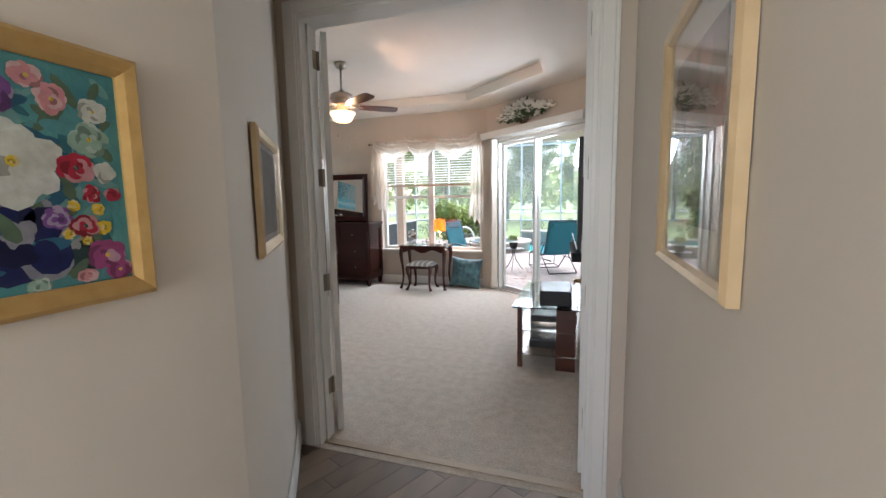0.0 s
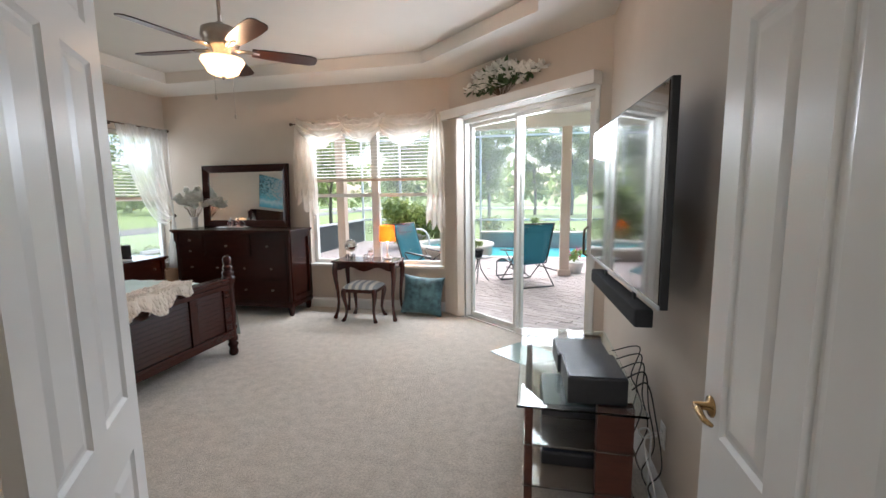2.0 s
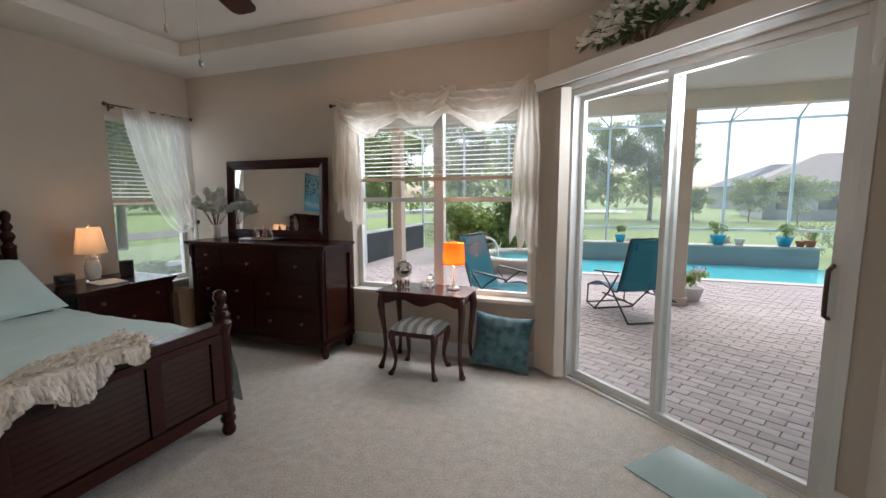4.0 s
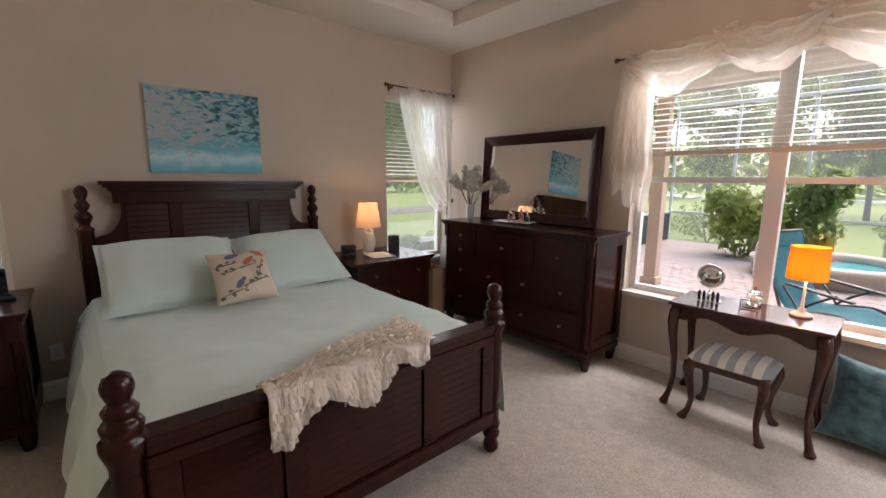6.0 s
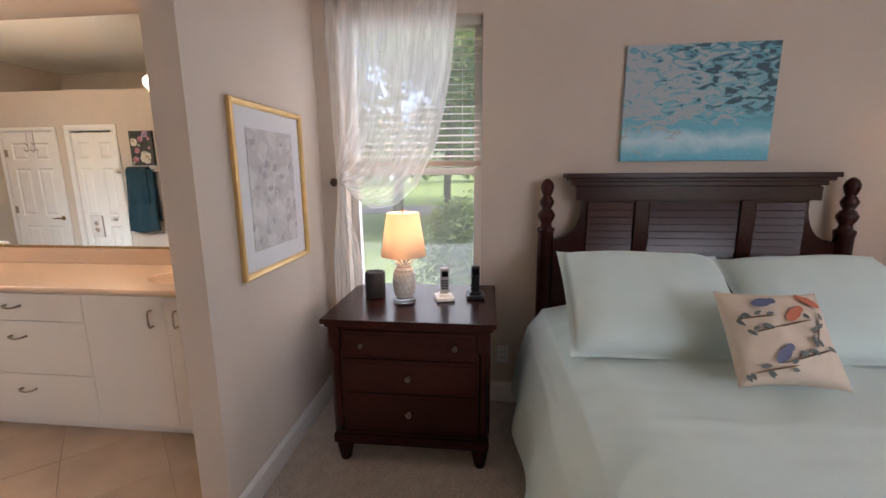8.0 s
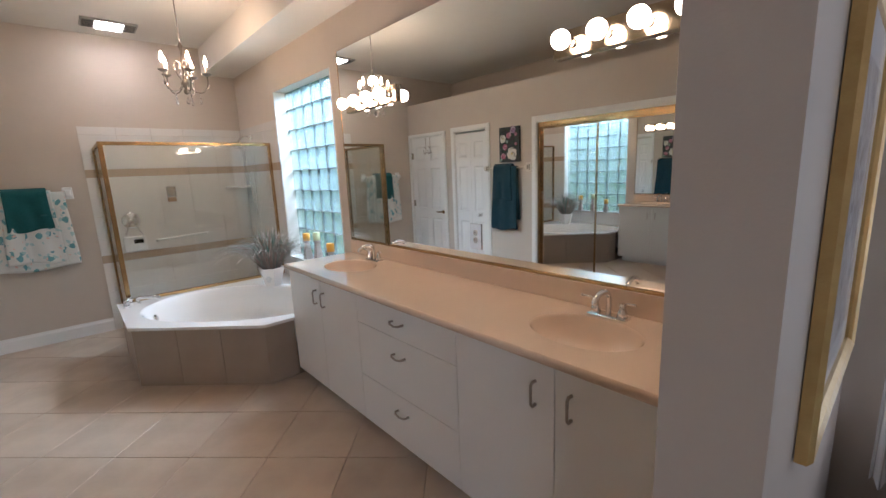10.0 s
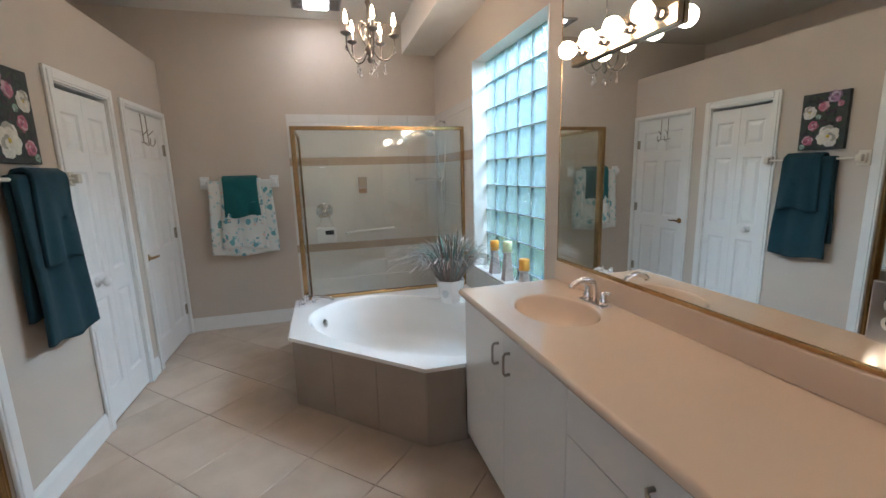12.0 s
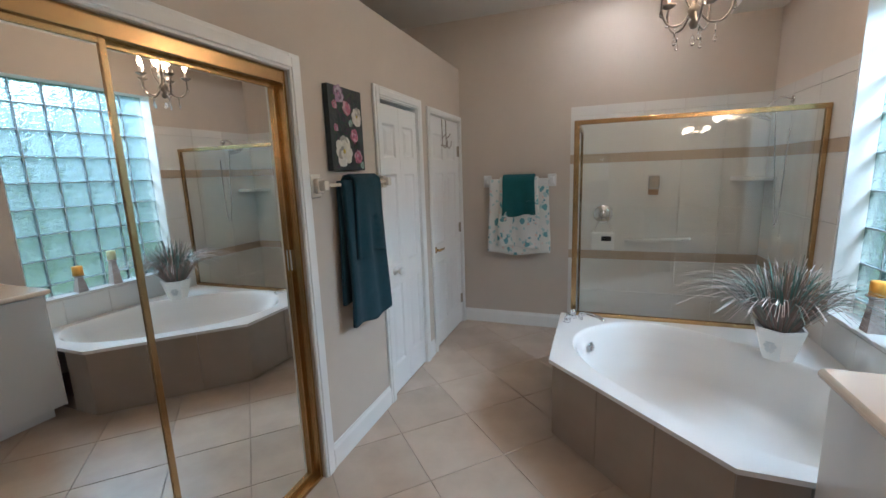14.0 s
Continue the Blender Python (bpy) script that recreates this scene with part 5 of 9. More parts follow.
def cabriole(parent, x, y, h, sx, sy, k=1.0):
    pts, rad = [], []
    for q, off, r in ((0.0, 0.018, 0.019), (0.02, 0.022, 0.024), (0.06, 0.014, 0.017), (0.15, -0.002, 0.013), (0.30, -0.012, 0.013), (0.5, -0.006, 0.016), (0.7, 0.008, 0.021), (0.84, 0.014, 0.026), (0.93, 0.008, 0.027), (1.0, 0.0, 0.026)):
        pts.append((x + sx * off * k, y + sy * off * k, h * q))
        rad.append(r * k * 1.28)
    bm = bmesh.new()
    tube_into(bm, pts, rad, 12)
    return put("leg", mesh_of("leg", bm, CHERRY, True), parent)


for sx in (-1, 1):
    for sy in (-1, 1):
        cabriole(vt, sx * 0.365, 0.01 + sy * 0.165, 0.70, sx, sy, 1.0)
st = thing("stool", Matrix.Translation((-1.96, 6.905, 0)), "small cherry wood stool with a striped cushion", "stool")
for sx in (-1, 1):
    for sy in (-1, 1):
        cabriole(st, sx * 0.185, sy * 0.150, 0.40, sx, sy, 0.98)
boxes("seat_frame", [(-0.21, -0.17, 0.355, 0.21, -0.15, 0.40), (-0.21, 0.15, 0.355, 0.21, 0.17, 0.40), (-0.21, -0.15, 0.355, -0.19, 0.15, 0.40), (0.19, -0.15, 0.355, 0.21, 0.15, 0.40)], CHERRY, st, 0.004)
STRIPES = [mat("cream stripe", (0.66, 0.62, 0.54), 0.8, bump=0.2), mat("grey stripe", (0.30, 0.31, 0.31), 0.8, bump=0.2)]
bm = bmesh.new()
nu, nv = 30, 14
g = []
for i in range(nu + 1):
    row = []
    for j in range(nv + 1):
        a, b = 2 * i / nu - 1, 2 * j / nv - 1
        puff = max(0, (1 - abs(a) ** 3.5) * (1 - abs(b) ** 3.5)) ** 0.55
        row.append(bm.verts.new((a * 0.22, b * 0.18, 0.402 + 0.062 * puff)))
    g.append(row)
for i in range(nu):
    for j in range(nv):
        f = bm.faces.new((g[i][j], g[i + 1][j], g[i + 1][j + 1], g[i][j + 1]))
        f.material_index, f.smooth = (i // 3) % 2, True
me = bpy.data.meshes.new("cushion")
bm.to_mesh(me), bm.free()
for s in STRIPES:
    me.materials.append(s)
put("cushion", me, st)

vl = thing("table_lamp", pose(-1.70, 7.08, 0.727), "small lamp with a glowing orange drum shade", "lamp")
lathe("base", [(0, 0), (0.055, 0), (0.057, 0.010), (0.045, 0.018), (0.020, 0.03), (0.022, 0.045), (0.008, 0.055), (0.006, 0.20), (0, 0.20)], CERAMIC, vl)
lathe("bulb", [(0, 0.20), (0.02, 0.22), (0.026, 0.25), (0.012, 0.28), (0, 0.282)], BULBGLASS, vl, None, 12)
tube("spider", [[(-0.085, 0, 0.40), (0.085, 0, 0.40)], [(0, 0, 0.28), (0, 0, 0.402)]], 0.002, BRASS, vl)
shade(vl, 0.098, 0.090, 0.225, 0.415, ORANGE)
bulb("lamp_bulb", (-1.70, 7.08, 0.727 + 0.31), 3.5, (1.0, 0.55, 0.22), 0.03)
mm_ = thing("makeup_mirror", pose(-2.17, 7.03, 0.727, 0, 0, 8), "round chrome make-up mirror on a stand", "mirror")
lathe("ring", [(0.068, -0.006), (0.078, -0.006), (0.080, 0.0), (0.078, 0.006), (0.068, 0.006), (0.068, -0.006)], CHROME, mm_, pose(0, 0, 0.165, 90), 28)
lathe("glass", [(0, -0.003), (0.069, -0.003), (0.069, 0.003), (0, 0.003)], MIRROR, mm_, pose(0, 0, 0.165, 90), 28)
boxes("base", [(-0.075, -0.04, 0, 0.075, 0.04, 0.006)], ACRYLIC, mm_, 0.002)
for k in range(5):
    lathe("lipstick", [(0, 0), (0.009, 0), (0.009, 0.05), (0.007, 0.052), (0.007, 0.06), (0, 0.06)], BLACK if k != 2 else CHROME, mm_, pose(-0.052 + k * 0.026, -0.02, 0.006), 10)
tube("stem", [[(0, 0.01, 0.004), (0, 0.01, 0.09)]], 0.004, CHROME, mm_)
gb = thing("glass_box", pose(-1.945, 7.02, 0.727, 0, 0, 12), "small glass and metal jewellery box", "box")
boxes("sides", [(-0.045, -0.035, 0, -0.043, 0.035, 0.06), (0.043, -0.035, 0, 0.045, 0.035, 0.06), (-0.043, -0.035, 0, 0.043, -0.033, 0.06), (-0.043, 0.033, 0, 0.043, 0.035, 0.06)], CLEAR, gb)
tube("edges", [[(x, y, 0), (x, y, 0.06)] for x in (-0.045, 0.045) for y in (-0.035, 0.035)] + [[(-0.045, -0.035, z), (0.045, -0.035, z), (0.045, 0.035, z), (-0.045, 0.035, z), (-0.045, -0.035, z)] for z in (0.002, 0.06)], 0.003, NICKEL, gb)
boxes("lid", [(-0.043, -0.033, 0.055, 0.043, 0.033, 0.063)], CLEAR, gb, 0.002)
jar = thing("glass_jar", pose(-1.94, 7.12, 0.727), "clear glass jar with a knobbed lid", "jar")
lathe("body", [(0, 0), (0.04, 0), (0.042, 0.07), (0.036, 0.075), (0, 0.076)], CLEAR, jar)
lathe("lid", [(0, 0.077), (0.04, 0.077), (0.03, 0.095), (0.008, 0.102), (0.012, 0.115), (0, 0.122)], CLEAR, jar)

TEALCLOTH = mat("teal brocade", (0.012, 0.045, 0.055), 0.55, dark=(0.075, 0.17, 0.19), scale=13, amount=1.3, bump=0.4, bump_scale=60, sheen=0.4)
pillow("floor_cushion", pose(-1.28, 7.165, 0.255, 0, 0, 0) @ pose(0, 0, 0, -13, 4, 0), 0.54, 0.50, 0.17, TEALCLOTH, "dark teal patterned cushion leaning on the wall", "cushion", seed=9.0)

# ---- wall things ----
def canvas(name, m, w, h, material, label, t=0.028):
    """A stretched canvas, x along the wall, facing -y."""
    ob = boxes(name, [(0, -t, 0, w, -0.001, h)], material, None, 0.002, m)
    return tagged(ob, label, "painting")


def reef_paint():
    """Blue ground that lightens downwards, grey-white strokes over the upper part."""
    m = mat("textured sea painting", (0.2, 0.45, 0.55), 0.6, bump=0.5, bump_scale=45)
    n, l = m.node_tree.nodes, m.node_tree.links
    p = n["Principled BSDF"]
    tc, sep, mp = n.new("ShaderNodeTexCoord"), n.new("ShaderNodeSeparateXYZ"), n.new("ShaderNodeMapping")
    ramp = n.new("ShaderNodeValToRGB")
    l.new(tc.outputs["Object"], sep.inputs[0])
    rng = n.new("ShaderNodeMapRange")
    rng.inputs["From Max"].default_value = 0.62
    wob = n.new("ShaderNodeTexNoise")
    wob.inputs["Scale"].default_value = 6
    mixz = n.new("ShaderNodeMath")
    mixz.operation = "MULTIPLY_ADD"
    mixz.inputs[1].default_value = 0.12
    l.new(wob.outputs["Fac"], mixz.inputs[0]), l.new(sep.outputs["Z"], mixz.inputs[2]), l.new(mixz.outputs[0], rng.inputs["Value"])
    e = ramp.color_ramp.elements
    e[0].position, e[0].color = 0.0, (0.10, 0.42, 0.58, 1)
    e[1].position, e[1].color = 1.0, (0.12, 0.34, 0.42, 1)
    for pos, col in ((0.16, (0.16, 0.50, 0.62, 1)), (0.28, (0.50, 0.68, 0.72, 1)), (0.38, (0.14, 0.45, 0.56, 1)), (0.7, (0.20, 0.42, 0.48, 1))):
        k = e.new(pos)
        k.color = col
    l.new(rng.outputs[0], ramp.inputs[0])
    mp.inputs["Rotation"].default_value = (0, 0.6, 0)
    mp.inputs["Scale"].default_value = (11, 1, 27)
    l.new(tc.outputs["Object"], mp.inputs["Vector"])
    st_ = n.new("ShaderNodeTexNoise")
    st_.inputs["Scale"].default_value, st_.inputs["Detail"].default_value, st_.inputs["Distortion"].default_value = 1.0, 3, 1.2
    l.new(mp.outputs[0], st_.inputs["Vector"])
    side = n.new("ShaderNodeMapRange")
    side.inputs["From Min"].default_value, side.inputs["From Max"].default_value = 0.0, 0.80
    side.inputs["To Min"].default_value, side.inputs["To Max"].default_value = 0.12, -0.10
    l.new(sep.outputs["X"], side.inputs["Value"])
    low = n.new("ShaderNodeMapRange")
    low.inputs["From Min"].default_value, low.inputs["From Max"].default_value = 0.10, 0.24
    low.inputs["To Min"].default_value, low.inputs["To Max"].default_value = -0.25, 0.0
    l.new(sep.outputs["Z"], low.inputs["Value"])
    a1_, a2_ = n.new("ShaderNodeMath"), n.new("ShaderNodeMath")
    l.new(st_.outputs["Fac"], a1_.inputs[0]), l.new(side.outputs[0], a1_.inputs[1]), l.new(a1_.outputs[0], a2_.inputs[0]), l.new(low.outputs[0], a2_.inputs[1])
    step = n.new("ShaderNodeMapRange")
    step.inputs["From Min"].default_value, step.inputs["From Max"].default_value = 0.50, 0.56
    l.new(a2_.outputs[0], step.inputs["Value"])
    dk = n.new("ShaderNodeMapRange")
    dk.inputs["From Min"].default_value, dk.inputs["From Max"].default_value = 0.44, 0.38
    l.new(a2_.outputs[0], dk.inputs["Value"])
    m1, m2 = n.new("ShaderNodeMix"), n.new("ShaderNodeMix")
    m1.data_type = m2.data_type = "RGBA"
    m1.inputs["B"].default_value, m2.inputs["B"].default_value = (0.38, 0.43, 0.45, 1), (0.05, 0.11, 0.135, 1)
    up = n.new("ShaderNodeMath")
    up.operation = "MULTIPLY"
    gate = n.new("ShaderNodeMapRange")
    gate.inputs["From Min"].default_value, gate.inputs["From Max"].default_value = 0.20, 0.30
    l.new(sep.outputs["Z"], gate.inputs["Value"]), l.new(dk.outputs[0], up.inputs[0]), l.new(gate.outputs[0], up.inputs[1])
    l.new(ramp.outputs[0], m1.inputs["A"]), l.new(step.outputs[0], m1.inputs["Factor"]), l.new(m1.outputs["Result"], m2.inputs["A"]), l.new(up.outputs[0], m2.inputs["Factor"])
    l.new(m2.outputs["Result"], p.inputs["Base Color"])
    return m


canvas("wall_painting", pose(WX, 4.36, 1.55, 0, 0, 90), 0.785, 0.62, reef_paint(), "textured blue and grey seascape canvas over the bed")


def framed(name, m, w, h, frame_m, fw, mat_m, mw, art_m, label, glazed=True, deep=0.025, glass=None):
    """A framed picture: x along the wall, facing -y."""
    p = thing(name, m, label, "picture")
    bm = bmesh.new()
    prof = [(0.0, -0.001), (0.0, -deep * 0.7), (fw * 0.25, -deep), (fw * 0.7, -deep * 0.8), (fw, -deep * 0.5), (fw, -0.004)]
    rr = [[bm.verts.new(c) for c in ((i, y, i), (w - i, y, i), (w - i, y, h - i), (i, y, h - i))] for i, y in prof]
    for a, b in zip(rr, rr[1:]):
        for k in range(4):
            bm.faces.new((a[k], a[(k + 1) % 4], b[(k + 1) % 4], b[k]))
    put("frame", mesh_of("frame", bm, frame_m), p)
    boxes("backing", [(fw * 0.6, -0.006, fw * 0.6, w - fw * 0.6, -0.002, h - fw * 0.6)], mat_m, p)
    if art_m:
        boxes("print", [(fw + mw, -0.009, fw + mw, w - fw - mw, -0.0062, h - fw - mw)], art_m, p)
    if glazed:
        g = boxes("glazing", [(fw * 0.8, -0.0125, fw * 0.8, w - fw * 0.8, -0.0110, h - fw * 0.8)], glass or GLASS2, p)
        g.visible_shadow = False
    return p


GLASS2 = pane("picture glass", (0.98, 0.98, 0.98), 0.03)
MATBOARD = mat("grey white mat board", (0.62, 0.62, 0.60), 0.8, dark=(0.58, 0.58, 0.56), scale=8)
SKETCH = spotted("faded sketch print", (0.40, 0.37, 0.34), [((0.50, 0.48, 0.45), 9, 0.45, 1.0), ((0.28, 0.26, 0.24), 14, 0.30, 3.0), ((0.46, 0.42, 0.38), 30, 0.35, 6.0)], 0.8)
framed("framed_print", pose(-4.15, 2.561, 1.035, 0, 0, 180), 0.65, 0.775, GOLDWOOD, 0.028, MATBOARD, 0.085, SKETCH, "gold framed faded print in a pale mat behind glass", glass=pane("museum glass", (0.98, 0.98, 0.98), 0.012))
DARKPRINT = mat("dark green print", (0.025, 0.035, 0.035), 0.7, dark=(0.05, 0.06, 0.055), scale=6)
TANPRINT = spotted("brown floral print", (0.20, 0.17, 0.14), [((0.32, 0.22, 0.20), 9, 0.32, 2.0), ((0.10, 0.11, 0.09), 12, 0.35, 5.0)], 0.7)
CREAMMAT = mat("cream mat board", (0.52, 0.50, 0.42), 0.8)
PALEGOLD = mat("pale gold frame", (0.62, 0.47, 0.28), 0.4, 0.3, dark=(0.52, 0.38, 0.21), scale=20, bump=0.1)
slant = math.degrees(math.atan2(-0.505, 0.305))
wl_dir = Vector((-0.287 + 1.075, 1.347 - (SY - 0.122), 0)).normalized()
wl_n = Vector((-wl_dir.y, wl_dir.x, 0))
wl_p = Vector((-0.287, 1.347, 0)) - wl_dir * 0.35
framed("framed_print", Matrix.Translation(wl_p + Vector((0, 0, 1.272)) + wl_n * 0.001) @ pose(0, 0, 0, 0, 0, math.degrees(math.atan2(-wl_dir.y, -wl_dir.x))) @ pose(0, 0, 0), 0.62, 0.452, PALEGOLD, 0.045, MATBOARD, 0.02, DARKPRINT, "pale gold framed dark print behind reflecting glass")
framed("framed_print", Matrix.Translation((0.754, 1.668, 1.312)) @ pose(0, 0, 0, 0, 0, -90), 0.53, 0.515, PALEGOLD, 0.024, CREAMMAT, 0.07, TANPRINT, "gold framed floral print in a cream mat behind glass")

# ---- television wall ----
near, far = Vector((0.515, 3.79, 0)), Vector((0.452, 5.155, 0))
tvd = (near - far).normalized()
tv = thing("television", Matrix.Translation((far.x, far.y, 1.075)) @ pose(0, 0, 0, 0, 0, math.degrees(math.atan2(tvd.y, tvd.x))), "large flat black television on a swivel wall bracket", "television")
TW, THT = 1.37, 0.83
boxes("case", [(0, 0.004, 0, TW, 0.034, THT), (0.25, 0.034, 0.08, TW - 0.25, 0.062, 0.55)], BLACK, tv, 0.004)
boxes("screen", [(0.010, 0.0, 0.018, TW - 0.010, 0.0055, THT - 0.010)], SCREEN, tv, 0.001)
boxes("bezel", [(0, -0.002, 0, TW, 0.0045, 0.016)], SILVER, tv, 0.001)
boxes("bracket", [(0.62, 0.062, 0.32, 0.82, 0.10, 0.52), (0.69, 0.10, 0.38, 0.75, 0.165, 0.46)], BLACK, tv, 0.003)
boxes("soundbar", [(0.22, -0.03, -0.125, 1.19, 0.045, -0.045)], GREYMESH, tv, 0.012)
boxes("soundbar_bracket", [(0.40, 0.012, -0.05, 0.43, 0.024, 0.02), (0.98, 0.012, -0.05, 1.01, 0.024, 0.02)], BLACK, tv, 0.001)

TVWOOD = mat("reddish brown wood", (0.10, 0.032, 0.019), 0.35, dark=(0.06, 0.020, 0.012), scale=14, stretch=(1, 1, 5), coat=0.2)
SMOKE = mat("clear tempered glass", (0.86, 0.93, 0.90), 0.02, transmission=1.0, ior=1.3)
BLACKGLASS = mat("bronze tempered glass", (0.55, 0.50, 0.45), 0.04, transmission=0.9, ior=1.3)
ts = thing("tv_stand", Matrix.Translation((0.0, 3.98, 0)), "wood and glass television stand with three shelves", "stand")
for y in (0.10, 1.05):
    boxes("leg", [(0.035, y - 0.03, 0, 0.075, y + 0.03, 0.545)], TVWOOD, ts, 0.006)
    boxes("panel", [(0.36, y - 0.03, 0, 0.52, y + 0.03, 0.545)], TVWOOD, ts, 0.006)
boxes("shelf", [(0.0, 0.0, 0.545, 0.56, 1.15, 0.557)], SMOKE, ts, 0.003)
for z in (0.12, 0.33):
    boxes("shelf", [(0.03, 0.06, z, 0.53, 1.10, z + 0.010)], BLACKGLASS, ts, 0.002)


def device(name, m, w, d, h, label, category="set-top box", group="black boxes on the stand"):
    c = thing(name, m, label, category, group)
    boxes("case", [(0, 0, 0.006, w, d, h)], BLACK, c, 0.008)
    boxes("top_panel", [(0.008, 0.008, h, w - 0.008, d - 0.008, h + 0.004)], SHEENTOP, c, 0.003)
    boxes("feet", [(0.02, 0.02, 0, 0.04, 0.04, 0.007), (w - 0.04, d - 0.04, 0, w - 0.02, d - 0.02, 0.007), (0.02, d - 0.04, 0, 0.04, d - 0.02, 0.007), (w - 0.04, 0.02, 0, w - 0.02, 0.04, 0.007)], BLACK, c)
    return c


# blue-grey base colour imitates sky mirrored in the glossy black tops
SHEENTOP = mat("black plastic tinted with sky sheen", (0.028, 0.032, 0.042), 0.26, dark=(0.022, 0.026, 0.034), scale=12)
device("media_box", pose(0.225, 4.03, 0.558, 0, 0, 2), 0.26, 0.30, 0.13, "black media box on the glass stand, sky sheen coloured into its top")
device("media_box", pose(0.20, 4.36, 0.558, 0, 0, 3), 0.27, 0.26, 0.105, "black media box on the glass stand, sky sheen coloured into its top")
device("disc_player", pose(0.12, 4.30, 0.341), 0.30, 0.40, 0.06, "flat black disc player on the glass shelf")
device("disc_player", pose(0.12, 4.20, 0.131), 0.32, 0.42, 0.075, "flat black disc player on the lowest shelf")
CABLE = mat("black cable", (0.01, 0.01, 0.01), 0.5)
cb = thing("cable", Matrix.Identity(4), "loops of black and white cable behind the stand", "cable")
loops = []
rnd = random.Random(5)
for k in range(5):
    y = 4.05 + 0.12 * k
    loops.append([(0.50, y, 0.64), (0.57 + 0.02 * k, y + 0.03, 0.66), (0.61, y + 0.02, 0.50), (0.63, y - 0.03, 0.30 + 0.03 * k), (0.60, y + 0.04, 0.16), (0.64, y + 0.1, 0.04)])


def curl(pts, n=6):
    """A smooth line through points."""
    out = []
    P = [Vector(p) for p in pts]
    for i in range(len(P) - 1):
        a, b, c, d = P[max(i - 1, 0)], P[i], P[i + 1], P[min(i + 2, len(P) - 1)]
        for k in range(n):
            t = k / n
            out.append(0.5 * ((2 * b) + (c - a) * t + (2 * a - 5 * b + 4 * c - d) * t * t + (3 * b - a - 3 * c + d) * t ** 3))
    return out + [P[-1]]


tube("black_cable", [curl(p) for p in loops], 0.0035, CABLE, cb, None, 6)
tube("white_cable", [curl([(0.675, 4.18, 0.38), (0.60, 4.16, 0.37), (0.575, 4.08, 0.33), (0.60, 4.02, 0.22), (0.62, 4.05, 0.08), (0.60, 4.12, 0.01)]), curl([(0.675, 4.20, 0.36), (0.62, 4.26, 0.30), (0.58, 4.22, 0.36), (0.61, 4.14, 0.40), (0.60, 4.10, 0.2), (0.63, 4.16, 0.012)])], 0.0045, WHITEPLASTIC, cb, None, 6)


def plate(m, label, switch=False, name="outlet_plate", category="outlet"):
    """A wall plate, x along the wall, facing -y."""
    p = thing(name, m, label, category)
    boxes("cover", [(-0.036, -0.007, -0.058, 0.036, -0.001, 0.058)], WHITEPLASTIC, p, 0.003)
    for z in ((-0.022, 0.022) if not switch else (0.0,)):
        boxes("socket", [(-0.017, -0.0095, z - (0.014 if not switch else 0.03), 0.017, -0.0065, z + (0.014 if not switch else 0.03))], TRIM, p, 0.002)
        if not switch:
            boxes("slot", [(-0.009, -0.0098, z - 0.006, -0.006, -0.0092, z + 0.006), (0.006, -0.0098, z - 0.006, 0.009, -0.0092, z + 0.006)], BLACK, p)
    return p


plate(pose(EX, 4.18, 0.37, 0, 0, -90), "white outlet plate on the television wall")
plate(pose(WX, 3.72, 0.33, 0, 0, 90), "white outlet plate beside the bed")
ov = tagged(lathe("thermostat", [(0, 0), (0.03, 0), (0.032, 0.006), (0.026, 0.018), (0, 0.02)], WHITEPLASTIC, None, ANG @ pose(2.035, -0.001, 2.15, 90) @ Matrix.Diagonal((0.75, 1.9, 1, 1)), 24), "small white oval sensor on the wall", "sensor")
PLASTICMAT = mat("clear green plastic", (0.62, 0.75, 0.70), 0.12, transmission=0.6, ior=1.3)
fm = tagged(boxes("floor_mat", [(0, 0, 0.001, 0.75, 0.43, 0.006)], PLASTICMAT, None, 0.002, Matrix.Translation((-0.32, 6.04, 0.002)) @ pose(0, 0, 0, 0, 0, -41)), "clear pale green plastic mat before the sliding door", "mat")

# flowers on the valance
ARR = ANG @ Matrix.Translation((0.95, -0.06, 2.505))
fl = spray("flower_arrangement", ARR, "white silk magnolia arrangement lying along the valance", "flowers", 11, 34, 0.34, 0.58, 12, 0.10, 2, 0.10, LEAF, PETAL, flat=0.09, sprig=0.3)

# ---- ceiling fan ----
FX, FY = -2.14, 4.925
fan = thing("ceiling_fan", pose(FX, FY, 0), "brushed nickel ceiling fan with dark blades and a lit glass bowl", "ceiling fan")
lathe("canopy", [(0, TRAY), (0.068, TRAY), (0.070, TRAY - 0.02), (0.055, TRAY - 0.06), (0.020, TRAY - 0.078), (0.014, TRAY - 0.08), (0, TRAY - 0.08)], NICKEL, fan)
tube("downrod", [[(0, 0, TRAY - 0.07), (0, 0, 2.70)]], 0.0125, NICKEL, fan, None, 14)
lathe("motor", [(0, 2.745), (0.025, 2.745), (0.032, 2.72), (0.095, 2.712), (0.125, 2.695), (0.132, 2.66), (0.132, 2.635), (0.118, 2.625), (0.122, 2.60), (0.100, 2.565), (0.062, 2.555), (0.058, 2.52), (0, 2.52)], NICKEL, fan, None, 40)
BOWL = mat("lit frosted bowl", (0.90, 0.76, 0.56), 0.5, emit=(1.0, 0.56, 0.24), strength=1.1)
lathe("bowl", [(0.136, 2.492), (0.140, 2.497), (0.146, 2.48), (0.138, 2.465), (0.118, 2.435), (0.105, 2.405), (0.070, 2.385), (0.015, 2.376), (0, 2.376), (0, 2.380), (0.066, 2.390), (0.100, 2.410), (0.113, 2.438), (0.133, 2.467), (0.136, 2.492)], BOWL, fan, None, 36)
lathe("bowl_finial", [(0, 2.378), (0.014, 2.374), (0.010, 2.364), (0.004, 2.352), (0, 2.350)], NICKEL, fan, None, 12)
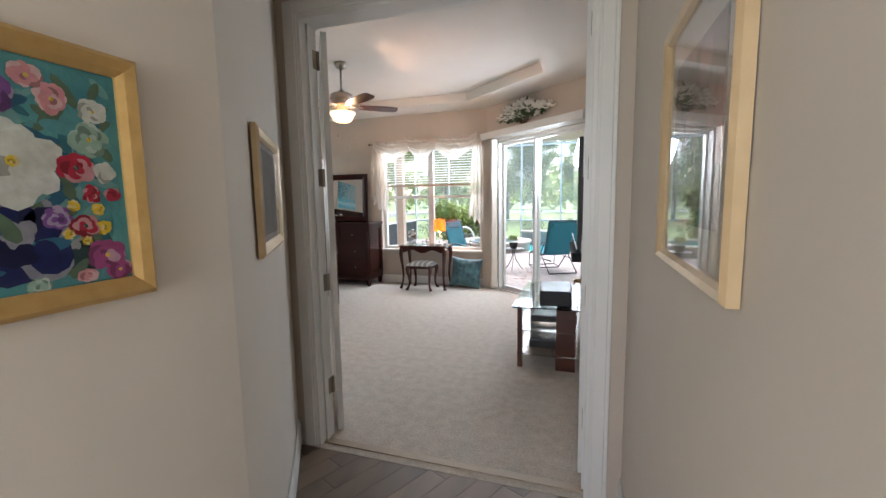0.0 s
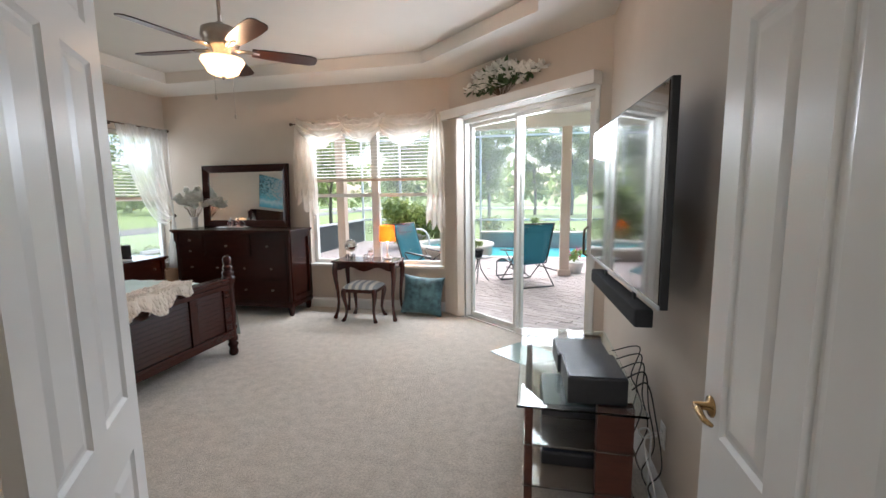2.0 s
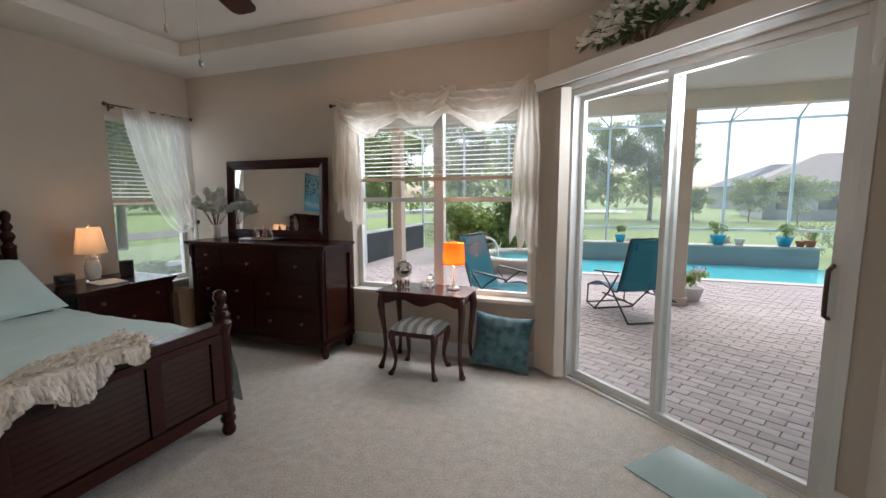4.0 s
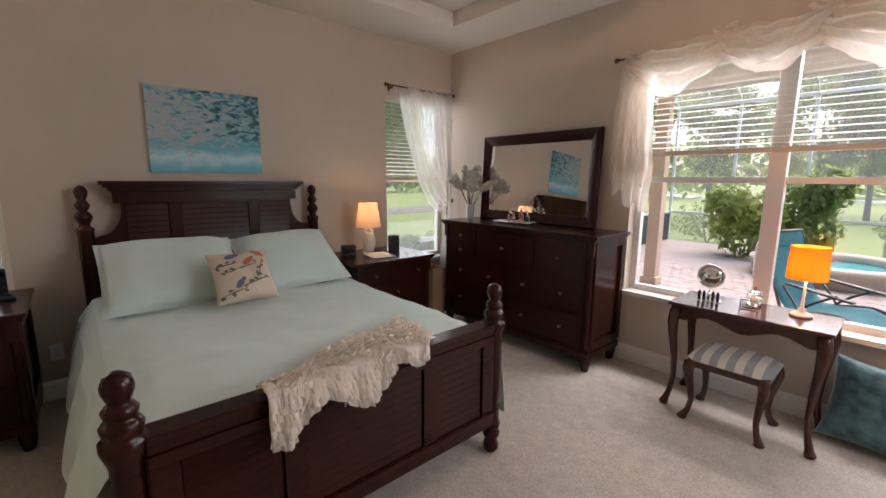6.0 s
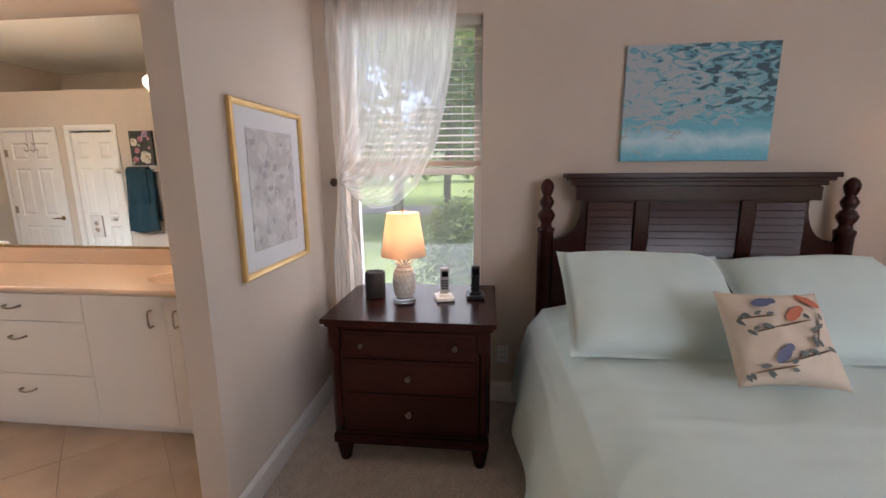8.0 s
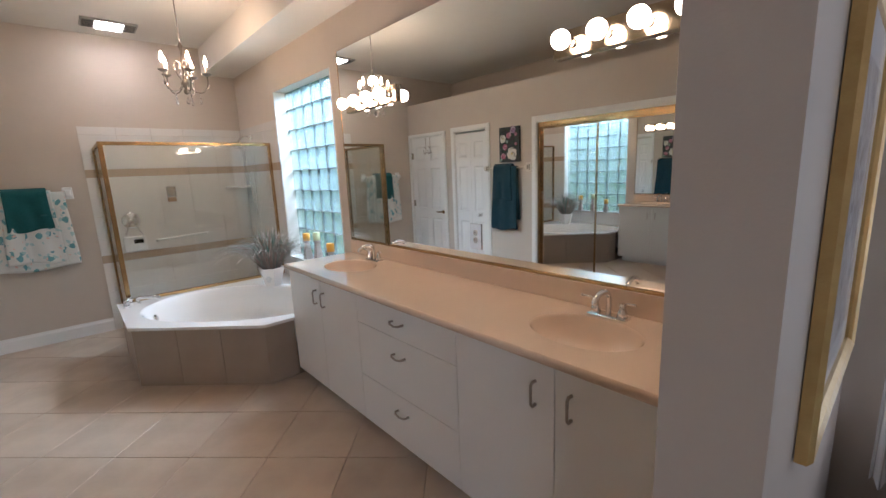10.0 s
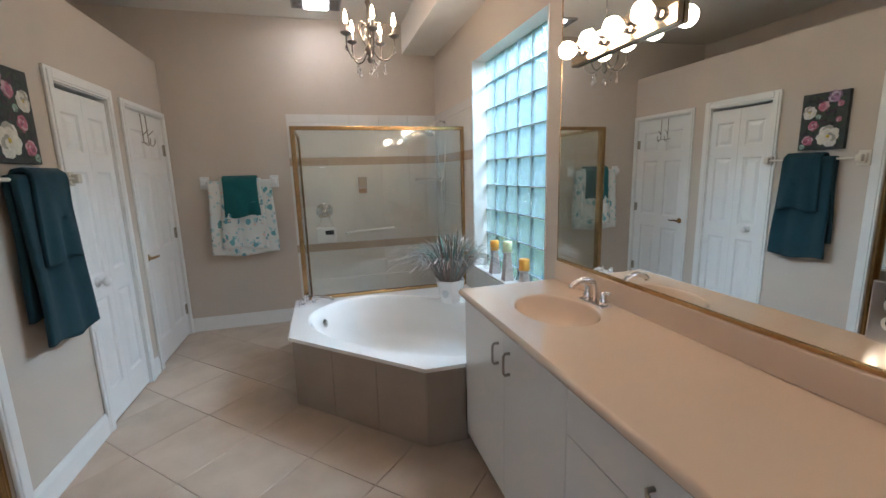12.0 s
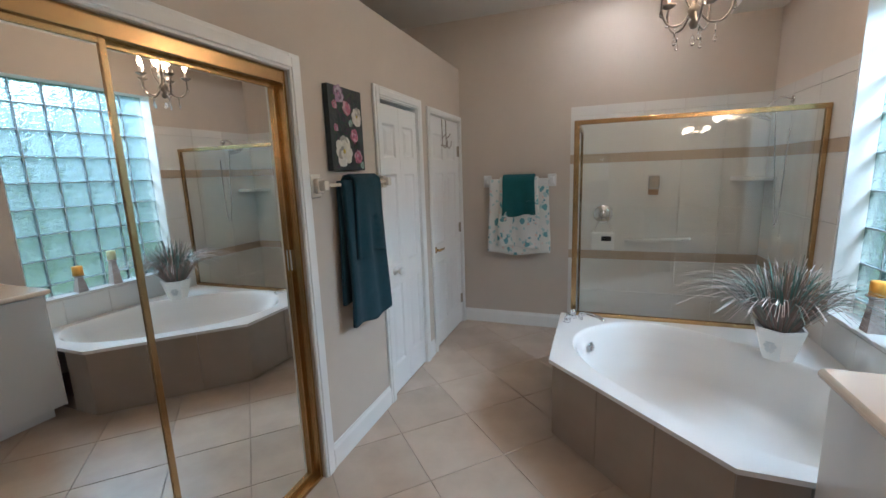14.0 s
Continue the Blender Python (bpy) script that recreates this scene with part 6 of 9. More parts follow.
BLADE = mat("dark walnut blade", (0.055, 0.022, 0.016), 0.3, dark=(0.03, 0.013, 0.010), scale=12, stretch=(0.5, 4, 1), coat=0.2)
for k in range(5):
    a = 40 + 72 * k
    bm = bmesh.new()
    pts = [(0.20, 0.050), (0.30, 0.062), (0.50, 0.070), (0.62, 0.066), (0.655, 0.050), (0.665, 0.030)]
    out = pts + [(x, -y) for x, y in reversed(pts)]
    for z in (0.004, -0.004):
        bm.faces.new([bm.verts.new((x, y, z)) for x, y in (out if z > 0 else out[::-1])])
    bm.verts.ensure_lookup_table()
    n = len(out)
    for i in range(n):
        bm.faces.new((bm.verts[i], bm.verts[(i + 1) % n], bm.verts[2 * n - 1 - (i + 1) % n], bm.verts[2 * n - 1 - i]))
    put("blade", mesh_of("blade", bm, BLADE), fan, pose(0, 0, 2.565, 0, 0, a) @ pose(0, 0, 0, -12))
    bm = bmesh.new()
    tube_into(bm, [(0.09, 0, -0.02), (0.13, 0.012, -0.014), (0.18, 0.02, -0.008), (0.25, 0.0, -0.006)], [0.009, 0.008, 0.008, 0.010], 8)
    tube_into(bm, [(0.09, 0, -0.02), (0.13, -0.012, -0.014), (0.18, -0.02, -0.008), (0.25, 0.0, -0.006)], [0.009, 0.008, 0.008, 0.010], 8)
    put("blade_arm", mesh_of("blade_arm", bm, NICKEL, True), fan, pose(0, 0, 2.59, 0, 0, a) @ pose(0, 0, 0, 0, 5))
tube("pull_chain", [[(0.05, 0.03, 2.53), (0.052, 0.03, 2.12)], [(-0.05, -0.03, 2.53), (-0.052, -0.03, 2.25)]], 0.0015, NICKEL, fan, None, 5)
for x, y, z in ((0.052, 0.03, 2.12), (-0.052, -0.03, 2.25)):
    lathe("pull", [(0, 0), (0.008, -0.01), (0.009, -0.03), (0, -0.04)], NICKEL, fan, pose(x, y, z), 10)
tube("bulb_stem", [[(0, 0, 2.53), (0, 0, 2.44)]], 0.012, NICKEL, fan, None, 10)
bulb("fan_bulb", (FX + 0.05, FY, 2.478), 42, (1.0, 0.56, 0.33), 0.035)

# ---- hall painting ----
PBASE = mat("teal painted canvas", (0.05, 0.20, 0.23), 0.45, dark=(0.10, 0.30, 0.30), scale=12, amount=0.8, bump=0.4, bump_scale=60)
hp = framed("framed_painting", pose(-0.286, 0.505, 1.285, 0, 0, 90), 0.615, 0.447, GOLDWOOD, 0.038, PBASE, 0.0, PBASE, "gold framed painting of mixed flowers in a blue vase", False, 0.03)
hp["category"] = "painting"


TINTS = {}


def paint(col, rough=0.4):
    """Oil paint in three tones: the colour itself, a deeper and a paler one."""
    deep, pale = tuple(c * 0.55 for c in col), tuple(c + (0.75 - c) * 0.35 for c in col)
    trio = [mat("oil paint", c, rough, dark=tuple(k * 0.7 for k in c), scale=45, amount=0.8, bump=0.12, bump_scale=70) for c in (col, deep, pale)]
    TINTS[trio[0].name] = trio
    return trio[0]


def stroke_into(bm, x, y, z, a, b, turn, index, n=9):
    """One flat dab of thick paint, an ellipse with a tapered end."""
    c, q = math.cos(turn), math.sin(turn)
    vs = []
    for k in range(n):
        t = 2 * math.pi * k / n
        u, v = a * math.cos(t), b * math.sin(t) * (1 - 0.1 * math.cos(t))
        vs.append(bm.verts.new((x + c * u - q * v, y, z + q * u + c * v)))
    bm.faces.new(vs).material_index = index


def dab(parent, x, z, r, material, petals=7, y=-0.0095, squash=1.0, seed=0, name="painted_flower"):
    """A flower of overlapping brush strokes, or with few petals a plain patch, lying on a canvas."""
    rr = random.Random(seed)
    bm = bmesh.new()
    trio = TINTS[material.name]
    layer = 0
    for ring, many in ((1.0, petals + 2), (0.74, petals), (0.46, 4)):
        for k in range(many):
            a = 2 * math.pi * (k + 0.5 * (ring < 1)) / many + rr.uniform(-0.25, 0.25)
            d = 0.50 * r * ring * rr.uniform(0.85, 1.1)
            layer += 1
            stroke_into(bm, x + d * math.cos(a), y - 0.00004 * layer, z + d * math.sin(a) * squash, 0.50 * r * ring * rr.uniform(0.8, 1.1), 0.46 * r * ring * rr.uniform(0.8, 1.15), math.atan2(math.sin(a) * squash, math.cos(a)), rr.choice((0, 0, 0, 1, 2)) if ring < 1 else rr.choice((0, 0, 1, 2)))
    me = bpy.data.meshes.new(name)
    bm.to_mesh(me), bm.free()
    for t in trio:
        me.materials.append(t)
    return put(name, me, parent)


def ground_strokes(parent, x0, x1, z0, z1, y, count, size, colours, seed):
    """Loose strokes that cover a painting's ground."""
    rr = random.Random(seed)
    bm = bmesh.new()
    for k in range(count):
        a = size * rr.uniform(0.6, 1.4)
        stroke_into(bm, rr.uniform(x0 + a, x1 - a), y - 0.000003 * k, rr.uniform(z0 + a, z1 - a), a, a * rr.uniform(0.25, 0.45), rr.uniform(0, math.pi), rr.randrange(len(colours)))
    me = bpy.data.meshes.new("brush_strokes")
    bm.to_mesh(me), bm.free()
    for c in colours:
        me.materials.append(c)
    return tagged(put("brush_strokes", me, parent), kind="stuff")


VASEBLUE, VIOLET, PINKP, WHITEP, REDP, YELLOWP, GREENP, MAGENTA = (paint(c) for c in ((0.008, 0.014, 0.09), (0.20, 0.08, 0.30), (0.62, 0.28, 0.30), (0.62, 0.64, 0.58), (0.42, 0.02, 0.05), (0.72, 0.52, 0.03), (0.30, 0.45, 0.36), (0.34, 0.07, 0.22)))
DARKP = paint((0.02, 0.05, 0.05))
ground_strokes(hp, 0.042, 0.573, 0.042, 0.405, -0.0091, 260, 0.022, [paint(c) for c in ((0.04, 0.17, 0.21), (0.09, 0.28, 0.30), (0.03, 0.12, 0.20), (0.16, 0.34, 0.33), (0.10, 0.16, 0.10))], 31)
# x runs from the near end; the visible half is the far end
dab(hp, 0.43, 0.115, 0.085, VASEBLUE, 3, -0.0094, 0.95, 1), dab(hp, 0.41, 0.15, 0.07, VASEBLUE, 4, -0.0092, 0.9, 2), dab(hp, 0.49, 0.10, 0.045, DARKP, 5, -0.0091, 1.0, 21)
for x, z, r, mm, pt, sq in ((0.415, 0.245, 0.070, WHITEP, 9, 1.0), (0.385, 0.345, 0.045, VIOLET, 8, 0.8), (0.475, 0.350, 0.026, PINKP, 7, 1.1), (0.445, 0.380, 0.026, PINKP, 6, 0.7), (0.535, 0.340, 0.025, WHITEP, 7, 0.9), (0.525, 0.290, 0.034, GREENP, 7, 1.0),
                            (0.500, 0.240, 0.032, REDP, 5, 0.8), (0.545, 0.235, 0.020, WHITEP, 7, 1.1), (0.520, 0.195, 0.016, REDP, 5, 1.2), (0.555, 0.195, 0.017, REDP, 4, 0.7), (0.505, 0.140, 0.028, REDP, 5, 0.6), (0.490, 0.175, 0.011, YELLOWP, 6, 1.0), (0.528, 0.168, 0.012, YELLOWP, 6, 1.0),
                            (0.505, 0.115, 0.010, YELLOWP, 6, 1.0), (0.480, 0.128, 0.011, YELLOWP, 6, 0.9), (0.535, 0.135, 0.014, YELLOWP, 6, 1.0), (0.465, 0.155, 0.024, VIOLET, 6, 0.8), (0.535, 0.085, 0.034, MAGENTA, 7, 0.8), (0.555, 0.055, 0.026, MAGENTA, 6, 0.7), (0.35, 0.19, 0.04, MAGENTA, 7, 1.0),
                            (0.30, 0.30, 0.05, WHITEP, 8, 1.0), (0.22, 0.25, 0.055, PINKP, 8, 1.0), (0.14, 0.30, 0.045, VIOLET, 8, 1.0), (0.12, 0.17, 0.04, REDP, 6, 1.0), (0.22, 0.12, 0.04, MAGENTA, 7, 1.0), (0.36, 0.055, 0.02, REDP, 5, 0.6), (0.43, 0.047, 0.02, GREENP, 5, 0.5), (0.50, 0.052, 0.018, PINKP, 5, 0.5)):
    dab(hp, x, z, r, mm, pt, -0.0098, sq, int(x * 1000))
    if r > 0.022 and mm is not VIOLET:
        dab(hp, x, z, r * 0.14, YELLOWP if mm is not REDP else DARKP, 5, -0.0110, 1.0, int(z * 1000))


# ---- bathroom ----
CULTURED = mat("peach cultured marble", (0.76, 0.60, 0.46), 0.10, dark=(0.73, 0.57, 0.43), scale=5, coat=0.5)
LAMINATE = mat("white laminate", (0.78, 0.76, 0.72), 0.35, dark=(0.75, 0.73, 0.69), scale=5)
VX, VZ, VY0, VY1 = -4.45, 0.90, -0.39, BNY - 0.003
van = thing("vanity_cabinet", Matrix.Identity(4), "long white vanity cabinet with cream marble top and two basins", "cabinet")
boxes("body", [(BWX + 0.002, VY0 + 0.02, 0.085, VX - 0.035, VY1, 0.70), (BWX + 0.002, VY0 + 0.06, 0.0, VX - 0.09, VY1, 0.085)], LAMINATE, van, 0.002)
boxes("end_panel", [(BWX + 0.002, VY0 + 0.012, 0.08, VX - 0.018, VY0 + 0.02, 0.862)], LAMINATE, van, 0.001)
boxes("face_frame", [(VX - 0.036, VY0 + 0.022, 0.70, VX - 0.034, VY1, 0.862)], LAMINATE, van)


def pull(parent, y, z, upright, x=VX - 0.016):
    """A bow pull on a front that faces +x."""
    h = 0.045
    pts = [(x, 0, -h), (x + 0.020, 0, -h * 1.02), (x + 0.027, 0, -h * 0.8), (x + 0.028, 0, 0), (x + 0.027, 0, h * 0.8), (x + 0.020, 0, h * 1.02), (x, 0, h)]
    pts = [(a, y, z + c) if upright else (a, y + c, z - 0.012 * math.cos(c / h * 1.5)) for a, b, c in pts]
    bm = bmesh.new()
    tube_into(bm, pts, [0.007, 0.006, 0.0055, 0.005, 0.0055, 0.006, 0.007], 8)
    return put("handle", mesh_of("handle", bm, NICKEL, True), parent)


for a, b, hy in ((VY0 + 0.022, 0.113, 0.06), (0.117, 0.583, 0.172), (1.412, 1.898, 1.82), (1.902, 2.39, 1.965)):
    d = boxes("door", [(VX - 0.034, a, 0.085, VX - 0.016, b, 0.855)], LAMINATE, van, 0.002)
    pull(d, hy, 0.735, True)
for z0, z1, zh in ((0.697, 0.855, 0.785), (0.376, 0.693, 0.605), (0.085, 0.372, 0.283)):
    d = boxes("drawer", [(VX - 0.034, 0.587, z0, VX - 0.016, 1.408, z1)], LAMINATE, van, 0.002)
    pull(d, 0.985, zh, False)

# countertop with two sunk oval basins
bm = bmesh.new()
BAS = ((-4.735, 0.06), (-4.735, 1.85))
RX, RY = 0.165, 0.225
n = 40
x0, x1 = BWX + 0.002, VX
for (cx, cy), (ya, yb) in zip(BAS, ((VY0, 0.955), (0.955, VY1))):
    ring, sq = [], []
    for k in range(n):
        a = 2 * math.pi * k / n
        ring.append(bm.verts.new((cx + RX * math.cos(a), cy + RY * math.sin(a), VZ)))
        dx, dy = math.cos(a) / RX, math.sin(a) / RY
        c, s = math.cos(a) * RX, math.sin(a) * RY
        t = min(((x1 - cx) / c) if c > 1e-6 else 9e9, ((x0 - cx) / c) if c < -1e-6 else 9e9, ((yb - cy) / s) if s > 1e-6 else 9e9, ((ya - cy) / s) if s < -1e-6 else 9e9)
        sq.append(bm.verts.new((cx + c * t, cy + s * t, VZ)))
    for k in range(n):
        bm.faces.new((ring[k], ring[(k + 1) % n], sq[(k + 1) % n], sq[k]))
    for x, y in ((x0, ya), (x1, ya), (x1, yb), (x0, yb)):
        best = sorted(sq, key=lambda v: (v.co.x - x) ** 2 + (v.co.y - y) ** 2)[0]
        cand = [k for k in range(n) if (sq[k].co.x - x) * (sq[(k + 1) % n].co.x - x) >= -1 and ((abs(sq[k].co.x - x) < 1e-5 and abs(sq[(k + 1) % n].co.y - y) < 1e-5) or (abs(sq[k].co.y - y) < 1e-5 and abs(sq[(k + 1) % n].co.x - x) < 1e-5))]
        if cand:
            k = cand[0]
            bm.faces.new((sq[k], sq[(k + 1) % n], bm.verts.new((x, y, VZ))))
    prev = ring
    for q, deep in ((0.97, 0.012), (0.90, 0.045), (0.76, 0.085), (0.52, 0.115), (0.25, 0.128), (0.08, 0.130)):
        cur = [bm.verts.new((cx + RX * q * math.cos(2 * math.pi * k / n), cy + RY * q * math.sin(2 * math.pi * k / n), VZ - deep)) for k in range(n)]
        for k in range(n):
            f = bm.faces.new((prev[k], prev[(k + 1) % n], cur[(k + 1) % n], cur[k]))
            f.smooth = True
        prev = cur
    bm.faces.new(prev)
bmesh.ops.remove_doubles(bm, verts=bm.verts, dist=1e-4)
me = bpy.data.meshes.new("countertop")
bmesh.ops.recalc_face_normals(bm, faces=bm.faces)
bm.to_mesh(me), bm.free()
me.materials.append(CULTURED)
put("countertop", me, van)
bm = bmesh.new()
tube_into(bm, [(VX - 0.004, VY0, VZ - 0.018), (VX - 0.004, VY1, VZ - 0.018)], 0.0185, 12)
tube_into(bm, [(VX - 0.004, VY0 + 0.003, VZ - 0.018), (BWX + 0.01, VY0 + 0.003, VZ - 0.018)], 0.0183, 12)
put("counter_edge", mesh_of("counter_edge", bm, CULTURED, True), van)
boxes("counter_underside", [(BWX + 0.002, VY0 + 0.004, VZ - 0.036, BAS[0][0] - RX - 0.02, VY1, VZ - 0.03), (VX - 0.05, VY0 + 0.004, VZ - 0.036, VX - 0.004, VY1, VZ - 0.03)], CULTURED, van)
boxes("backsplash", [(BWX + 0.002, VY0, VZ + 0.0005, BWX + 0.022, VY1, 1.005)], CULTURED, van, 0.004)
for cx, cy in BAS:
    lathe("drain", [(0, 0), (0.022, 0), (0.020, 0.004), (0, 0.003)], CHROME, van, pose(cx, cy, VZ - 0.1295), 16)


def basin_tap(m):
    f = thing("basin_faucet", m, "chrome two-handled basin faucet on the vanity top", "faucet", "basin faucets")
    boxes("plate", [(-0.028, -0.085, 0, 0.028, 0.085, 0.012)], CHROME, f, 0.006)
    tube("spout", [curl([(0, 0, 0.008), (0.0, 0, 0.06), (0.012, 0, 0.10), (0.06, 0, 0.118), (0.115, 0, 0.100), (0.122, 0, 0.082)])], 0.012, CHROME, f, None, 12)
    for s in (-1, 1):
        lathe("handle_base", [(0, 0.01), (0.022, 0.01), (0.020, 0.03), (0.012, 0.05), (0.015, 0.065), (0, 0.07)], CHROME, f, pose(0, s * 0.058, 0), 16)
        tube("handle", [[(0, s * 0.058, 0.066), (0.01, s * 0.085, 0.074), (0.014, s * 0.118, 0.076)]], 0.006, CHROME, f)
    return f


bt = basin_tap(pose(-4.935, 0.06, VZ))
copy_thing(bt, pose(-4.935, 1.85, VZ))

bmr = thing("wall_mirror", Matrix.Identity(4), "wide frameless bathroom mirror with a brass channel", "mirror")
boxes("glass", [(BWX + 0.002, -0.385, 1.02, BWX + 0.008, BNY - 0.004, 2.44)], MIRROR, bmr)
boxes("channel", [(BWX + 0.002, -0.385, 1.006, BWX + 0.014, BNY - 0.004, 1.022)], BRASS, bmr, 0.002)
boxes("side_channel", [(BWX + 0.002, -0.392, 1.006, BWX + 0.010, -0.3852, 2.44)], BRASS, bmr, 0.001)


mo = thing("outlet_plate", pose(BWX + 0.0085, 1.025, 1.155, 0, 0, 90), "mirrored outlet plate set in the vanity mirror", "outlet")
boxes("cover", [(-0.043, -0.005, -0.072, 0.043, -0.0002, 0.072)], CHROME, mo, 0.002)
for oz in (-0.021, 0.021):
    lathe("socket", [(0, 0), (0.017, 0), (0.017, 0.003), (0.015, 0.004), (0, 0.004)], WHITEPLASTIC, mo, Matrix.Translation((0, -0.0045, oz)) @ pose(0, 0, 0, 90), 18)
    boxes("slot", [(-0.008, -0.0092, oz - 0.004, -0.005, -0.0083, oz + 0.006), (0.005, -0.0092, oz - 0.004, 0.008, -0.0083, oz + 0.006)], BLACK, mo)


GLOBE = mat("lit globe bulb", (1, 0.95, 0.85), 0.3, emit=(1.0, 0.74, 0.46), strength=20)

AGEDCHROME = mat("brassy chrome", (0.50, 0.42, 0.30), 0.14, 1.0)


def light_bar(y0, count, label):
    b = thing("light_bar", Matrix.Translation((BWX + 0.009, y0, 2.03)), label, "light fixture", "vanity light bars")
    boxes("backplate", [(0, -0.085, -0.055, 0.022, (count - 1) * 0.157 + 0.085, 0.055)], AGEDCHROME, b, 0.006)
    bm = bmesh.new()
    lathe_into(bm, [(0, -0.042), (0.012, -0.042), (0.026, -0.030), (0.037, -0.011), (0.0385, 0.005), (0.032, 0.023), (0.016, 0.035), (0, 0.0385)], 20)
    g = mesh_of("globe", bm, GLOBE, True)
    for k in range(count):
        lathe("socket", [(0, 0), (0.020, 0), (0.020, 0.03), (0.015, 0.036), (0, 0.037)], CHROME, b, Matrix.Translation((0.022, k * 0.157, 0)) @ pose(0, 0, 0, 0, 90), 14)
        put("globe", g, b, Matrix.Translation((0.095, k * 0.157, 0)) @ pose(0, 0, 0, 0, 90))
    return b


light_bar(-0.185, 4, "brassy chrome light bar with four lit globe bulbs")
light_bar(1.62, 4, "brassy chrome light bar with four lit globe bulbs")

# glass block window
BLOCKGLASS = bpy.data.materials.new("wavy glass block")
BLOCKGLASS.use_nodes = True
bn, bl_ = BLOCKGLASS.node_tree.nodes, BLOCKGLASS.node_tree.links
bn.remove(bn["Principled BSDF"])
b_tr, b_gl, b_rf, b_m1, b_m2 = bn.new("ShaderNodeBsdfTranslucent"), bn.new("ShaderNodeBsdfGlossy"), bn.new("ShaderNodeBsdfRefraction"), bn.new("ShaderNodeMixShader"), bn.new("ShaderNodeMixShader")
b_wv, b_bp, b_co = bn.new("ShaderNodeTexNoise"), bn.new("ShaderNodeBump"), bn.new("ShaderNodeTexCoord")
b_wv.inputs["Scale"].default_value, b_wv.inputs["Distortion"].default_value = 19, 2.6
b_bp.inputs["Strength"].default_value, b_bp.inputs["Distance"].default_value = 1.0, 0.03
b_rf.inputs["Color"].default_value = (0.84, 0.96, 0.95, 1)
b_tr.inputs["Color"].default_value = (0.66, 0.80, 0.80, 1)
b_rf.inputs["Roughness"].default_value, b_rf.inputs["IOR"].default_value = 0.04, 1.20
b_gl.inputs["Roughness"].default_value = 0.08
b_m1.inputs[0].default_value, b_m2.inputs[0].default_value = 0.74, 0.06
bl_.new(b_co.outputs["Object"], b_wv.inputs["Vector"]), bl_.new(b_wv.outputs["Fac"], b_bp.inputs["Height"])
for b_s in (b_tr, b_gl, b_rf):
    bl_.new(b_bp.outputs[0], b_s.inputs["Normal"])
b_cu = bn.new("ShaderNodeMapRange")
b_cu.inputs["From Min"].default_value, b_cu.inputs["From Max"].default_value = 0.40, 0.60
b_cu.inputs["To Min"].default_value, b_cu.inputs["To Max"].default_value = 0.96, 0.72
bl_.new(b_wv.outputs["Fac"], b_cu.inputs["Value"]), bl_.new(b_cu.outputs[0], b_m1.inputs[0])
bl_.new(b_tr.outputs[0], b_m1.inputs[1]), bl_.new(b_rf.outputs[0], b_m1.inputs[2])
bl_.new(b_m1.outputs[0], b_m2.inputs[1]), bl_.new(b_gl.outputs[0], b_m2.inputs[2])
bl_.new(b_m2.outputs[0], bn["Material Output"].inputs["Surface"])
MORTAR = mat("grey mortar", (0.42, 0.47, 0.47), 0.8, dark=(0.36, 0.41, 0.41), scale=20)
gw = structure(thing("window_4", Matrix.Identity(4), "window of wavy glass blocks over the tub", ""), "window of wavy glass blocks over the tub")
ys = 6
bw = (BLOCK[1] - BLOCK[0]) / ys
joints = [BLOCK[2]] + [0.789 + 0.2 * k for k in range(8)] + [BLOCK[3]]
for za, zb in zip(joints, joints[1:]):
    bh = zb - za
    bm = bmesh.new()
    add_box(bm, -0.02, -bw / 2 + 0.004, -bh / 2 + 0.004, 0.02, bw / 2 - 0.004, bh / 2 - 0.004)
    bmesh.ops.bevel(bm, geom=bm.edges[:], offset=0.004, segments=1, affect="EDGES")
    blockme = mesh_of("glass_block", bm, BLOCKGLASS)
    for i in range(ys):
        o = put("glass_block", blockme, gw, pose(BWX - 0.13, BLOCK[0] + (i + 0.5) * bw, (za + zb) / 2))
        o.visible_shadow = False
boxes("mortar", [(BWX - 0.1525, BLOCK[0] + i * bw - 0.0038, BLOCK[2], BWX - 0.1085, BLOCK[0] + i * bw + 0.0038, BLOCK[3]) for i in range(1, ys)] + [(BWX - 0.152, BLOCK[0], q - 0.0038, BWX - 0.109, BLOCK[1], q + 0.0038) for q in joints[1:-1]], MORTAR, gw)
WHITETILE = mat("white glazed tile", (0.72, 0.70, 0.66), 0.15, dark=(0.69, 0.67, 0.63), scale=6, coat=0.3)
BEIGETILE = mat("beige glazed tile", (0.48, 0.38, 0.28), 0.2, dark=(0.44, 0.345, 0.25), scale=6)
structure(boxes("trim_block_reveal", [(BWX - 0.11, BLOCK[0] - 0.001, BLOCK[2], BWX + 0.006, BLOCK[0] + 0.008, BLOCK[3]), (BWX - 0.11, BLOCK[1] - 0.008, BLOCK[2], BWX + 0.006, BLOCK[1] + 0.001, BLOCK[3]), (BWX - 0.11, BLOCK[0] + 0.008, BLOCK[2] - 0.012, BWX + 0.012, BLOCK[1] - 0.008, BLOCK[2] + 0.008)], WHITETILE, bevel=0.002), "white tiled reveal and sill of the glass block window")

# tiled shower walls: large glazed panels with two beige bands
sw_tile = structure(thing("trim_shower_tile", Matrix.Identity(4), "white wall tile with two beige bands round the shower", ""), "white wall tile with two beige bands round the shower")
GY = -1.95
rows = [(0.0, 0.42), (0.42, 0.72), (0.72, 0.80), (0.80, 1.20), (1.20, 1.60), (1.60, 1.68), (1.68, 2.02), (2.02, 2.10)]


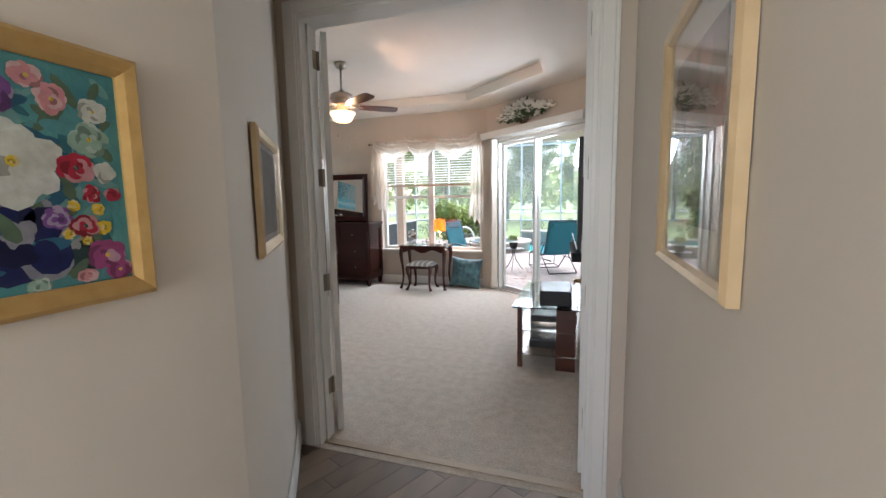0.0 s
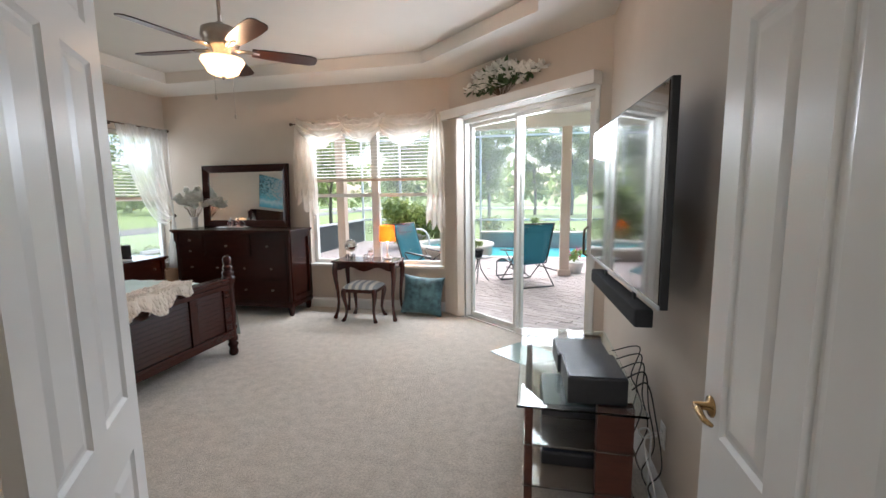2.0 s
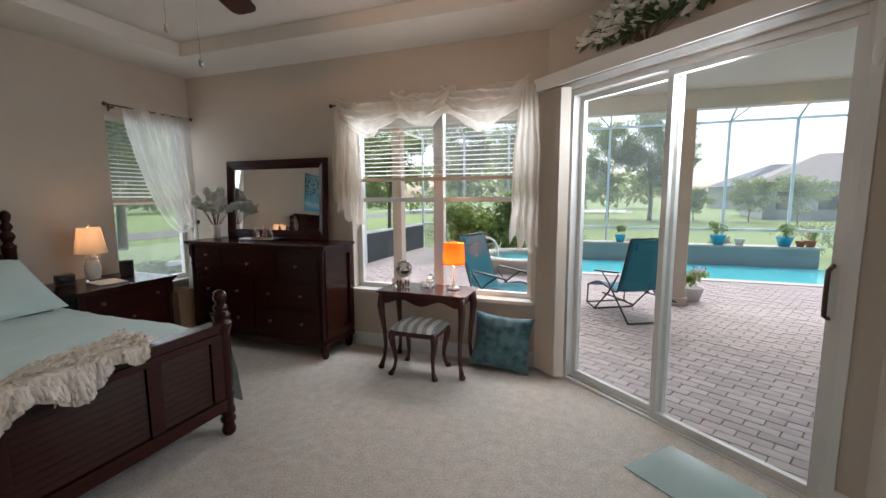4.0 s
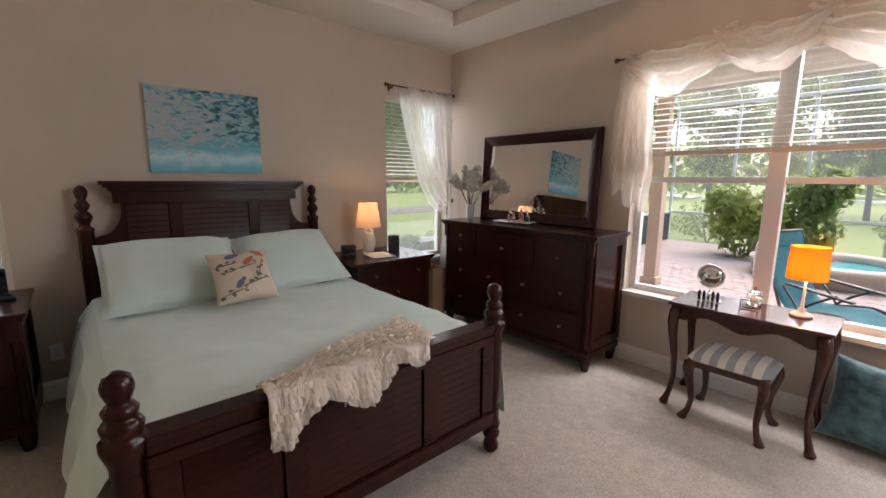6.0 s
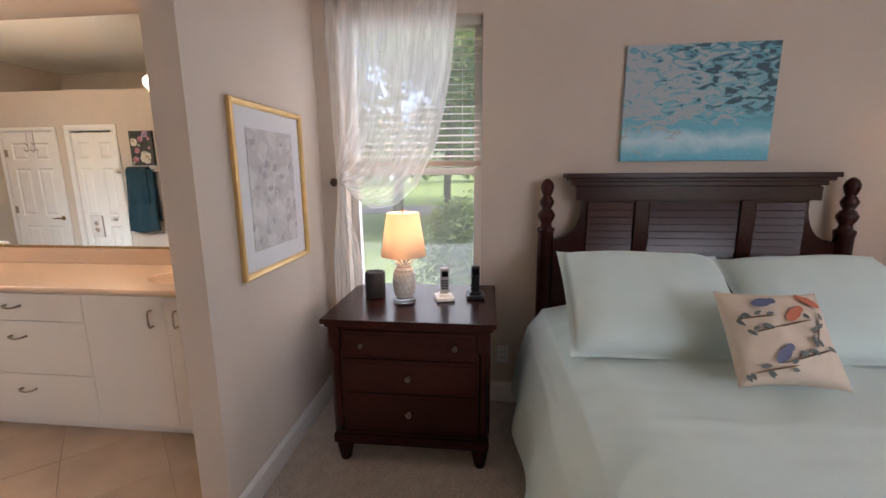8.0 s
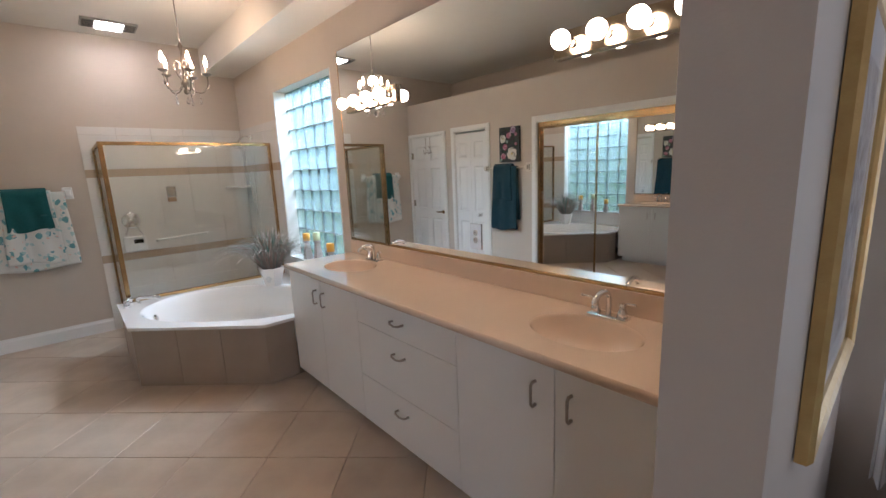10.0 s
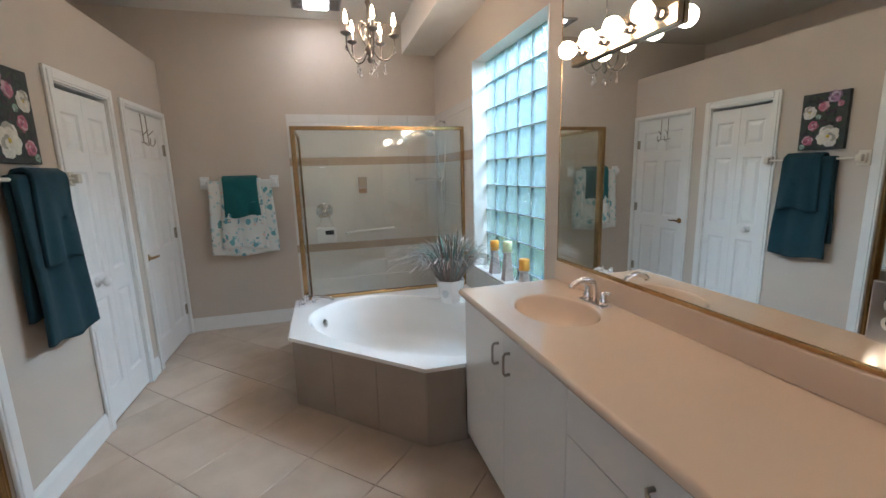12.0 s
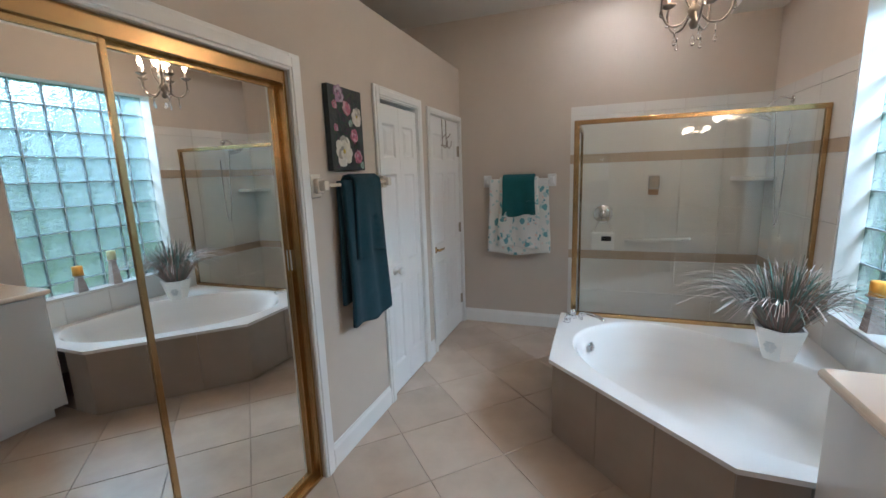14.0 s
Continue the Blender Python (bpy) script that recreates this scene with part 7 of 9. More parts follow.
def tiles_run(along, fixed, a0, a1, sign, rows_):
    cache = {}
    k = max(1, round((a1 - a0) / 0.335))
    w = (a1 - a0) / k
    for z0, z1 in rows_:
        m_ = BEIGETILE if abs((z1 - z0) - 0.08) < 0.001 and z1 < 2.05 else WHITETILE
        h = z1 - z0
        key = (round(h, 3), m_.name)
        if key not in cache:
            bm = bmesh.new()
            if along == "x":
                add_box(bm, 0.001, 0, 0.001, w - 0.001, 0.009 * sign, h - 0.001)
            else:
                add_box(bm, 0, 0.001, 0.001, 0.009 * sign, w - 0.001, h - 0.001)
            bmesh.ops.bevel(bm, geom=bm.edges[:], offset=0.001, segments=1, affect="EDGES")
            cache[key] = mesh_of("tile", bm, m_)
        for i in range(k):
            put("tile", cache[key], sw_tile, Matrix.Translation((a0 + i * w, fixed, z0) if along == "x" else (fixed, a0 + i * w, z0)))


tiles_run("x", BSY + 0.002, BWX + 0.012, -3.50, 1, rows)
tiles_run("y", BWX + 0.002, BSY + 0.012, BLOCK[0] - 0.002, 1, rows)
tiles_run("y", BWX + 0.002, BLOCK[0], VY0 - 0.01, 1, [(0.42, 0.675)])

# corner tub in a tiled apron
DZ = 0.475
deck = [(BWX + 0.012, GY - 0.03), (-3.51, GY - 0.03), (-3.51, -1.13), (-4.25, -0.405), (VX - 0.005, -0.405), (VX - 0.04, -0.405), (VX - 0.04, VY0 + 0.0), (BWX + 0.012, VY0 + 0.0)]
deck = deck[:4] + [(BWX + 0.012, -0.405)]
tub = thing("bathtub", Matrix.Identity(4), "white corner bathtub in a beige tiled surround", "bathtub")
APRON = mat("beige floor tile", (0.38, 0.30, 0.225), 0.4, dark=(0.31, 0.245, 0.185), scale=5, amount=0.6, bump=0.05, bump_scale=30)
APRON2 = mat("tub apron grout", (0.26, 0.21, 0.16), 0.9)
ACRYL = mat("white acrylic", (0.80, 0.76, 0.71), 0.12, dark=(0.78, 0.74, 0.69), scale=4, coat=0.5)


def clip_poly(poly, inside, cross):
    out = []
    for k in range(len(poly)):
        a, b = poly[k], poly[(k + 1) % len(poly)]
        if inside(a):
            out.append(a)
        if inside(a) != inside(b):
            out.append(cross(a, b))
    return out


shr = [(x, y) for x, y in deck]
cxd, cyd = -4.45, -1.20
prism("apron_core", [(BWX + 0.012, GY), (-3.535, GY), (-3.535, -1.14), (-4.258, -0.43), (BWX + 0.012, -0.43)], 0, 0.10, APRON2, tub)
for (xa, ya), (xb, yb) in (((-3.53, GY), (-3.53, -1.138)), ((-3.53, -1.138), (-4.255, -0.422)), ((-4.255, -0.422), (VX - 0.03, -0.422))):
    L = math.hypot(xb - xa, yb - ya)
    k = max(1, round(L / 0.36))
    m_ = Matrix.Translation((xa, ya, 0)) @ pose(0, 0, 0, 0, 0, math.degrees(math.atan2(yb - ya, xb - xa)))
    bm = bmesh.new()
    add_box(bm, 0.0015, 0.0, 0.002, L / k - 0.0015, 0.02, DZ - 0.022)
    bmesh.ops.bevel(bm, geom=bm.edges[:], offset=0.0015, segments=1, affect="EDGES")
    me = mesh_of("tile", bm, APRON)
    for i in range(k):
        put("tile", me, tub, m_ @ Matrix.Translation((i * L / k, 0, 0)))
# shell: deck with an oval bowl let into it
bm = bmesh.new()
n = 72
tc_, ta, tb_ = Vector((-4.33, -1.20)), 0.80, 0.52
ux, uy = Vector((math.cos(radians(135)), math.sin(radians(135)))), Vector((math.cos(radians(225)), math.sin(radians(225))))


def oval(k, q):
    a = 2 * math.pi * k / n
    c, s = math.cos(a), math.sin(a)
    return tc_ + ux * (math.copysign(abs(c) ** 0.85, c) * ta * q) + uy * (math.copysign(abs(s) ** 0.85, s) * tb_ * (q if q > 0 else 0))


def hit_deck(p):
    """Where the ray from the bowl's middle through p leaves the deck."""
    d, best = p - tc_, None
    for k in range(len(deck)):
        a, b = Vector(deck[k]), Vector(deck[(k + 1) % len(deck)])
        e = b - a
        den = d.x * e.y - d.y * e.x
        if abs(den) > 1e-9:
            t, s = ((a.x - tc_.x) * e.y - (a.y - tc_.y) * e.x) / den, ((a.x - tc_.x) * d.y - (a.y - tc_.y) * d.x) / den
            if t > 0 and -1e-6 <= s <= 1 + 1e-6 and (best is None or t < best):
                best = t
    return tc_ + d * best


rim, edge, skirt = [], [], []
for k in range(n):
    p = oval(k, 1.0)
    h = hit_deck(p)
    if (h - tc_).length < (p - tc_).length * 1.08:
        p = tc_ + (h - tc_) * 0.90
    rim.append(p), edge.append(h)
for c in deck:
    c = Vector(c)
    k = min(range(n), key=lambda k: (edge[k] - c).length)
    edge[k] = c
V = lambda p, z: bm.verts.new((p.x, p.y, z))
r_e, r_s = [V(p, DZ) for p in edge], [V(p, DZ - 0.022) for p in edge]
r_r = [V(p, DZ) for p in rim]
prev = r_r
for k in range(n):
    j = (k + 1) % n
    bm.faces.new((r_e[k], r_e[j], r_r[j], r_r[k])), bm.faces.new((r_s[k], r_s[j], r_e[j], r_e[k]))
for q, z in ((0.985, DZ - 0.008), (0.965, DZ - 0.03), (0.93, DZ - 0.10), (0.88, DZ - 0.20), (0.80, DZ - 0.29), (0.66, DZ - 0.325), (0.3, DZ - 0.335)):
    cur = [V(tc_ + (p - tc_) * q, z) for p in rim]
    for k in range(n):
        f = bm.faces.new((prev[k], prev[(k + 1) % n], cur[(k + 1) % n], cur[k]))
        f.smooth = True
    prev = cur
bm.faces.new(prev)
me = bpy.data.meshes.new("shell")
bmesh.ops.recalc_face_normals(bm, faces=bm.faces)
bm.to_mesh(me), bm.free()
me.materials.append(ACRYL)
put("shell", me, tub)
ov_ = lathe("overflow", [(0, 0), (0.03, 0), (0.032, 0.004), (0.026, 0.010), (0, 0.012)], CHROME, tub, Matrix.Translation((-3.735, -1.60, 0.38)) @ pose(0, 0, 0, 0, -78, -35), 20)
tf = thing("tub_faucet", pose(-3.66, GY + 0.10, DZ), "chrome bath spout with lever handles on the tub deck", "faucet")
tube("spout", [curl([(0.0, 0, 0), (0.0, 0, 0.045), (-0.05, 0.03, 0.055), (-0.13, 0.07, 0.045), (-0.15, 0.08, 0.03)])], 0.016, CHROME, tf, None, 12)
for x, y in ((0.09, 0.06), (0.055, -0.035)):
    lathe("handle", [(0, 0), (0.026, 0), (0.022, 0.02), (0.018, 0.045), (0.024, 0.055), (0.010, 0.066), (0, 0.067)], CHROME, tf, pose(x, y, 0), 16)

# shower enclosure
enc = thing("shower_enclosure", Matrix.Identity(4), "brass framed glass shower enclosure behind the tub", "shower")
SX, STOP = -3.60, 1.885
boxes("frame", [(BWX + 0.013, GY - 0.015, DZ + 0.002, SX + 0.015, GY + 0.015, DZ + 0.03), (BWX + 0.013, GY - 0.018, STOP - 0.03, SX + 0.018, GY + 0.018, STOP), (SX - 0.018, GY - 0.018, DZ + 0.03, SX + 0.018, GY + 0.018, STOP - 0.03), (BWX + 0.013, GY - 0.015, DZ + 0.03, BWX + 0.04, GY + 0.015, STOP - 0.03)], BRASS, enc, 0.003)
boxes("frame_side", [(SX - 0.015, BSY + 0.013, STOP - 0.03, SX + 0.015, GY - 0.018, STOP), (SX - 0.013, BSY + 0.013, 0.08, SX + 0.013, BSY + 0.04, STOP - 0.03), (SX - 0.013, GY - 0.06, 0.10, SX + 0.013, GY - 0.02, STOP - 0.03), (SX - 0.02, BSY + 0.013, 0.0, SX + 0.02, GY - 0.03, 0.08)], BRASS, enc, 0.003)
SHOWERGLASS = pane("shower glass", (0.95, 0.96, 0.94), 0.055)
for c in ([(BWX + 0.04, GY - 0.003, DZ + 0.03, SX - 0.018, GY + 0.003, STOP - 0.03)], [(SX - 0.003, BSY + 0.04, 0.10, SX + 0.003, GY - 0.06, STOP - 0.03)]):
    p = boxes("pane", c, SHOWERGLASS, enc)
    p.visible_shadow = False
structure(boxes("trim_tub_wall", [(BWX + 0.012, GY - 0.06, 0, -3.53, GY - 0.02, DZ - 0.024)], BEIGETILE), "low tiled wall between tub and shower")
shd = thing("shower_set", Matrix.Translation((BWX + 0.012, -2.50, 1.98)), "chrome shower head with a hand shower hose", "shower head")
tube("arm", [curl([(0, 0, 0), (0.06, 0, 0.02), (0.13, 0, -0.02), (0.16, 0, -0.06)])], 0.010, CHROME, shd)
lathe("head", [(0, 0), (0.02, 0.0), (0.03, 0.02), (0.075, 0.045), (0.078, 0.058), (0, 0.06)], CHROME, shd, Matrix.Translation((0.16, 0, -0.05)) @ pose(0, 0, 0, 0, 155), 22)
lathe("flange", [(0, 0), (0.03, 0), (0.026, 0.008), (0, 0.010)], CHROME, shd, pose(0, 0, 0, 0, 90), 18)
tube("hose", [curl([(0.10, 0.02, -0.06), (0.09, 0.03, -0.30), (0.06, 0.04, -0.70), (0.05, 0.05, -0.86), (0.06, 0.08, -0.88), (0.05, 0.10, -0.80), (0.04, 0.10, -0.40), (0.03, 0.09, -0.2)])], 0.006, CHROME, shd)
sv = thing("shower_valve", Matrix.Translation((-3.80, BSY + 0.012, 1.14)), "round chrome shower valve with a hanging white radio", "faucet")
lathe("rose", [(0, 0), (0.085, 0), (0.080, 0.01), (0.05, 0.018), (0.03, 0.03), (0.028, 0.06), (0, 0.062)], CHROME, sv, pose(0, 0, 0, -90), 28)
tube("strap", [[(0, 0.03, 0.02), (-0.085, 0.03, -0.18)], [(0, 0.03, 0.02), (0.085, 0.03, -0.18)]], 0.004, CHROME, sv)
boxes("radio", [(-0.10, 0.004, -0.33, 0.10, 0.045, -0.17)], WHITEPLASTIC, sv, 0.008)
boxes("radio_display", [(-0.075, 0.0455, -0.245, 0.01, 0.047, -0.20)], SCREEN, sv)
sdp = thing("soap_dispenser", Matrix.Translation((-4.20, BSY + 0.012, 1.42)), "small chrome and white soap dispenser on the shower wall", "dispenser")
boxes("body", [(-0.045, 0, -0.06, 0.045, 0.05, 0.06)], CHROME, sdp, 0.01)
boxes("tank", [(-0.04, 0.0, -0.11, 0.04, 0.045, -0.062)], CARTON, sdp, 0.008)
gbar = tagged(tube("grab_bar", [curl([(-4.0, BSY + 0.012, 0.895), (-4.01, BSY + 0.05, 0.90), (-4.05, BSY + 0.06, 0.905), (-4.45, BSY + 0.06, 0.925), (-4.49, BSY + 0.05, 0.925), (-4.50, BSY + 0.012, 0.925)])], 0.014, WHITEPLASTIC), "white grab bar on the shower wall", "grab bar")
for z in (1.42,):
    bm = bmesh.new()
    pts = [Vector((BWX + 0.012, BSY + 0.012, z))] + [Vector((BWX + 0.012 + 0.24 * math.cos(a), BSY + 0.012 + 0.24 * math.sin(a), z)) for a in [radians(90 * k / 10) for k in range(11)]]
    f = bm.faces.new([bm.verts.new(p) for p in pts])
    r = bmesh.ops.extrude_face_region(bm, geom=[f])
    bmesh.ops.translate(bm, verts=[v for v in r["geom"] if isinstance(v, bmesh.types.BMVert)], vec=(0, 0, 0.03))
    tagged(put("corner_shelf", mesh_of("corner_shelf", bm, WHITETILE)), "white corner shelf in the shower", "shelf", "shower shelves")

# plant on the deck, candles on the sill
POT = mat("white pot", (0.78, 0.75, 0.70), 0.35, dark=(0.74, 0.71, 0.66), scale=8)
SILVERLEAF = mat("silver green grass", (0.15, 0.185, 0.15), 0.5, dark=(0.10, 0.12, 0.09), scale=30)
DRYLEAF = mat("dry brown grass", (0.30, 0.20, 0.15), 0.6, dark=(0.12, 0.07, 0.05), scale=30)
PALETIP = mat("pale seed head", (0.70, 0.65, 0.61), 0.6, dark=(0.50, 0.42, 0.38), scale=30)
GREENLEAF2 = mat("blue green blade", (0.06, 0.15, 0.12), 0.45, dark=(0.10, 0.20, 0.15), scale=20)
pp = thing("potted_plant", pose(-4.72, -1.50, DZ + 0.001, 0, 0, 20), "white six-sided pot of silvery ornamental grass on the tub deck", "plant")
bm = bmesh.new()
lathe_into(bm, [(0.0, 0.0), (0.075, 0.0), (0.080, 0.01), (0.125, 0.17), (0.128, 0.185), (0.116, 0.185), (0.105, 0.15), (0.0, 0.14)], 6)
put("pot", mesh_of("pot", bm, POT), pp)
for k in range(6):
    put("pot_mark", None or (lambda b: (lathe_into(b, [(0, 0), (0.006, 0), (0.018, 0.0005), (0.006, 0.001), (0, 0.001)], 4), mesh_of("pot_mark", b, MATBOARD))[1])(bmesh.new()), pp, pose(0, 0, 0, 0, 0, 30 + 0) @ Matrix.Translation((0.0935, 0.016 * math.cos(k * 1.047), 0.09 + 0.026 * math.sin(k * 1.047))) @ pose(0, 0, 0, 0, 75, 0))
rnd = random.Random(12)
for nm, mm, cnt, spread, hh, wd in (("grass_blade", SILVERLEAF, 120, 1.15, 0.44, 0.006), ("dry_blade", DRYLEAF, 210, 1.2, 0.40, 0.005), ("green_blade", GREENLEAF2, 40, 0.65, 0.36, 0.012), ("seed_head", PALETIP, 90, 1.25, 0.42, 0.007)):
    bm = bmesh.new()
    for k in range(cnt):
        a, t = rnd.uniform(0, 2 * math.pi), rnd.uniform(0.15, 1) * spread
        up = hh * rnd.uniform(0.6, 1.05)
        tip = Vector((math.cos(a) * t * 0.46, math.sin(a) * t * 0.46, 0.17 + up * (1.06 - 0.46 * t)))
        base = Vector((math.cos(a) * 0.06, math.sin(a) * 0.06, 0.15))
        mid_ = base.lerp(tip, 0.5) + Vector((0, 0, 0.10 * t + 0.03))
        tip.x = max(tip.x, -0.24 if math.cos(a) < 0 else tip.x)
        pts = curl([base, mid_, tip], 3)
        side = Vector((-math.sin(a), math.cos(a), 0))
        prev = None
        for i, p in enumerate(pts):
            w = wd * (0.5 + 0.5 * math.sin(math.pi * min(0.95, i / (len(pts) - 1) + 0.15)))
            if nm == "seed_head":
                w = wd * (0.12 if i < 5 else 0.75)
            q = (bm.verts.new(p - side * w / 2), bm.verts.new(p + Vector((0, 0, w * 0.3))), bm.verts.new(p + side * w / 2))
            if prev:
                bm.faces.new((prev[0], prev[1], q[1], q[0])), bm.faces.new((prev[1], prev[2], q[2], q[1]))
            prev = q
    tagged(put(nm, mesh_of(nm, bm, mm), pp), kind="stuff")

WAXY = mat("orange candle wax", (0.85, 0.42, 0.05), 0.45, dark=(0.80, 0.36, 0.04), scale=10)
WAXG = mat("pale green candle wax", (0.66, 0.70, 0.42), 0.45)
STONEC = mat("speckled stone holder", (0.55, 0.50, 0.46), 0.5, dark=(0.40, 0.32, 0.28), scale=60, amount=0.7)
for y, h, r, mm, lb in ((-1.41, 0.17, 0.034, WAXY, "orange"), (-1.17, 0.20, 0.034, WAXG, "pale green"), (-0.90, 0.12, 0.036, WAXY, "orange")):
    c = thing("candle_holder", pose(BWX - 0.05, y, BLOCK[2] + 0.008), "speckled stone holder with a %s candle on the sill" % lb, "candle", "candles on the sill")
    bm = bmesh.new()
    lathe_into(bm, [(0.0, 0), (0.052, 0), (0.050, 0.012), (0.030, h * 0.9), (0.030, h), (0, h)], 4, pose(0, 0, 0, 0, 0, 45))
    put("holder", mesh_of("holder", bm, STONEC), c)
    lathe("dish", [(0, h), (0.020, h), (0.044, h + 0.012), (0.045, h + 0.016), (0, h + 0.014)], STONEC, c, None, 18)
    lathe("candle", [(0, h + 0.014), (r, h + 0.014), (r, h + 0.088), (r * 0.8, h + 0.092), (0, h + 0.086)], mm, c, None, 20)

# ---- chandelier ----
CHX, CHY = -4.15, -1.22
PEWTER = mat("antique pewter", (0.30, 0.26, 0.22), 0.32, 1.0, dark=(0.20, 0.17, 0.14), scale=25)
FLAME = mat("lit flame bulb", (1, 0.9, 0.7), 0.3, emit=(1.0, 0.70, 0.36), strength=34)
CRYSTAL = mat("cut crystal", (0.95, 0.95, 0.95), 0.02, transmission=1.0, ior=1.5)
ch = thing("chandelier", pose(CHX, CHY, 0), "pewter chandelier with five candle bulbs and crystal drops", "chandelier")
lathe("column", [(0, 2.19), (0.014, 2.195), (0.022, 2.215), (0.010, 2.235), (0.026, 2.25), (0.032, 2.275), (0.014, 2.30), (0.008, 2.36), (0.016, 2.40), (0.010, 2.44), (0.008, 2.52), (0.018, 2.545), (0.006, 2.57), (0, 2.572)], PEWTER, ch, None, 16)
tube("chain", [[(0, 0, 2.57), (0, 0, BCEIL - 0.02)]], 0.004, PEWTER, ch)
lathe("canopy", [(0, BCEIL), (0.055, BCEIL), (0.050, BCEIL - 0.02), (0.012, BCEIL - 0.03), (0, BCEIL - 0.03)], PEWTER, ch)
for k in range(5):
    m_ = pose(0, 0, 0, 0, 0, 72 * k + 20)
    tube("arm", [curl([(0.018, 0, 2.27), (0.06, 0, 2.215), (0.115, 0, 2.21), (0.152, 0, 2.26), (0.155, 0, 2.335)], 5)], 0.005, PEWTER, ch, m_)
    tube("scroll", [curl([(0.012, 0, 2.40), (0.05, 0, 2.43), (0.075, 0, 2.40), (0.060, 0, 2.35), (0.03, 0, 2.30)], 5)], 0.0032, PEWTER, ch, m_)
    lathe("cup", [(0, 2.33), (0.014, 2.332), (0.034, 2.345), (0.036, 2.350), (0.012, 2.352), (0, 2.352)], PEWTER, ch, m_ @ pose(0.155, 0, 0), 16)
    lathe("candle_sleeve", [(0, 2.352), (0.010, 2.352), (0.010, 2.40), (0, 2.40)], PALETIP, ch, m_ @ pose(0.155, 0, 0), 12)
    lathe("flame_bulb", [(0, 2.40), (0.008, 2.402), (0.0145, 2.425), (0.012, 2.445), (0.004, 2.475), (0, 2.482)], FLAME, ch, m_ @ pose(0.155, 0, 0), 12)
    for r, z in ((0.158, 2.335), (0.09, 2.21), (0.03, 2.42)):
        tube("bead_string", [[(r, 0.004, z), (r, 0.004, z - 0.05)]], 0.003, CRYSTAL, ch, m_, 6)
        lathe("drop", [(0, 0), (0.003, -0.004), (0.009, -0.026), (0.007, -0.036), (0, -0.042)], CRYSTAL, ch, m_ @ pose(r, 0.004, z - 0.05), 8)
lathe("drop", [(0, 0), (0.004, -0.006), (0.013, -0.034), (0.010, -0.046), (0, -0.054)], CRYSTAL, ch, pose(0, 0, 2.17), 8)
bulb("chandelier_bulb", (CHX, CHY, 2.46), 7, (1.0, 0.68, 0.40), 0.05)
DOWN = mat("lit downlight", (1, 0.95, 0.85), 0.4, emit=(1.0, 0.9, 0.75), strength=20)
VENTGREY = mat("grey vent plastic", (0.34, 0.33, 0.31), 0.5, dark=(0.28, 0.27, 0.255), scale=10)
dn = thing("exhaust_fan", pose(-3.86, -2.47, BCEIL), "grey slotted exhaust fan with a lit lens in the ceiling", "exhaust fan")
boxes("housing", [(-0.21, -0.12, -0.022, -0.10, 0.12, -0.001), (0.10, -0.12, -0.022, 0.21, 0.12, -0.001), (-0.10, 0.098, -0.022, 0.10, 0.12, -0.001), (-0.10, -0.12, -0.022, 0.10, -0.098, -0.001)], VENTGREY, dn, 0.004)
for x in (-0.195, 0.115):
    boxes("slot", [(x, -0.10 + 0.028 * k, -0.0245, x + 0.08, -0.088 + 0.028 * k, -0.0215) for k in range(8)], BLACK, dn)
boxes("lens", [(-0.099, -0.097, -0.034, 0.099, 0.097, -0.002)], DOWN, dn, 0.008)

# ---- closet wall ----
MCY0, MCY1 = -0.40, 1.30
casing("trim_casing_mirror_closet", Matrix.Translation((BEX - 0.001, MCY0, 0)) @ pose(0, 0, 0, 0, 0, 90), MCY1 - MCY0, 2.03, 0.075)
mcd = structure(thing("door_mirror_closet", Matrix.Identity(4), "brass framed mirrored sliding closet doors", ""), "brass framed mirrored sliding closet doors")
boxes("track", [(BEX + 0.01, MCY0, 1.975, BEX + 0.09, MCY1, 2.03), (BEX + 0.01, MCY0, 0.0, BEX + 0.09, MCY1, 0.02), (BEX + 0.01, MCY0, 0.02, BEX + 0.09, MCY0 + 0.018, 1.975), (BEX + 0.01, MCY1 - 0.018, 0.02, BEX + 0.09, MCY1, 1.975)], BRASS, mcd, 0.002)
for a, b, x in ((MCY0 + 0.018, 0.36, BEX + 0.055), (0.33, MCY1 - 0.018, BEX + 0.03)):
    boxes("mirror_panel", [(x, a + 0.02, 0.045, x + 0.006, b - 0.02, 1.955)], MIRROR, mcd)
    boxes("panel_frame", [(x - 0.006, a, 0.022, x + 0.014, a + 0.02, 1.975), (x - 0.006, b - 0.02, 0.022, x + 0.014, b, 1.975), (x - 0.006, a + 0.02, 0.022, x + 0.014, b - 0.02, 0.045), (x - 0.006, a + 0.02, 1.955, x + 0.014, b - 0.02, 1.975)], BRASS, mcd, 0.002)
boxes("finger_pull", [(BEX + 0.042, MCY0 + 0.02, 1.13, BEX + 0.05, MCY0 + 0.04, 1.23)], CHROME, mcd, 0.002)
structure(boxes("wall_closet_back", [(BEX + 0.16, MCY0 - 0.02, 0, BEX + 0.18, MCY1 + 0.02, 2.1)], WALL), "closet lining behind the mirrored doors")

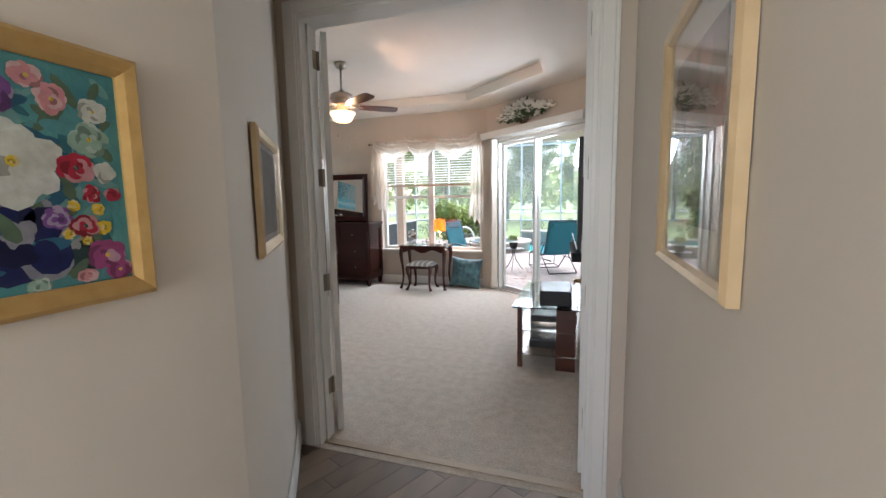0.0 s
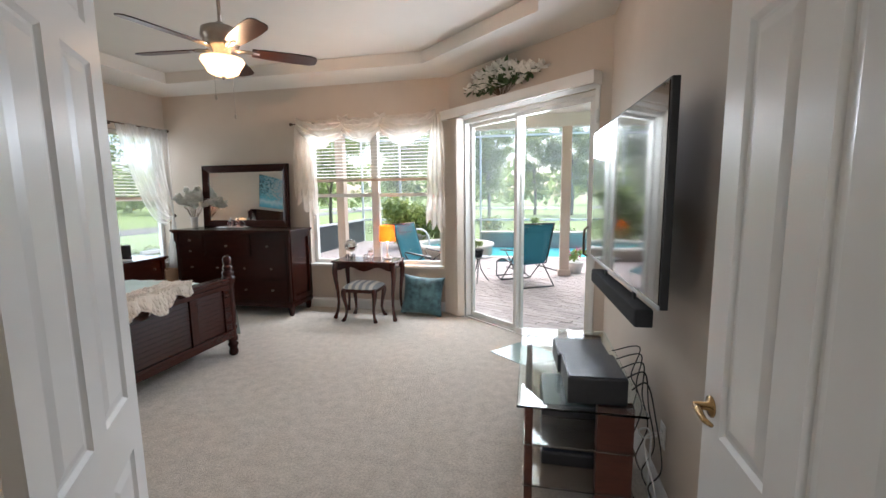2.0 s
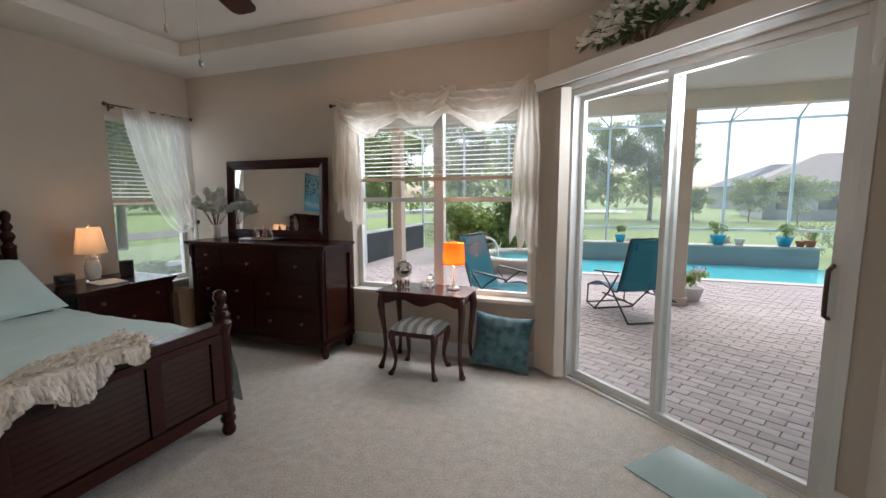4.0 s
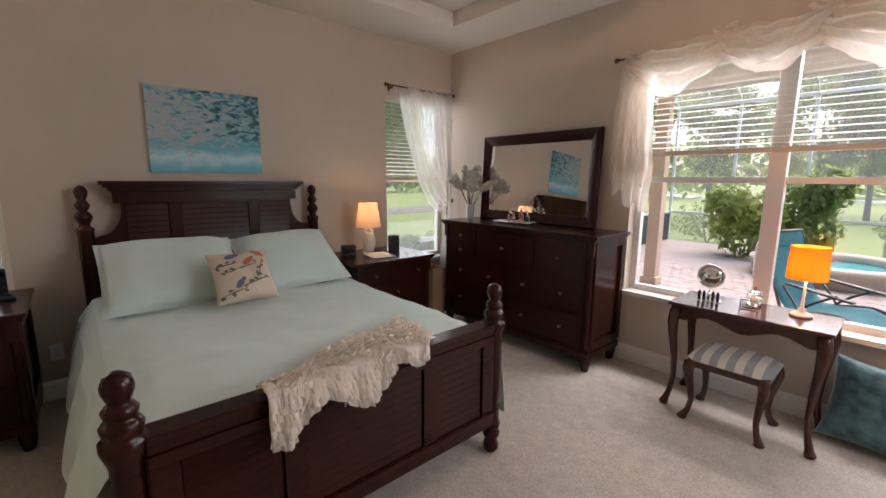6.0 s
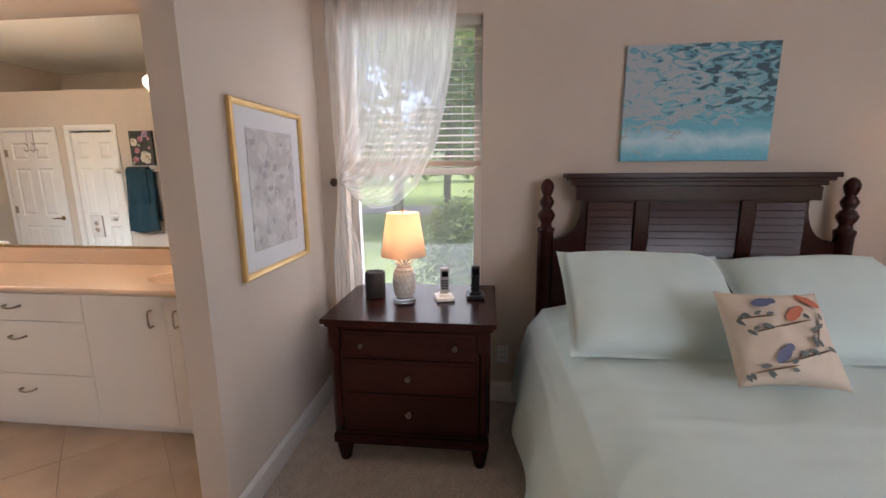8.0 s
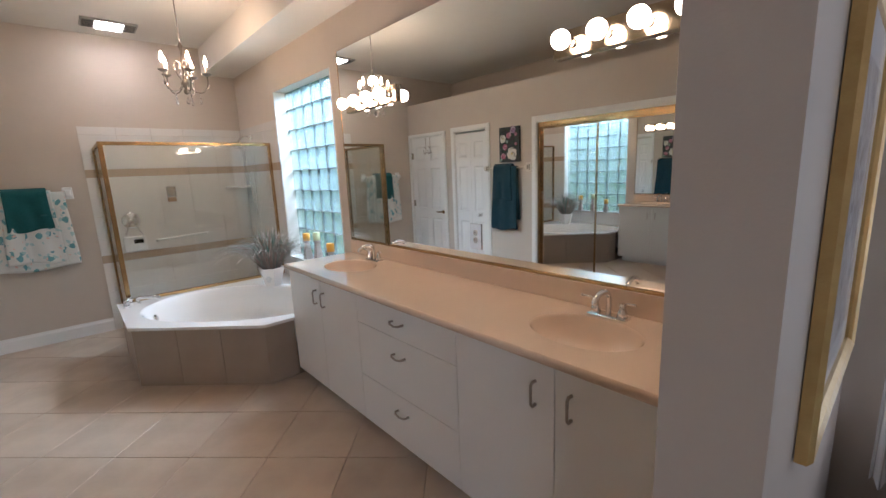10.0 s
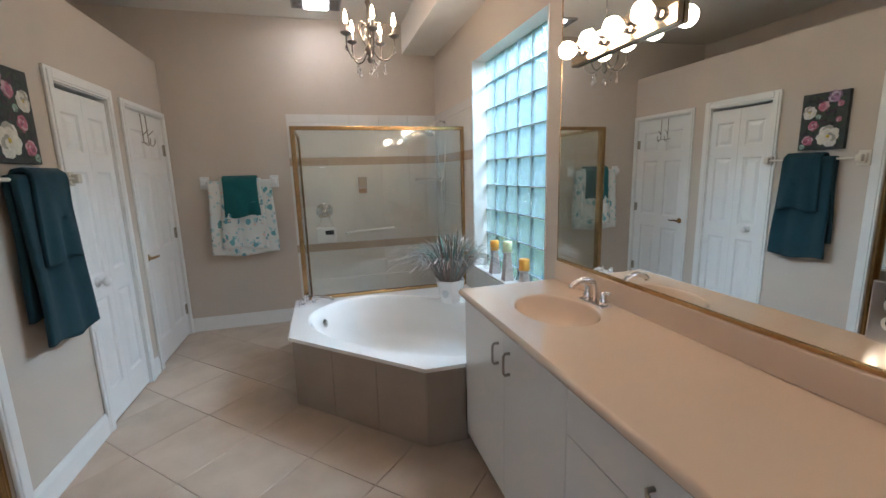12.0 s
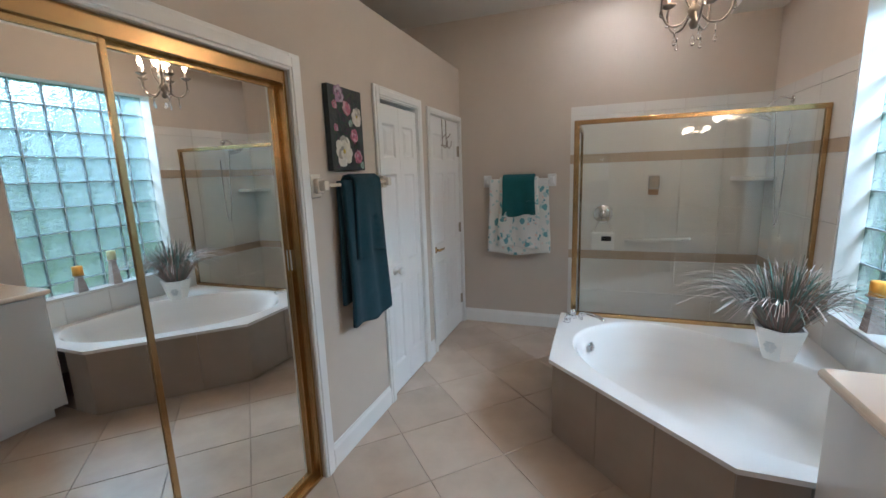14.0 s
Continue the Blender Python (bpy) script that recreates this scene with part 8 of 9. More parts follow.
SIX = [(0.20, 0.78), (0.92, 1.55), (1.66, 1.88)]
casing("trim_casing_bifold", Matrix.Translation((BEX - 0.001, -1.82, 0)) @ pose(0, 0, 0, 0, 0, 90), 0.60, 2.04, 0.07)
bf = panel_door("door_bifold", Matrix.Translation((BEX + 0.025, -1.817, 0.012)) @ pose(0, 0, 0, 0, 0, 90), 0.296, 2.0, SIX, "white panelled bifold closet door, closed", cols=1, stile=0.06)
bf2 = panel_door("door_bifold", Matrix.Translation((BEX + 0.025, -1.519, 0.012)) @ pose(0, 0, 0, 0, 0, 90), 0.296, 2.0, SIX, "white panelled bifold closet door, closed", cols=1, stile=0.06)
knob(bf2, 0.17, 0.885, 1, WHITEPLASTIC)
casing("trim_casing_wc", Matrix.Translation((BEX - 0.001, -2.84, 0)) @ pose(0, 0, 0, 0, 0, 90), 0.775, 2.04, 0.05)
wd_ = panel_door("door_wc", Matrix.Translation((BEX + 0.025, -2.837, 0.012)) @ pose(0, 0, 0, 0, 0, 90), 0.769, 2.022, SIX, "white six-panelled door with a brass lever, closed", cols=2, hinges=(0.25, 1.0, 1.75))
lever(wd_, 0.70, 0.885, 1, -1)
hk = thing("over_door_hook", Matrix.Translation((BEX - 0.001, -2.42, 0)), "metal double hook hung over the door", "hook")
bm = bmesh.new()
for y in (-0.05, 0.05):
    tube_into(bm, [(0.004, y, 2.02), (-0.004, y, 2.02), (-0.005, y, 1.80), (-0.03, y, 1.775), (-0.05, y, 1.80), (-0.052, y, 1.84)], 0.004, 6)
    tube_into(bm, [(-0.005, y, 1.86), (-0.05, y + 0.01, 1.90)], 0.004, 6)
tube_into(bm, [(-0.005, -0.09, 1.80), (-0.005, 0.09, 1.80)], 0.005, 6)
put("wire", mesh_of("wire", bm, NICKEL, True), hk)
for y0, y1 in ((-1.82, -1.22), (-2.84, -2.065)):
    structure(boxes("trim_jamb", [(BEX - 0.002, y0 - 0.001, 0, BEX + 0.132, y0 + 0.003, 2.04), (BEX - 0.002, y1 - 0.003, 0, BEX + 0.132, y1 + 0.001, 2.04), (BEX - 0.002, y0 + 0.003, 2.036, BEX + 0.132, y1 - 0.003, 2.041)], TRIM), "white door jamb")

# flower canvas, towel bars and towels
DARKCANVAS = mat("dark painted canvas", (0.02, 0.03, 0.035), 0.5, dark=(0.05, 0.055, 0.05), scale=20, amount=0.8, bump=0.3)
fc = thing("flower_canvas", Matrix.Translation((BEX - 0.001, -0.65, 1.592)) @ pose(0, 0, 0, 0, 0, -90), "dark canvas painted with pink and white flowers", "painting")
boxes("canvas", [(0, -0.032, 0, 0.315, 0, 0.43)], DARKCANVAS, fc, 0.002)
ground_strokes(fc, 0.004, 0.311, 0.004, 0.426, -0.0325, 160, 0.022, [paint(c) for c in ((0.012, 0.022, 0.026), (0.02, 0.05, 0.04), (0.05, 0.025, 0.05), (0.035, 0.06, 0.03))], 32)
PKP, WHP, LVP = paint((0.52, 0.16, 0.24)), paint((0.76, 0.72, 0.62)), paint((0.36, 0.22, 0.36))
for x, z, r, mm in ((0.11, 0.10, 0.072, WHP), (0.255, 0.29, 0.045, WHP), (0.22, 0.185, 0.036, PKP), (0.25, 0.075, 0.036, PKP), (0.16, 0.325, 0.036, PKP), (0.09, 0.39, 0.042, LVP), (0.05, 0.22, 0.018, PKP), (0.05, 0.335, 0.02, PKP), (0.285, 0.03, 0.02, GREENP), (0.19, 0.25, 0.018, GREENP)):
    dab(fc, x, z, r * 1.2, mm, 6, -0.0334, 1.0, int(x * 999))
    dab(fc, x, z, r * 0.2, YELLOWP if mm is WHP else MAGENTA, 5, -0.0346, 1.0, int(z * 99))


def towel_bar(m, w, label, material):
    t = thing("towel_bar", m, label, "towel bar", "towel bars")
    for x in (0, w):
        boxes("post", [(x - 0.040, -0.018, -0.058, x + 0.040, -0.001, 0.058), (x - 0.026, -0.045, -0.036, x + 0.026, -0.018, 0.036), (x - 0.020, -0.080, -0.024, x + 0.020, -0.045, 0.026)], material, t, 0.008)
    tube("bar", [[(0, -0.055, 0), (w, -0.055, 0)]], 0.009, material, t)
    return t


CREAMCER = mat("cream ceramic", (0.74, 0.68, 0.58), 0.25, dark=(0.70, 0.64, 0.54), scale=6)


def towel(name, m, w, front, back, material, label, group="", thick=0.012, seed=0.0, out=0.0):
    """A folded towel over a bar: hangs front and back; x along the bar, y=0 at the bar."""
    L = front + back + 0.05

    def path(s):
        r = 0.016 + out
        if s < back:
            return (r, -back + s)
        if s < back + 0.05:
            a = (s - back) / 0.05 * math.pi
            return (r * math.cos(a), r * math.sin(a))
        return (-r, -(s - back - 0.05))

    def fn(u, v):
        y, z = path(v * L)
        dz = -min(z, 0)
        wave = 0.010 * math.sin(u * 13 + seed) * smooth01(dz * 3) + 0.012 * noise.noise((u * 3, v * 3, seed))
        return (u * w + 0.012 * noise.noise((v * 4, seed, 1)) * smooth01(dz * 2) + (u - 0.5) * 0.05 * smooth01(dz * 1.3), y - wave - 0.02 * smooth01(dz) * (1 if y < 0 else -0.3), z + (0.014 * math.sin(u * 6 + seed) if dz > 0.2 else 0))
    ob = cloth(name, fn, 30, 60, material, None, m)
    md = ob.modifiers.new("thick", "SOLIDIFY")
    md.thickness, md.offset = thick, 0
    return tagged(ob, label, "towel", group)


TEALTOWEL = mat("dark teal terry", (0.012, 0.055, 0.075), 0.95, dark=(0.008, 0.035, 0.05), scale=60, bump=0.6, bump_scale=320, sheen=0.04)
TEAL2 = mat("teal terry", (0.015, 0.12, 0.125), 0.95, dark=(0.010, 0.09, 0.095), scale=60, bump=0.6, bump_scale=320, sheen=0.04)
PRINTTOWEL = spotted("white towel with teal shapes", (0.70, 0.70, 0.66), [((0.16, 0.36, 0.40), 11, 0.30, 1.0), ((0.42, 0.58, 0.58), 17, 0.28, 4.0), ((0.72, 0.50, 0.42), 13, 0.16, 8.0)], 0.95, bump=0.6)
MT = Matrix.Translation((BEX, -0.52, 1.52)) @ pose(0, 0, 0, 0, 0, -90)
towel_bar(MT, 0.66, "cream ceramic towel bar on the closet wall", CREAMCER)
MTB = MT @ Matrix.Translation((0, -0.055, 0))
towel("bath_towel", MTB @ Matrix.Translation((0.145, 0, 0)), 0.37, 0.78, 0.66, TEALTOWEL, "dark teal bath towel folded over the bar", "towels", 0.022, 1.0)
towel("hand_towel", MTB @ Matrix.Translation((0.22, 0, 0.004)), 0.27, 0.40, 0.34, TEALTOWEL, "dark teal hand towel laid over the bath towel", "towels", 0.018, 4.0, 0.026)
MT2 = Matrix.Translation((-2.72, BSY, 1.46)) @ pose(0, 0, 0, 0, 0, 180)
towel_bar(MT2, 0.62, "white towel bar on the end wall", WHITEPLASTIC)
MTB2 = MT2 @ Matrix.Translation((0, -0.055, 0))
towel("bath_towel", MTB2 @ Matrix.Translation((0.035, 0, 0)), 0.56, 0.70, 0.60, PRINTTOWEL, "white bath towel printed with teal turtle-like shapes", "towels", 0.014, 2.0)
towel("bath_towel", MTB2 @ Matrix.Translation((0.14, 0, 0.002)), 0.36, 0.64, 0.50, PRINTTOWEL, "white printed hand towel over the bath towel", "towels", 0.012, 6.0, 0.020)
towel("hand_towel", MTB2 @ Matrix.Translation((0.17, 0, 0.003)), 0.30, 0.33, 0.30, TEAL2, "teal hand towel over the printed towels", "towels", 0.012, 3.0, 0.040)


# ---- outdoors ----
GRASS = mat("lawn grass", (0.19, 0.25, 0.07), 0.9, dark=(0.13, 0.19, 0.045), scale=3.0, amount=0.8, bump=0.6, bump_scale=30)
FOLIAGE = leafy("tree foliage", (0.13, 0.185, 0.085), (0.09, 0.14, 0.06), 2.0, 0.68)
FOLIAGE2 = leafy("light foliage", (0.16, 0.22, 0.06), (0.10, 0.16, 0.045), 3.0, 0.6)
CROTON = leafy("yellow green foliage", (0.30, 0.32, 0.05), (0.12, 0.20, 0.04), 9.0, 0.4)
BARK = mat("bark", (0.22, 0.19, 0.16), 0.9, dark=(0.14, 0.115, 0.095), scale=12, bump=0.8, bump_scale=25)
ROADM = mat("asphalt", (0.16, 0.155, 0.15), 0.9, dark=(0.12, 0.115, 0.11), scale=8, bump=0.2)
CAGE = mat("white aluminium", (0.76, 0.77, 0.77), 0.4, dark=(0.72, 0.73, 0.73), scale=6)
STUCCO = mat("peach stucco", (0.58, 0.46, 0.37), 0.9, dark=(0.52, 0.41, 0.33), scale=12, bump=0.5, bump_scale=70)
SOFFITM = mat("lanai ceiling", (0.66, 0.63, 0.58), 0.8, dark=(0.62, 0.59, 0.54), scale=6, bump=0.2)
COPING = mat("stone coping", (0.52, 0.47, 0.40), 0.7, dark=(0.42, 0.37, 0.31), scale=9, bump=0.2)
POOLTILE = mat("pool wall tile", (0.34, 0.36, 0.34), 0.4, dark=(0.26, 0.28, 0.27), scale=14)
WATER = mat("pool water", (0.10, 0.52, 0.56), 0.06, dark=(0.16, 0.62, 0.64), scale=1.5, bump=0.35, bump_scale=5)
LZ = -0.12
structure(boxes("ground", [(-400, -400, -0.9, 400, 400, -0.35)], GRASS), "lawn that reaches to the horizon")
structure(boxes("road", [(-24, -60, -0.36, -20, 60, -0.33)], ROADM), "grey street beyond the lawn")
structure(boxes("pavement_bed", [(-6.05, NY + 0.2, -0.5, 9, 13.0, LZ - 0.012), (-6.05, 13.0, -0.5, -3.2, 16.6, LZ - 0.012), (-1.2, 4.5, -0.5, 9, NY + 0.2, LZ - 0.013)], mat("joint sand", (0.35, 0.30, 0.28), 0.95, dark=(0.30, 0.255, 0.235), scale=20)), "sand bed under the patio pavers")
structure(boxes("wall_house_out", [(EX + 0.14, 3.0, -0.4, EX + 0.34, yA + 0.05, 3.3), (-5.28, NY + 0.201, -0.4, WIN_N[0] - 0.02, NY + 0.24, 3.3), (WIN_N[1] + 0.02, NY + 0.201, -0.4, CORNER.x + 0.10, NY + 0.24, 3.3), (WIN_N[0] - 0.02, NY + 0.201, -0.4, WIN_N[1] + 0.02, NY + 0.24, 0.56)], STUCCO), "peach stucco outer wall of the house")
structure(boxes("ceiling_lanai", [(-5.3, NY + 0.24, 3.05, 9, 10.9, 3.2), (EX + 0.36, 3.0, 3.05, 9, NY + 0.24, 3.2), (-5.3, 10.75, 2.80, 9, 10.95, 3.05)], SOFFITM), "plain patio ceiling and beam outside the bedroom")
for x in (0.70, -4.05, 5.2):
    c = thing("patio_column", pose(x, 10.80, LZ), "square peach stucco patio column", "column", "patio columns")
    boxes("shaft", [(-0.09, -0.09, 0.12, 0.09, 0.09, 2.92)], STUCCO, c, 0.01)
    boxes("base", [(-0.12, -0.12, 0, 0.12, 0.12, 0.12)], STUCCO, c, 0.012)

# pool, raised wall, spa
pool = structure(thing("water_pool", Matrix.Identity(4), "turquoise swimming pool", ""), "turquoise swimming pool")
boxes("water", [(-1.3, 13.25, -0.5, 9, 16.15, -0.24)], WATER, pool)
boxes("coping", [(-1.6, 13.0, -0.4, 9, 13.27, LZ + 0.01), (-1.6, 13.27, -0.4, -1.3, 16.15, LZ + 0.01)], COPING, pool, 0.02)
boxes("raised_wall", [(-1.6, 16.15, -0.5, 4.6, 16.45, 0.22)], POOLTILE, pool, 0.01)
boxes("wall_cap", [(-1.66, 16.08, 0.22, 4.66, 16.52, 0.28)], COPING, pool, 0.015)
boxes("step_wall", [(4.6, 15.2, -0.5, 9, 15.5, -0.02)], COPING, pool, 0.015)
spa = thing("spa", pose(-2.15, 13.6, LZ), "round raised stone spa beside the pool", "spa")
lathe("ring", [(0.85, 0.0), (1.15, 0.0), (1.15, 0.22), (1.20, 0.24), (1.20, 0.30), (0.86, 0.30), (0.84, 0.26), (0.85, 0.0)], COPING, spa, None, 40)
lathe("water", [(0, 0.19), (0.85, 0.19), (0.85, 0.15), (0, 0.15)], WATER, spa, None, 40)
rl = tagged(tube("hand_rail", [curl([(-3.05, 12.55, LZ), (-3.05, 12.55, 0.45), (-2.95, 12.62, 0.62), (-2.75, 12.75, 0.62), (-2.62, 12.85, 0.45), (-2.60, 12.88, 0.15)])], 0.024, CAGE), "white looped hand rail beside the spa", "rail")

# screen cage
cage = thing("pool_cage", Matrix.Identity(4), "white aluminium screen enclosure over the pool", "screen enclosure")
CY, HB = 16.62, 3.45
posts = [-6.0 + 1.44 * k for k in range(11)]
bm = bmesh.new()
add_box(bm, -0.03, -0.03, -0.35, 0.03, 0.03, HB)
pm = mesh_of("post", bm, CAGE)
for x in posts:
    put("post", pm, cage, pose(x, CY, 0))
for k in range(1, 5):
    put("post", pm, cage, pose(-6.0, CY - 1.9 * k, 0))
for z in (0.30 + 0.35, HB):
    boxes("beam", [(-6.03, CY - 0.025, z - 0.03, 8.5, CY + 0.025, z + 0.03), (-6.025, 7.6, z - 0.03, -5.975, CY - 0.03, z + 0.03)], CAGE, cage)
boxes("kick_plate", [(-6.01, 8.0, -0.3, -5.99, CY - 0.03, 0.62)], mat("dark screen panel", (0.05, 0.06, 0.06), 0.8), cage)
for x in posts[::1]:
    tube("rafter", [[(x, CY, HB), (x, CY - 2.6, 4.75), (x, 11.0, 4.75)]], 0.03, CAGE, cage, None, 4)
for y, z in ((CY - 2.6, 4.75), (CY - 1.3, 4.10), (12.6, 4.75)):
    tube("purlin", [[(-6, y, z), (8.5, y, z)]], 0.028, CAGE, cage, None, 4)
SCREENCLOTH = sheer("grey insect screen", (0.50, 0.53, 0.53), 0.80)
bm = bmesh.new()
for x0, x1 in zip(posts, posts[1:]):
    for q in (((x0, CY, -0.3), (x1, CY, -0.3), (x1, CY, HB), (x0, CY, HB)), ((x0, CY, HB), (x1, CY, HB), (x1, CY - 2.6, 4.75), (x0, CY - 2.6, 4.75))):
        bm.faces.new([bm.verts.new(c) for c in q])
put("screen", mesh_of("screen", bm, SCREENCLOTH), cage)
tube("brace", [[(posts[3], CY - 2.6, 4.75), (posts[4], CY, HB)], [(posts[6], CY, HB), (posts[7], CY - 2.6, 4.75)], [(posts[8], CY, HB), (posts[7], CY - 2.6, 4.75)]], 0.022, CAGE, cage, None, 4)

# reclining chairs
SLING = mat("teal sling fabric", (0.03, 0.20, 0.26), 0.8, dark=(0.024, 0.16, 0.21), scale=20, bump=0.3, bump_scale=200)
GUNMETAL = mat("dark steel tube", (0.06, 0.06, 0.06), 0.4, 0.6)


def recliner(m, label):
    """A folding recliner facing -x with its feet on the ground."""
    c = thing("recliner", m, label, "chair", "patio recliners")
    for y in (-0.31, 0.31):
        tube("side_tube", [curl([(-0.62, y, 0.33), (-0.30, y, 0.44), (0.10, y, 0.38), (0.20, y, 0.50), (0.40, y, 1.12)])], 0.014, GUNMETAL, c)
        tube("leg", [[(-0.40, y, 0.02), (-0.05, y, 0.34), (0.16, y, 0.62)], [(0.42, y, 0.02), (-0.10, y, 0.50), (-0.28, y, 0.62)], [(-0.40, y, 0.02), (-0.62, y, 0.06), (-0.60, y, 0.33)], [(-0.2, y, 0.30), (0.5, y, 0.30)]], 0.012, GUNMETAL, c)
        boxes("armrest", [(-0.34, y - 0.03, 0.615, 0.20, y + 0.03, 0.64)], GUNMETAL, c, 0.012, pose(0, 0, 0, 0, -6))
    tube("foot_bar", [[(0.42, -0.31, 0.016), (0.42, 0.31, 0.016)], [(-0.40, -0.31, 0.016), (-0.40, 0.31, 0.016)], [(-0.62, -0.31, 0.06), (-0.62, 0.31, 0.06)], [(0.40, -0.31, 1.12), (0.40, 0.31, 1.12)]], 0.013, GUNMETAL, c)

    def sling(u, v):
        pts = [(-0.62, 0.33), (-0.42, 0.40), (-0.28, 0.435), (-0.05, 0.40), (0.10, 0.38), (0.16, 0.44), (0.21, 0.54), (0.31, 0.84), (0.40, 1.12)]
        s = v * 8
        k = min(int(s), 7)
        f = s - k
        return (pts[k][0] * (1 - f) + pts[k + 1][0] * f, (u - 0.5) * 0.60, pts[k][1] * (1 - f) + pts[k + 1][1] * f - 0.02 * math.sin(math.pi * u))
    s = cloth("sling", sling, 8, 32, SLING, c)
    md = s.modifiers.new("thick", "SOLIDIFY")
    md.thickness = 0.006
    boxes("headrest", [(0.0, -0.22, 0, 0.05, 0.22, 0.13)], SLING, c, 0.02, pose(0.335, 0, 0.97, 0, 19))
    return c


r1 = recliner(pose(-0.03, 9.87, LZ, 0, 0, -60), "teal sling recliner on the brick patio")
copy_thing(r1, pose(-1.86, 9.35, LZ, 0, 0, 160))
ALU = mat("silver aluminium", (0.62, 0.63, 0.64), 0.3, 0.8)
mc_ = thing("mesh_chair", pose(2.05, 7.9, LZ, 0, 0, 30), "silver mesh patio chair with a wooden arm", "chair")
for y in (-0.26, 0.26):
    tube("frame", [curl([(-0.34, y, 0.0), (-0.22, y, 0.25), (-0.05, y, 0.42), (0.18, y, 0.44), (0.24, y, 0.60), (0.42, y, 1.02)]), [(0.35, y, 0.0), (0.10, y, 0.43)]], 0.014, ALU, mc_)
    boxes("arm", [(-0.22, y - 0.025, 0.62, 0.22, y + 0.025, 0.645)], TVWOOD, mc_, 0.008)
MESHF = sheer("grey mesh cloth", (0.55, 0.56, 0.56), 0.35)
cloth("seat_mesh", lambda u, v: ((-0.08 + 0.28 * min(v * 2, 1) + 0.22 * max(v * 2 - 1, 0)), (u - 0.5) * 0.50, 0.42 + 0.02 * min(v * 2, 1) + 0.56 * max(v * 2 - 1, 0)), 6, 20, MESHF, mc_)

sdt = thing("side_table", pose(-0.92, 9.92, LZ), "small dark metal side table with curled legs", "table")
lathe("top", [(0, 0.46), (0.23, 0.46), (0.235, 0.468), (0.23, 0.475), (0, 0.475)], GUNMETAL, sdt, None, 28)
for k in range(3):
    tube("leg", [curl([(0.02, 0, 0.46), (0.05, 0, 0.25), (0.16, 0, 0.06), (0.22, 0, 0.0)])], 0.010, GUNMETAL, sdt, pose(0, 0, 0, 0, 0, 120 * k + 30))


def bush_into(bm, r, c, rx, ry, rz, count, leaf):
    """Small leaves over and inside an uneven rounded clump."""
    lobes = [(Vector((r.uniform(-0.6, 0.6) * rx, r.uniform(-0.6, 0.6) * ry, r.uniform(-0.3, 0.7) * rz)), r.uniform(0.35, 0.6)) for _ in range(7)]
    for k in range(count):
        o, s = r.choice(lobes)
        d = Vector((r.gauss(0, 1), r.gauss(0, 1), r.gauss(0, 1))).normalized()
        p = c + o + Vector((d.x * rx, d.y * ry, d.z * rz)) * s * r.uniform(0.6, 1.08)
        n = (d + Vector((r.uniform(-0.7, 0.7), r.uniform(-0.7, 0.7), r.uniform(-0.2, 0.9)))).normalized()
        t = n.orthogonal().normalized()
        t = (Matrix.Rotation(r.uniform(0, 6.28), 3, n) @ t)
        b = n.cross(t)
        L, w = leaf * r.uniform(0.6, 1.3), leaf * r.uniform(0.3, 0.55)
        bm.faces.new([bm.verts.new(q) for q in (p - t * L * 0.5, p + b * w * 0.5, p + t * L * 0.5, p - b * w * 0.5)])


def shrub(name, m, rx, ry, rz, count, leaf, material, label, seed, category="shrub", group=""):
    s = thing(name, m, label, category, group)
    r = random.Random(seed)
    bm = bmesh.new()
    bush_into(bm, r, Vector((0, 0, rz * 0.75)), rx, ry, rz, count, leaf)
    tagged(put("leaves", mesh_of("leaves", bm, material), s), kind="stuff")
    tube("stems", [[(0, 0, -0.05), (r.uniform(-0.4, 0.4) * rx, r.uniform(-0.4, 0.4) * ry, rz)] for _ in range(6)], 0.012, BARK, s, None, 5)
    return s


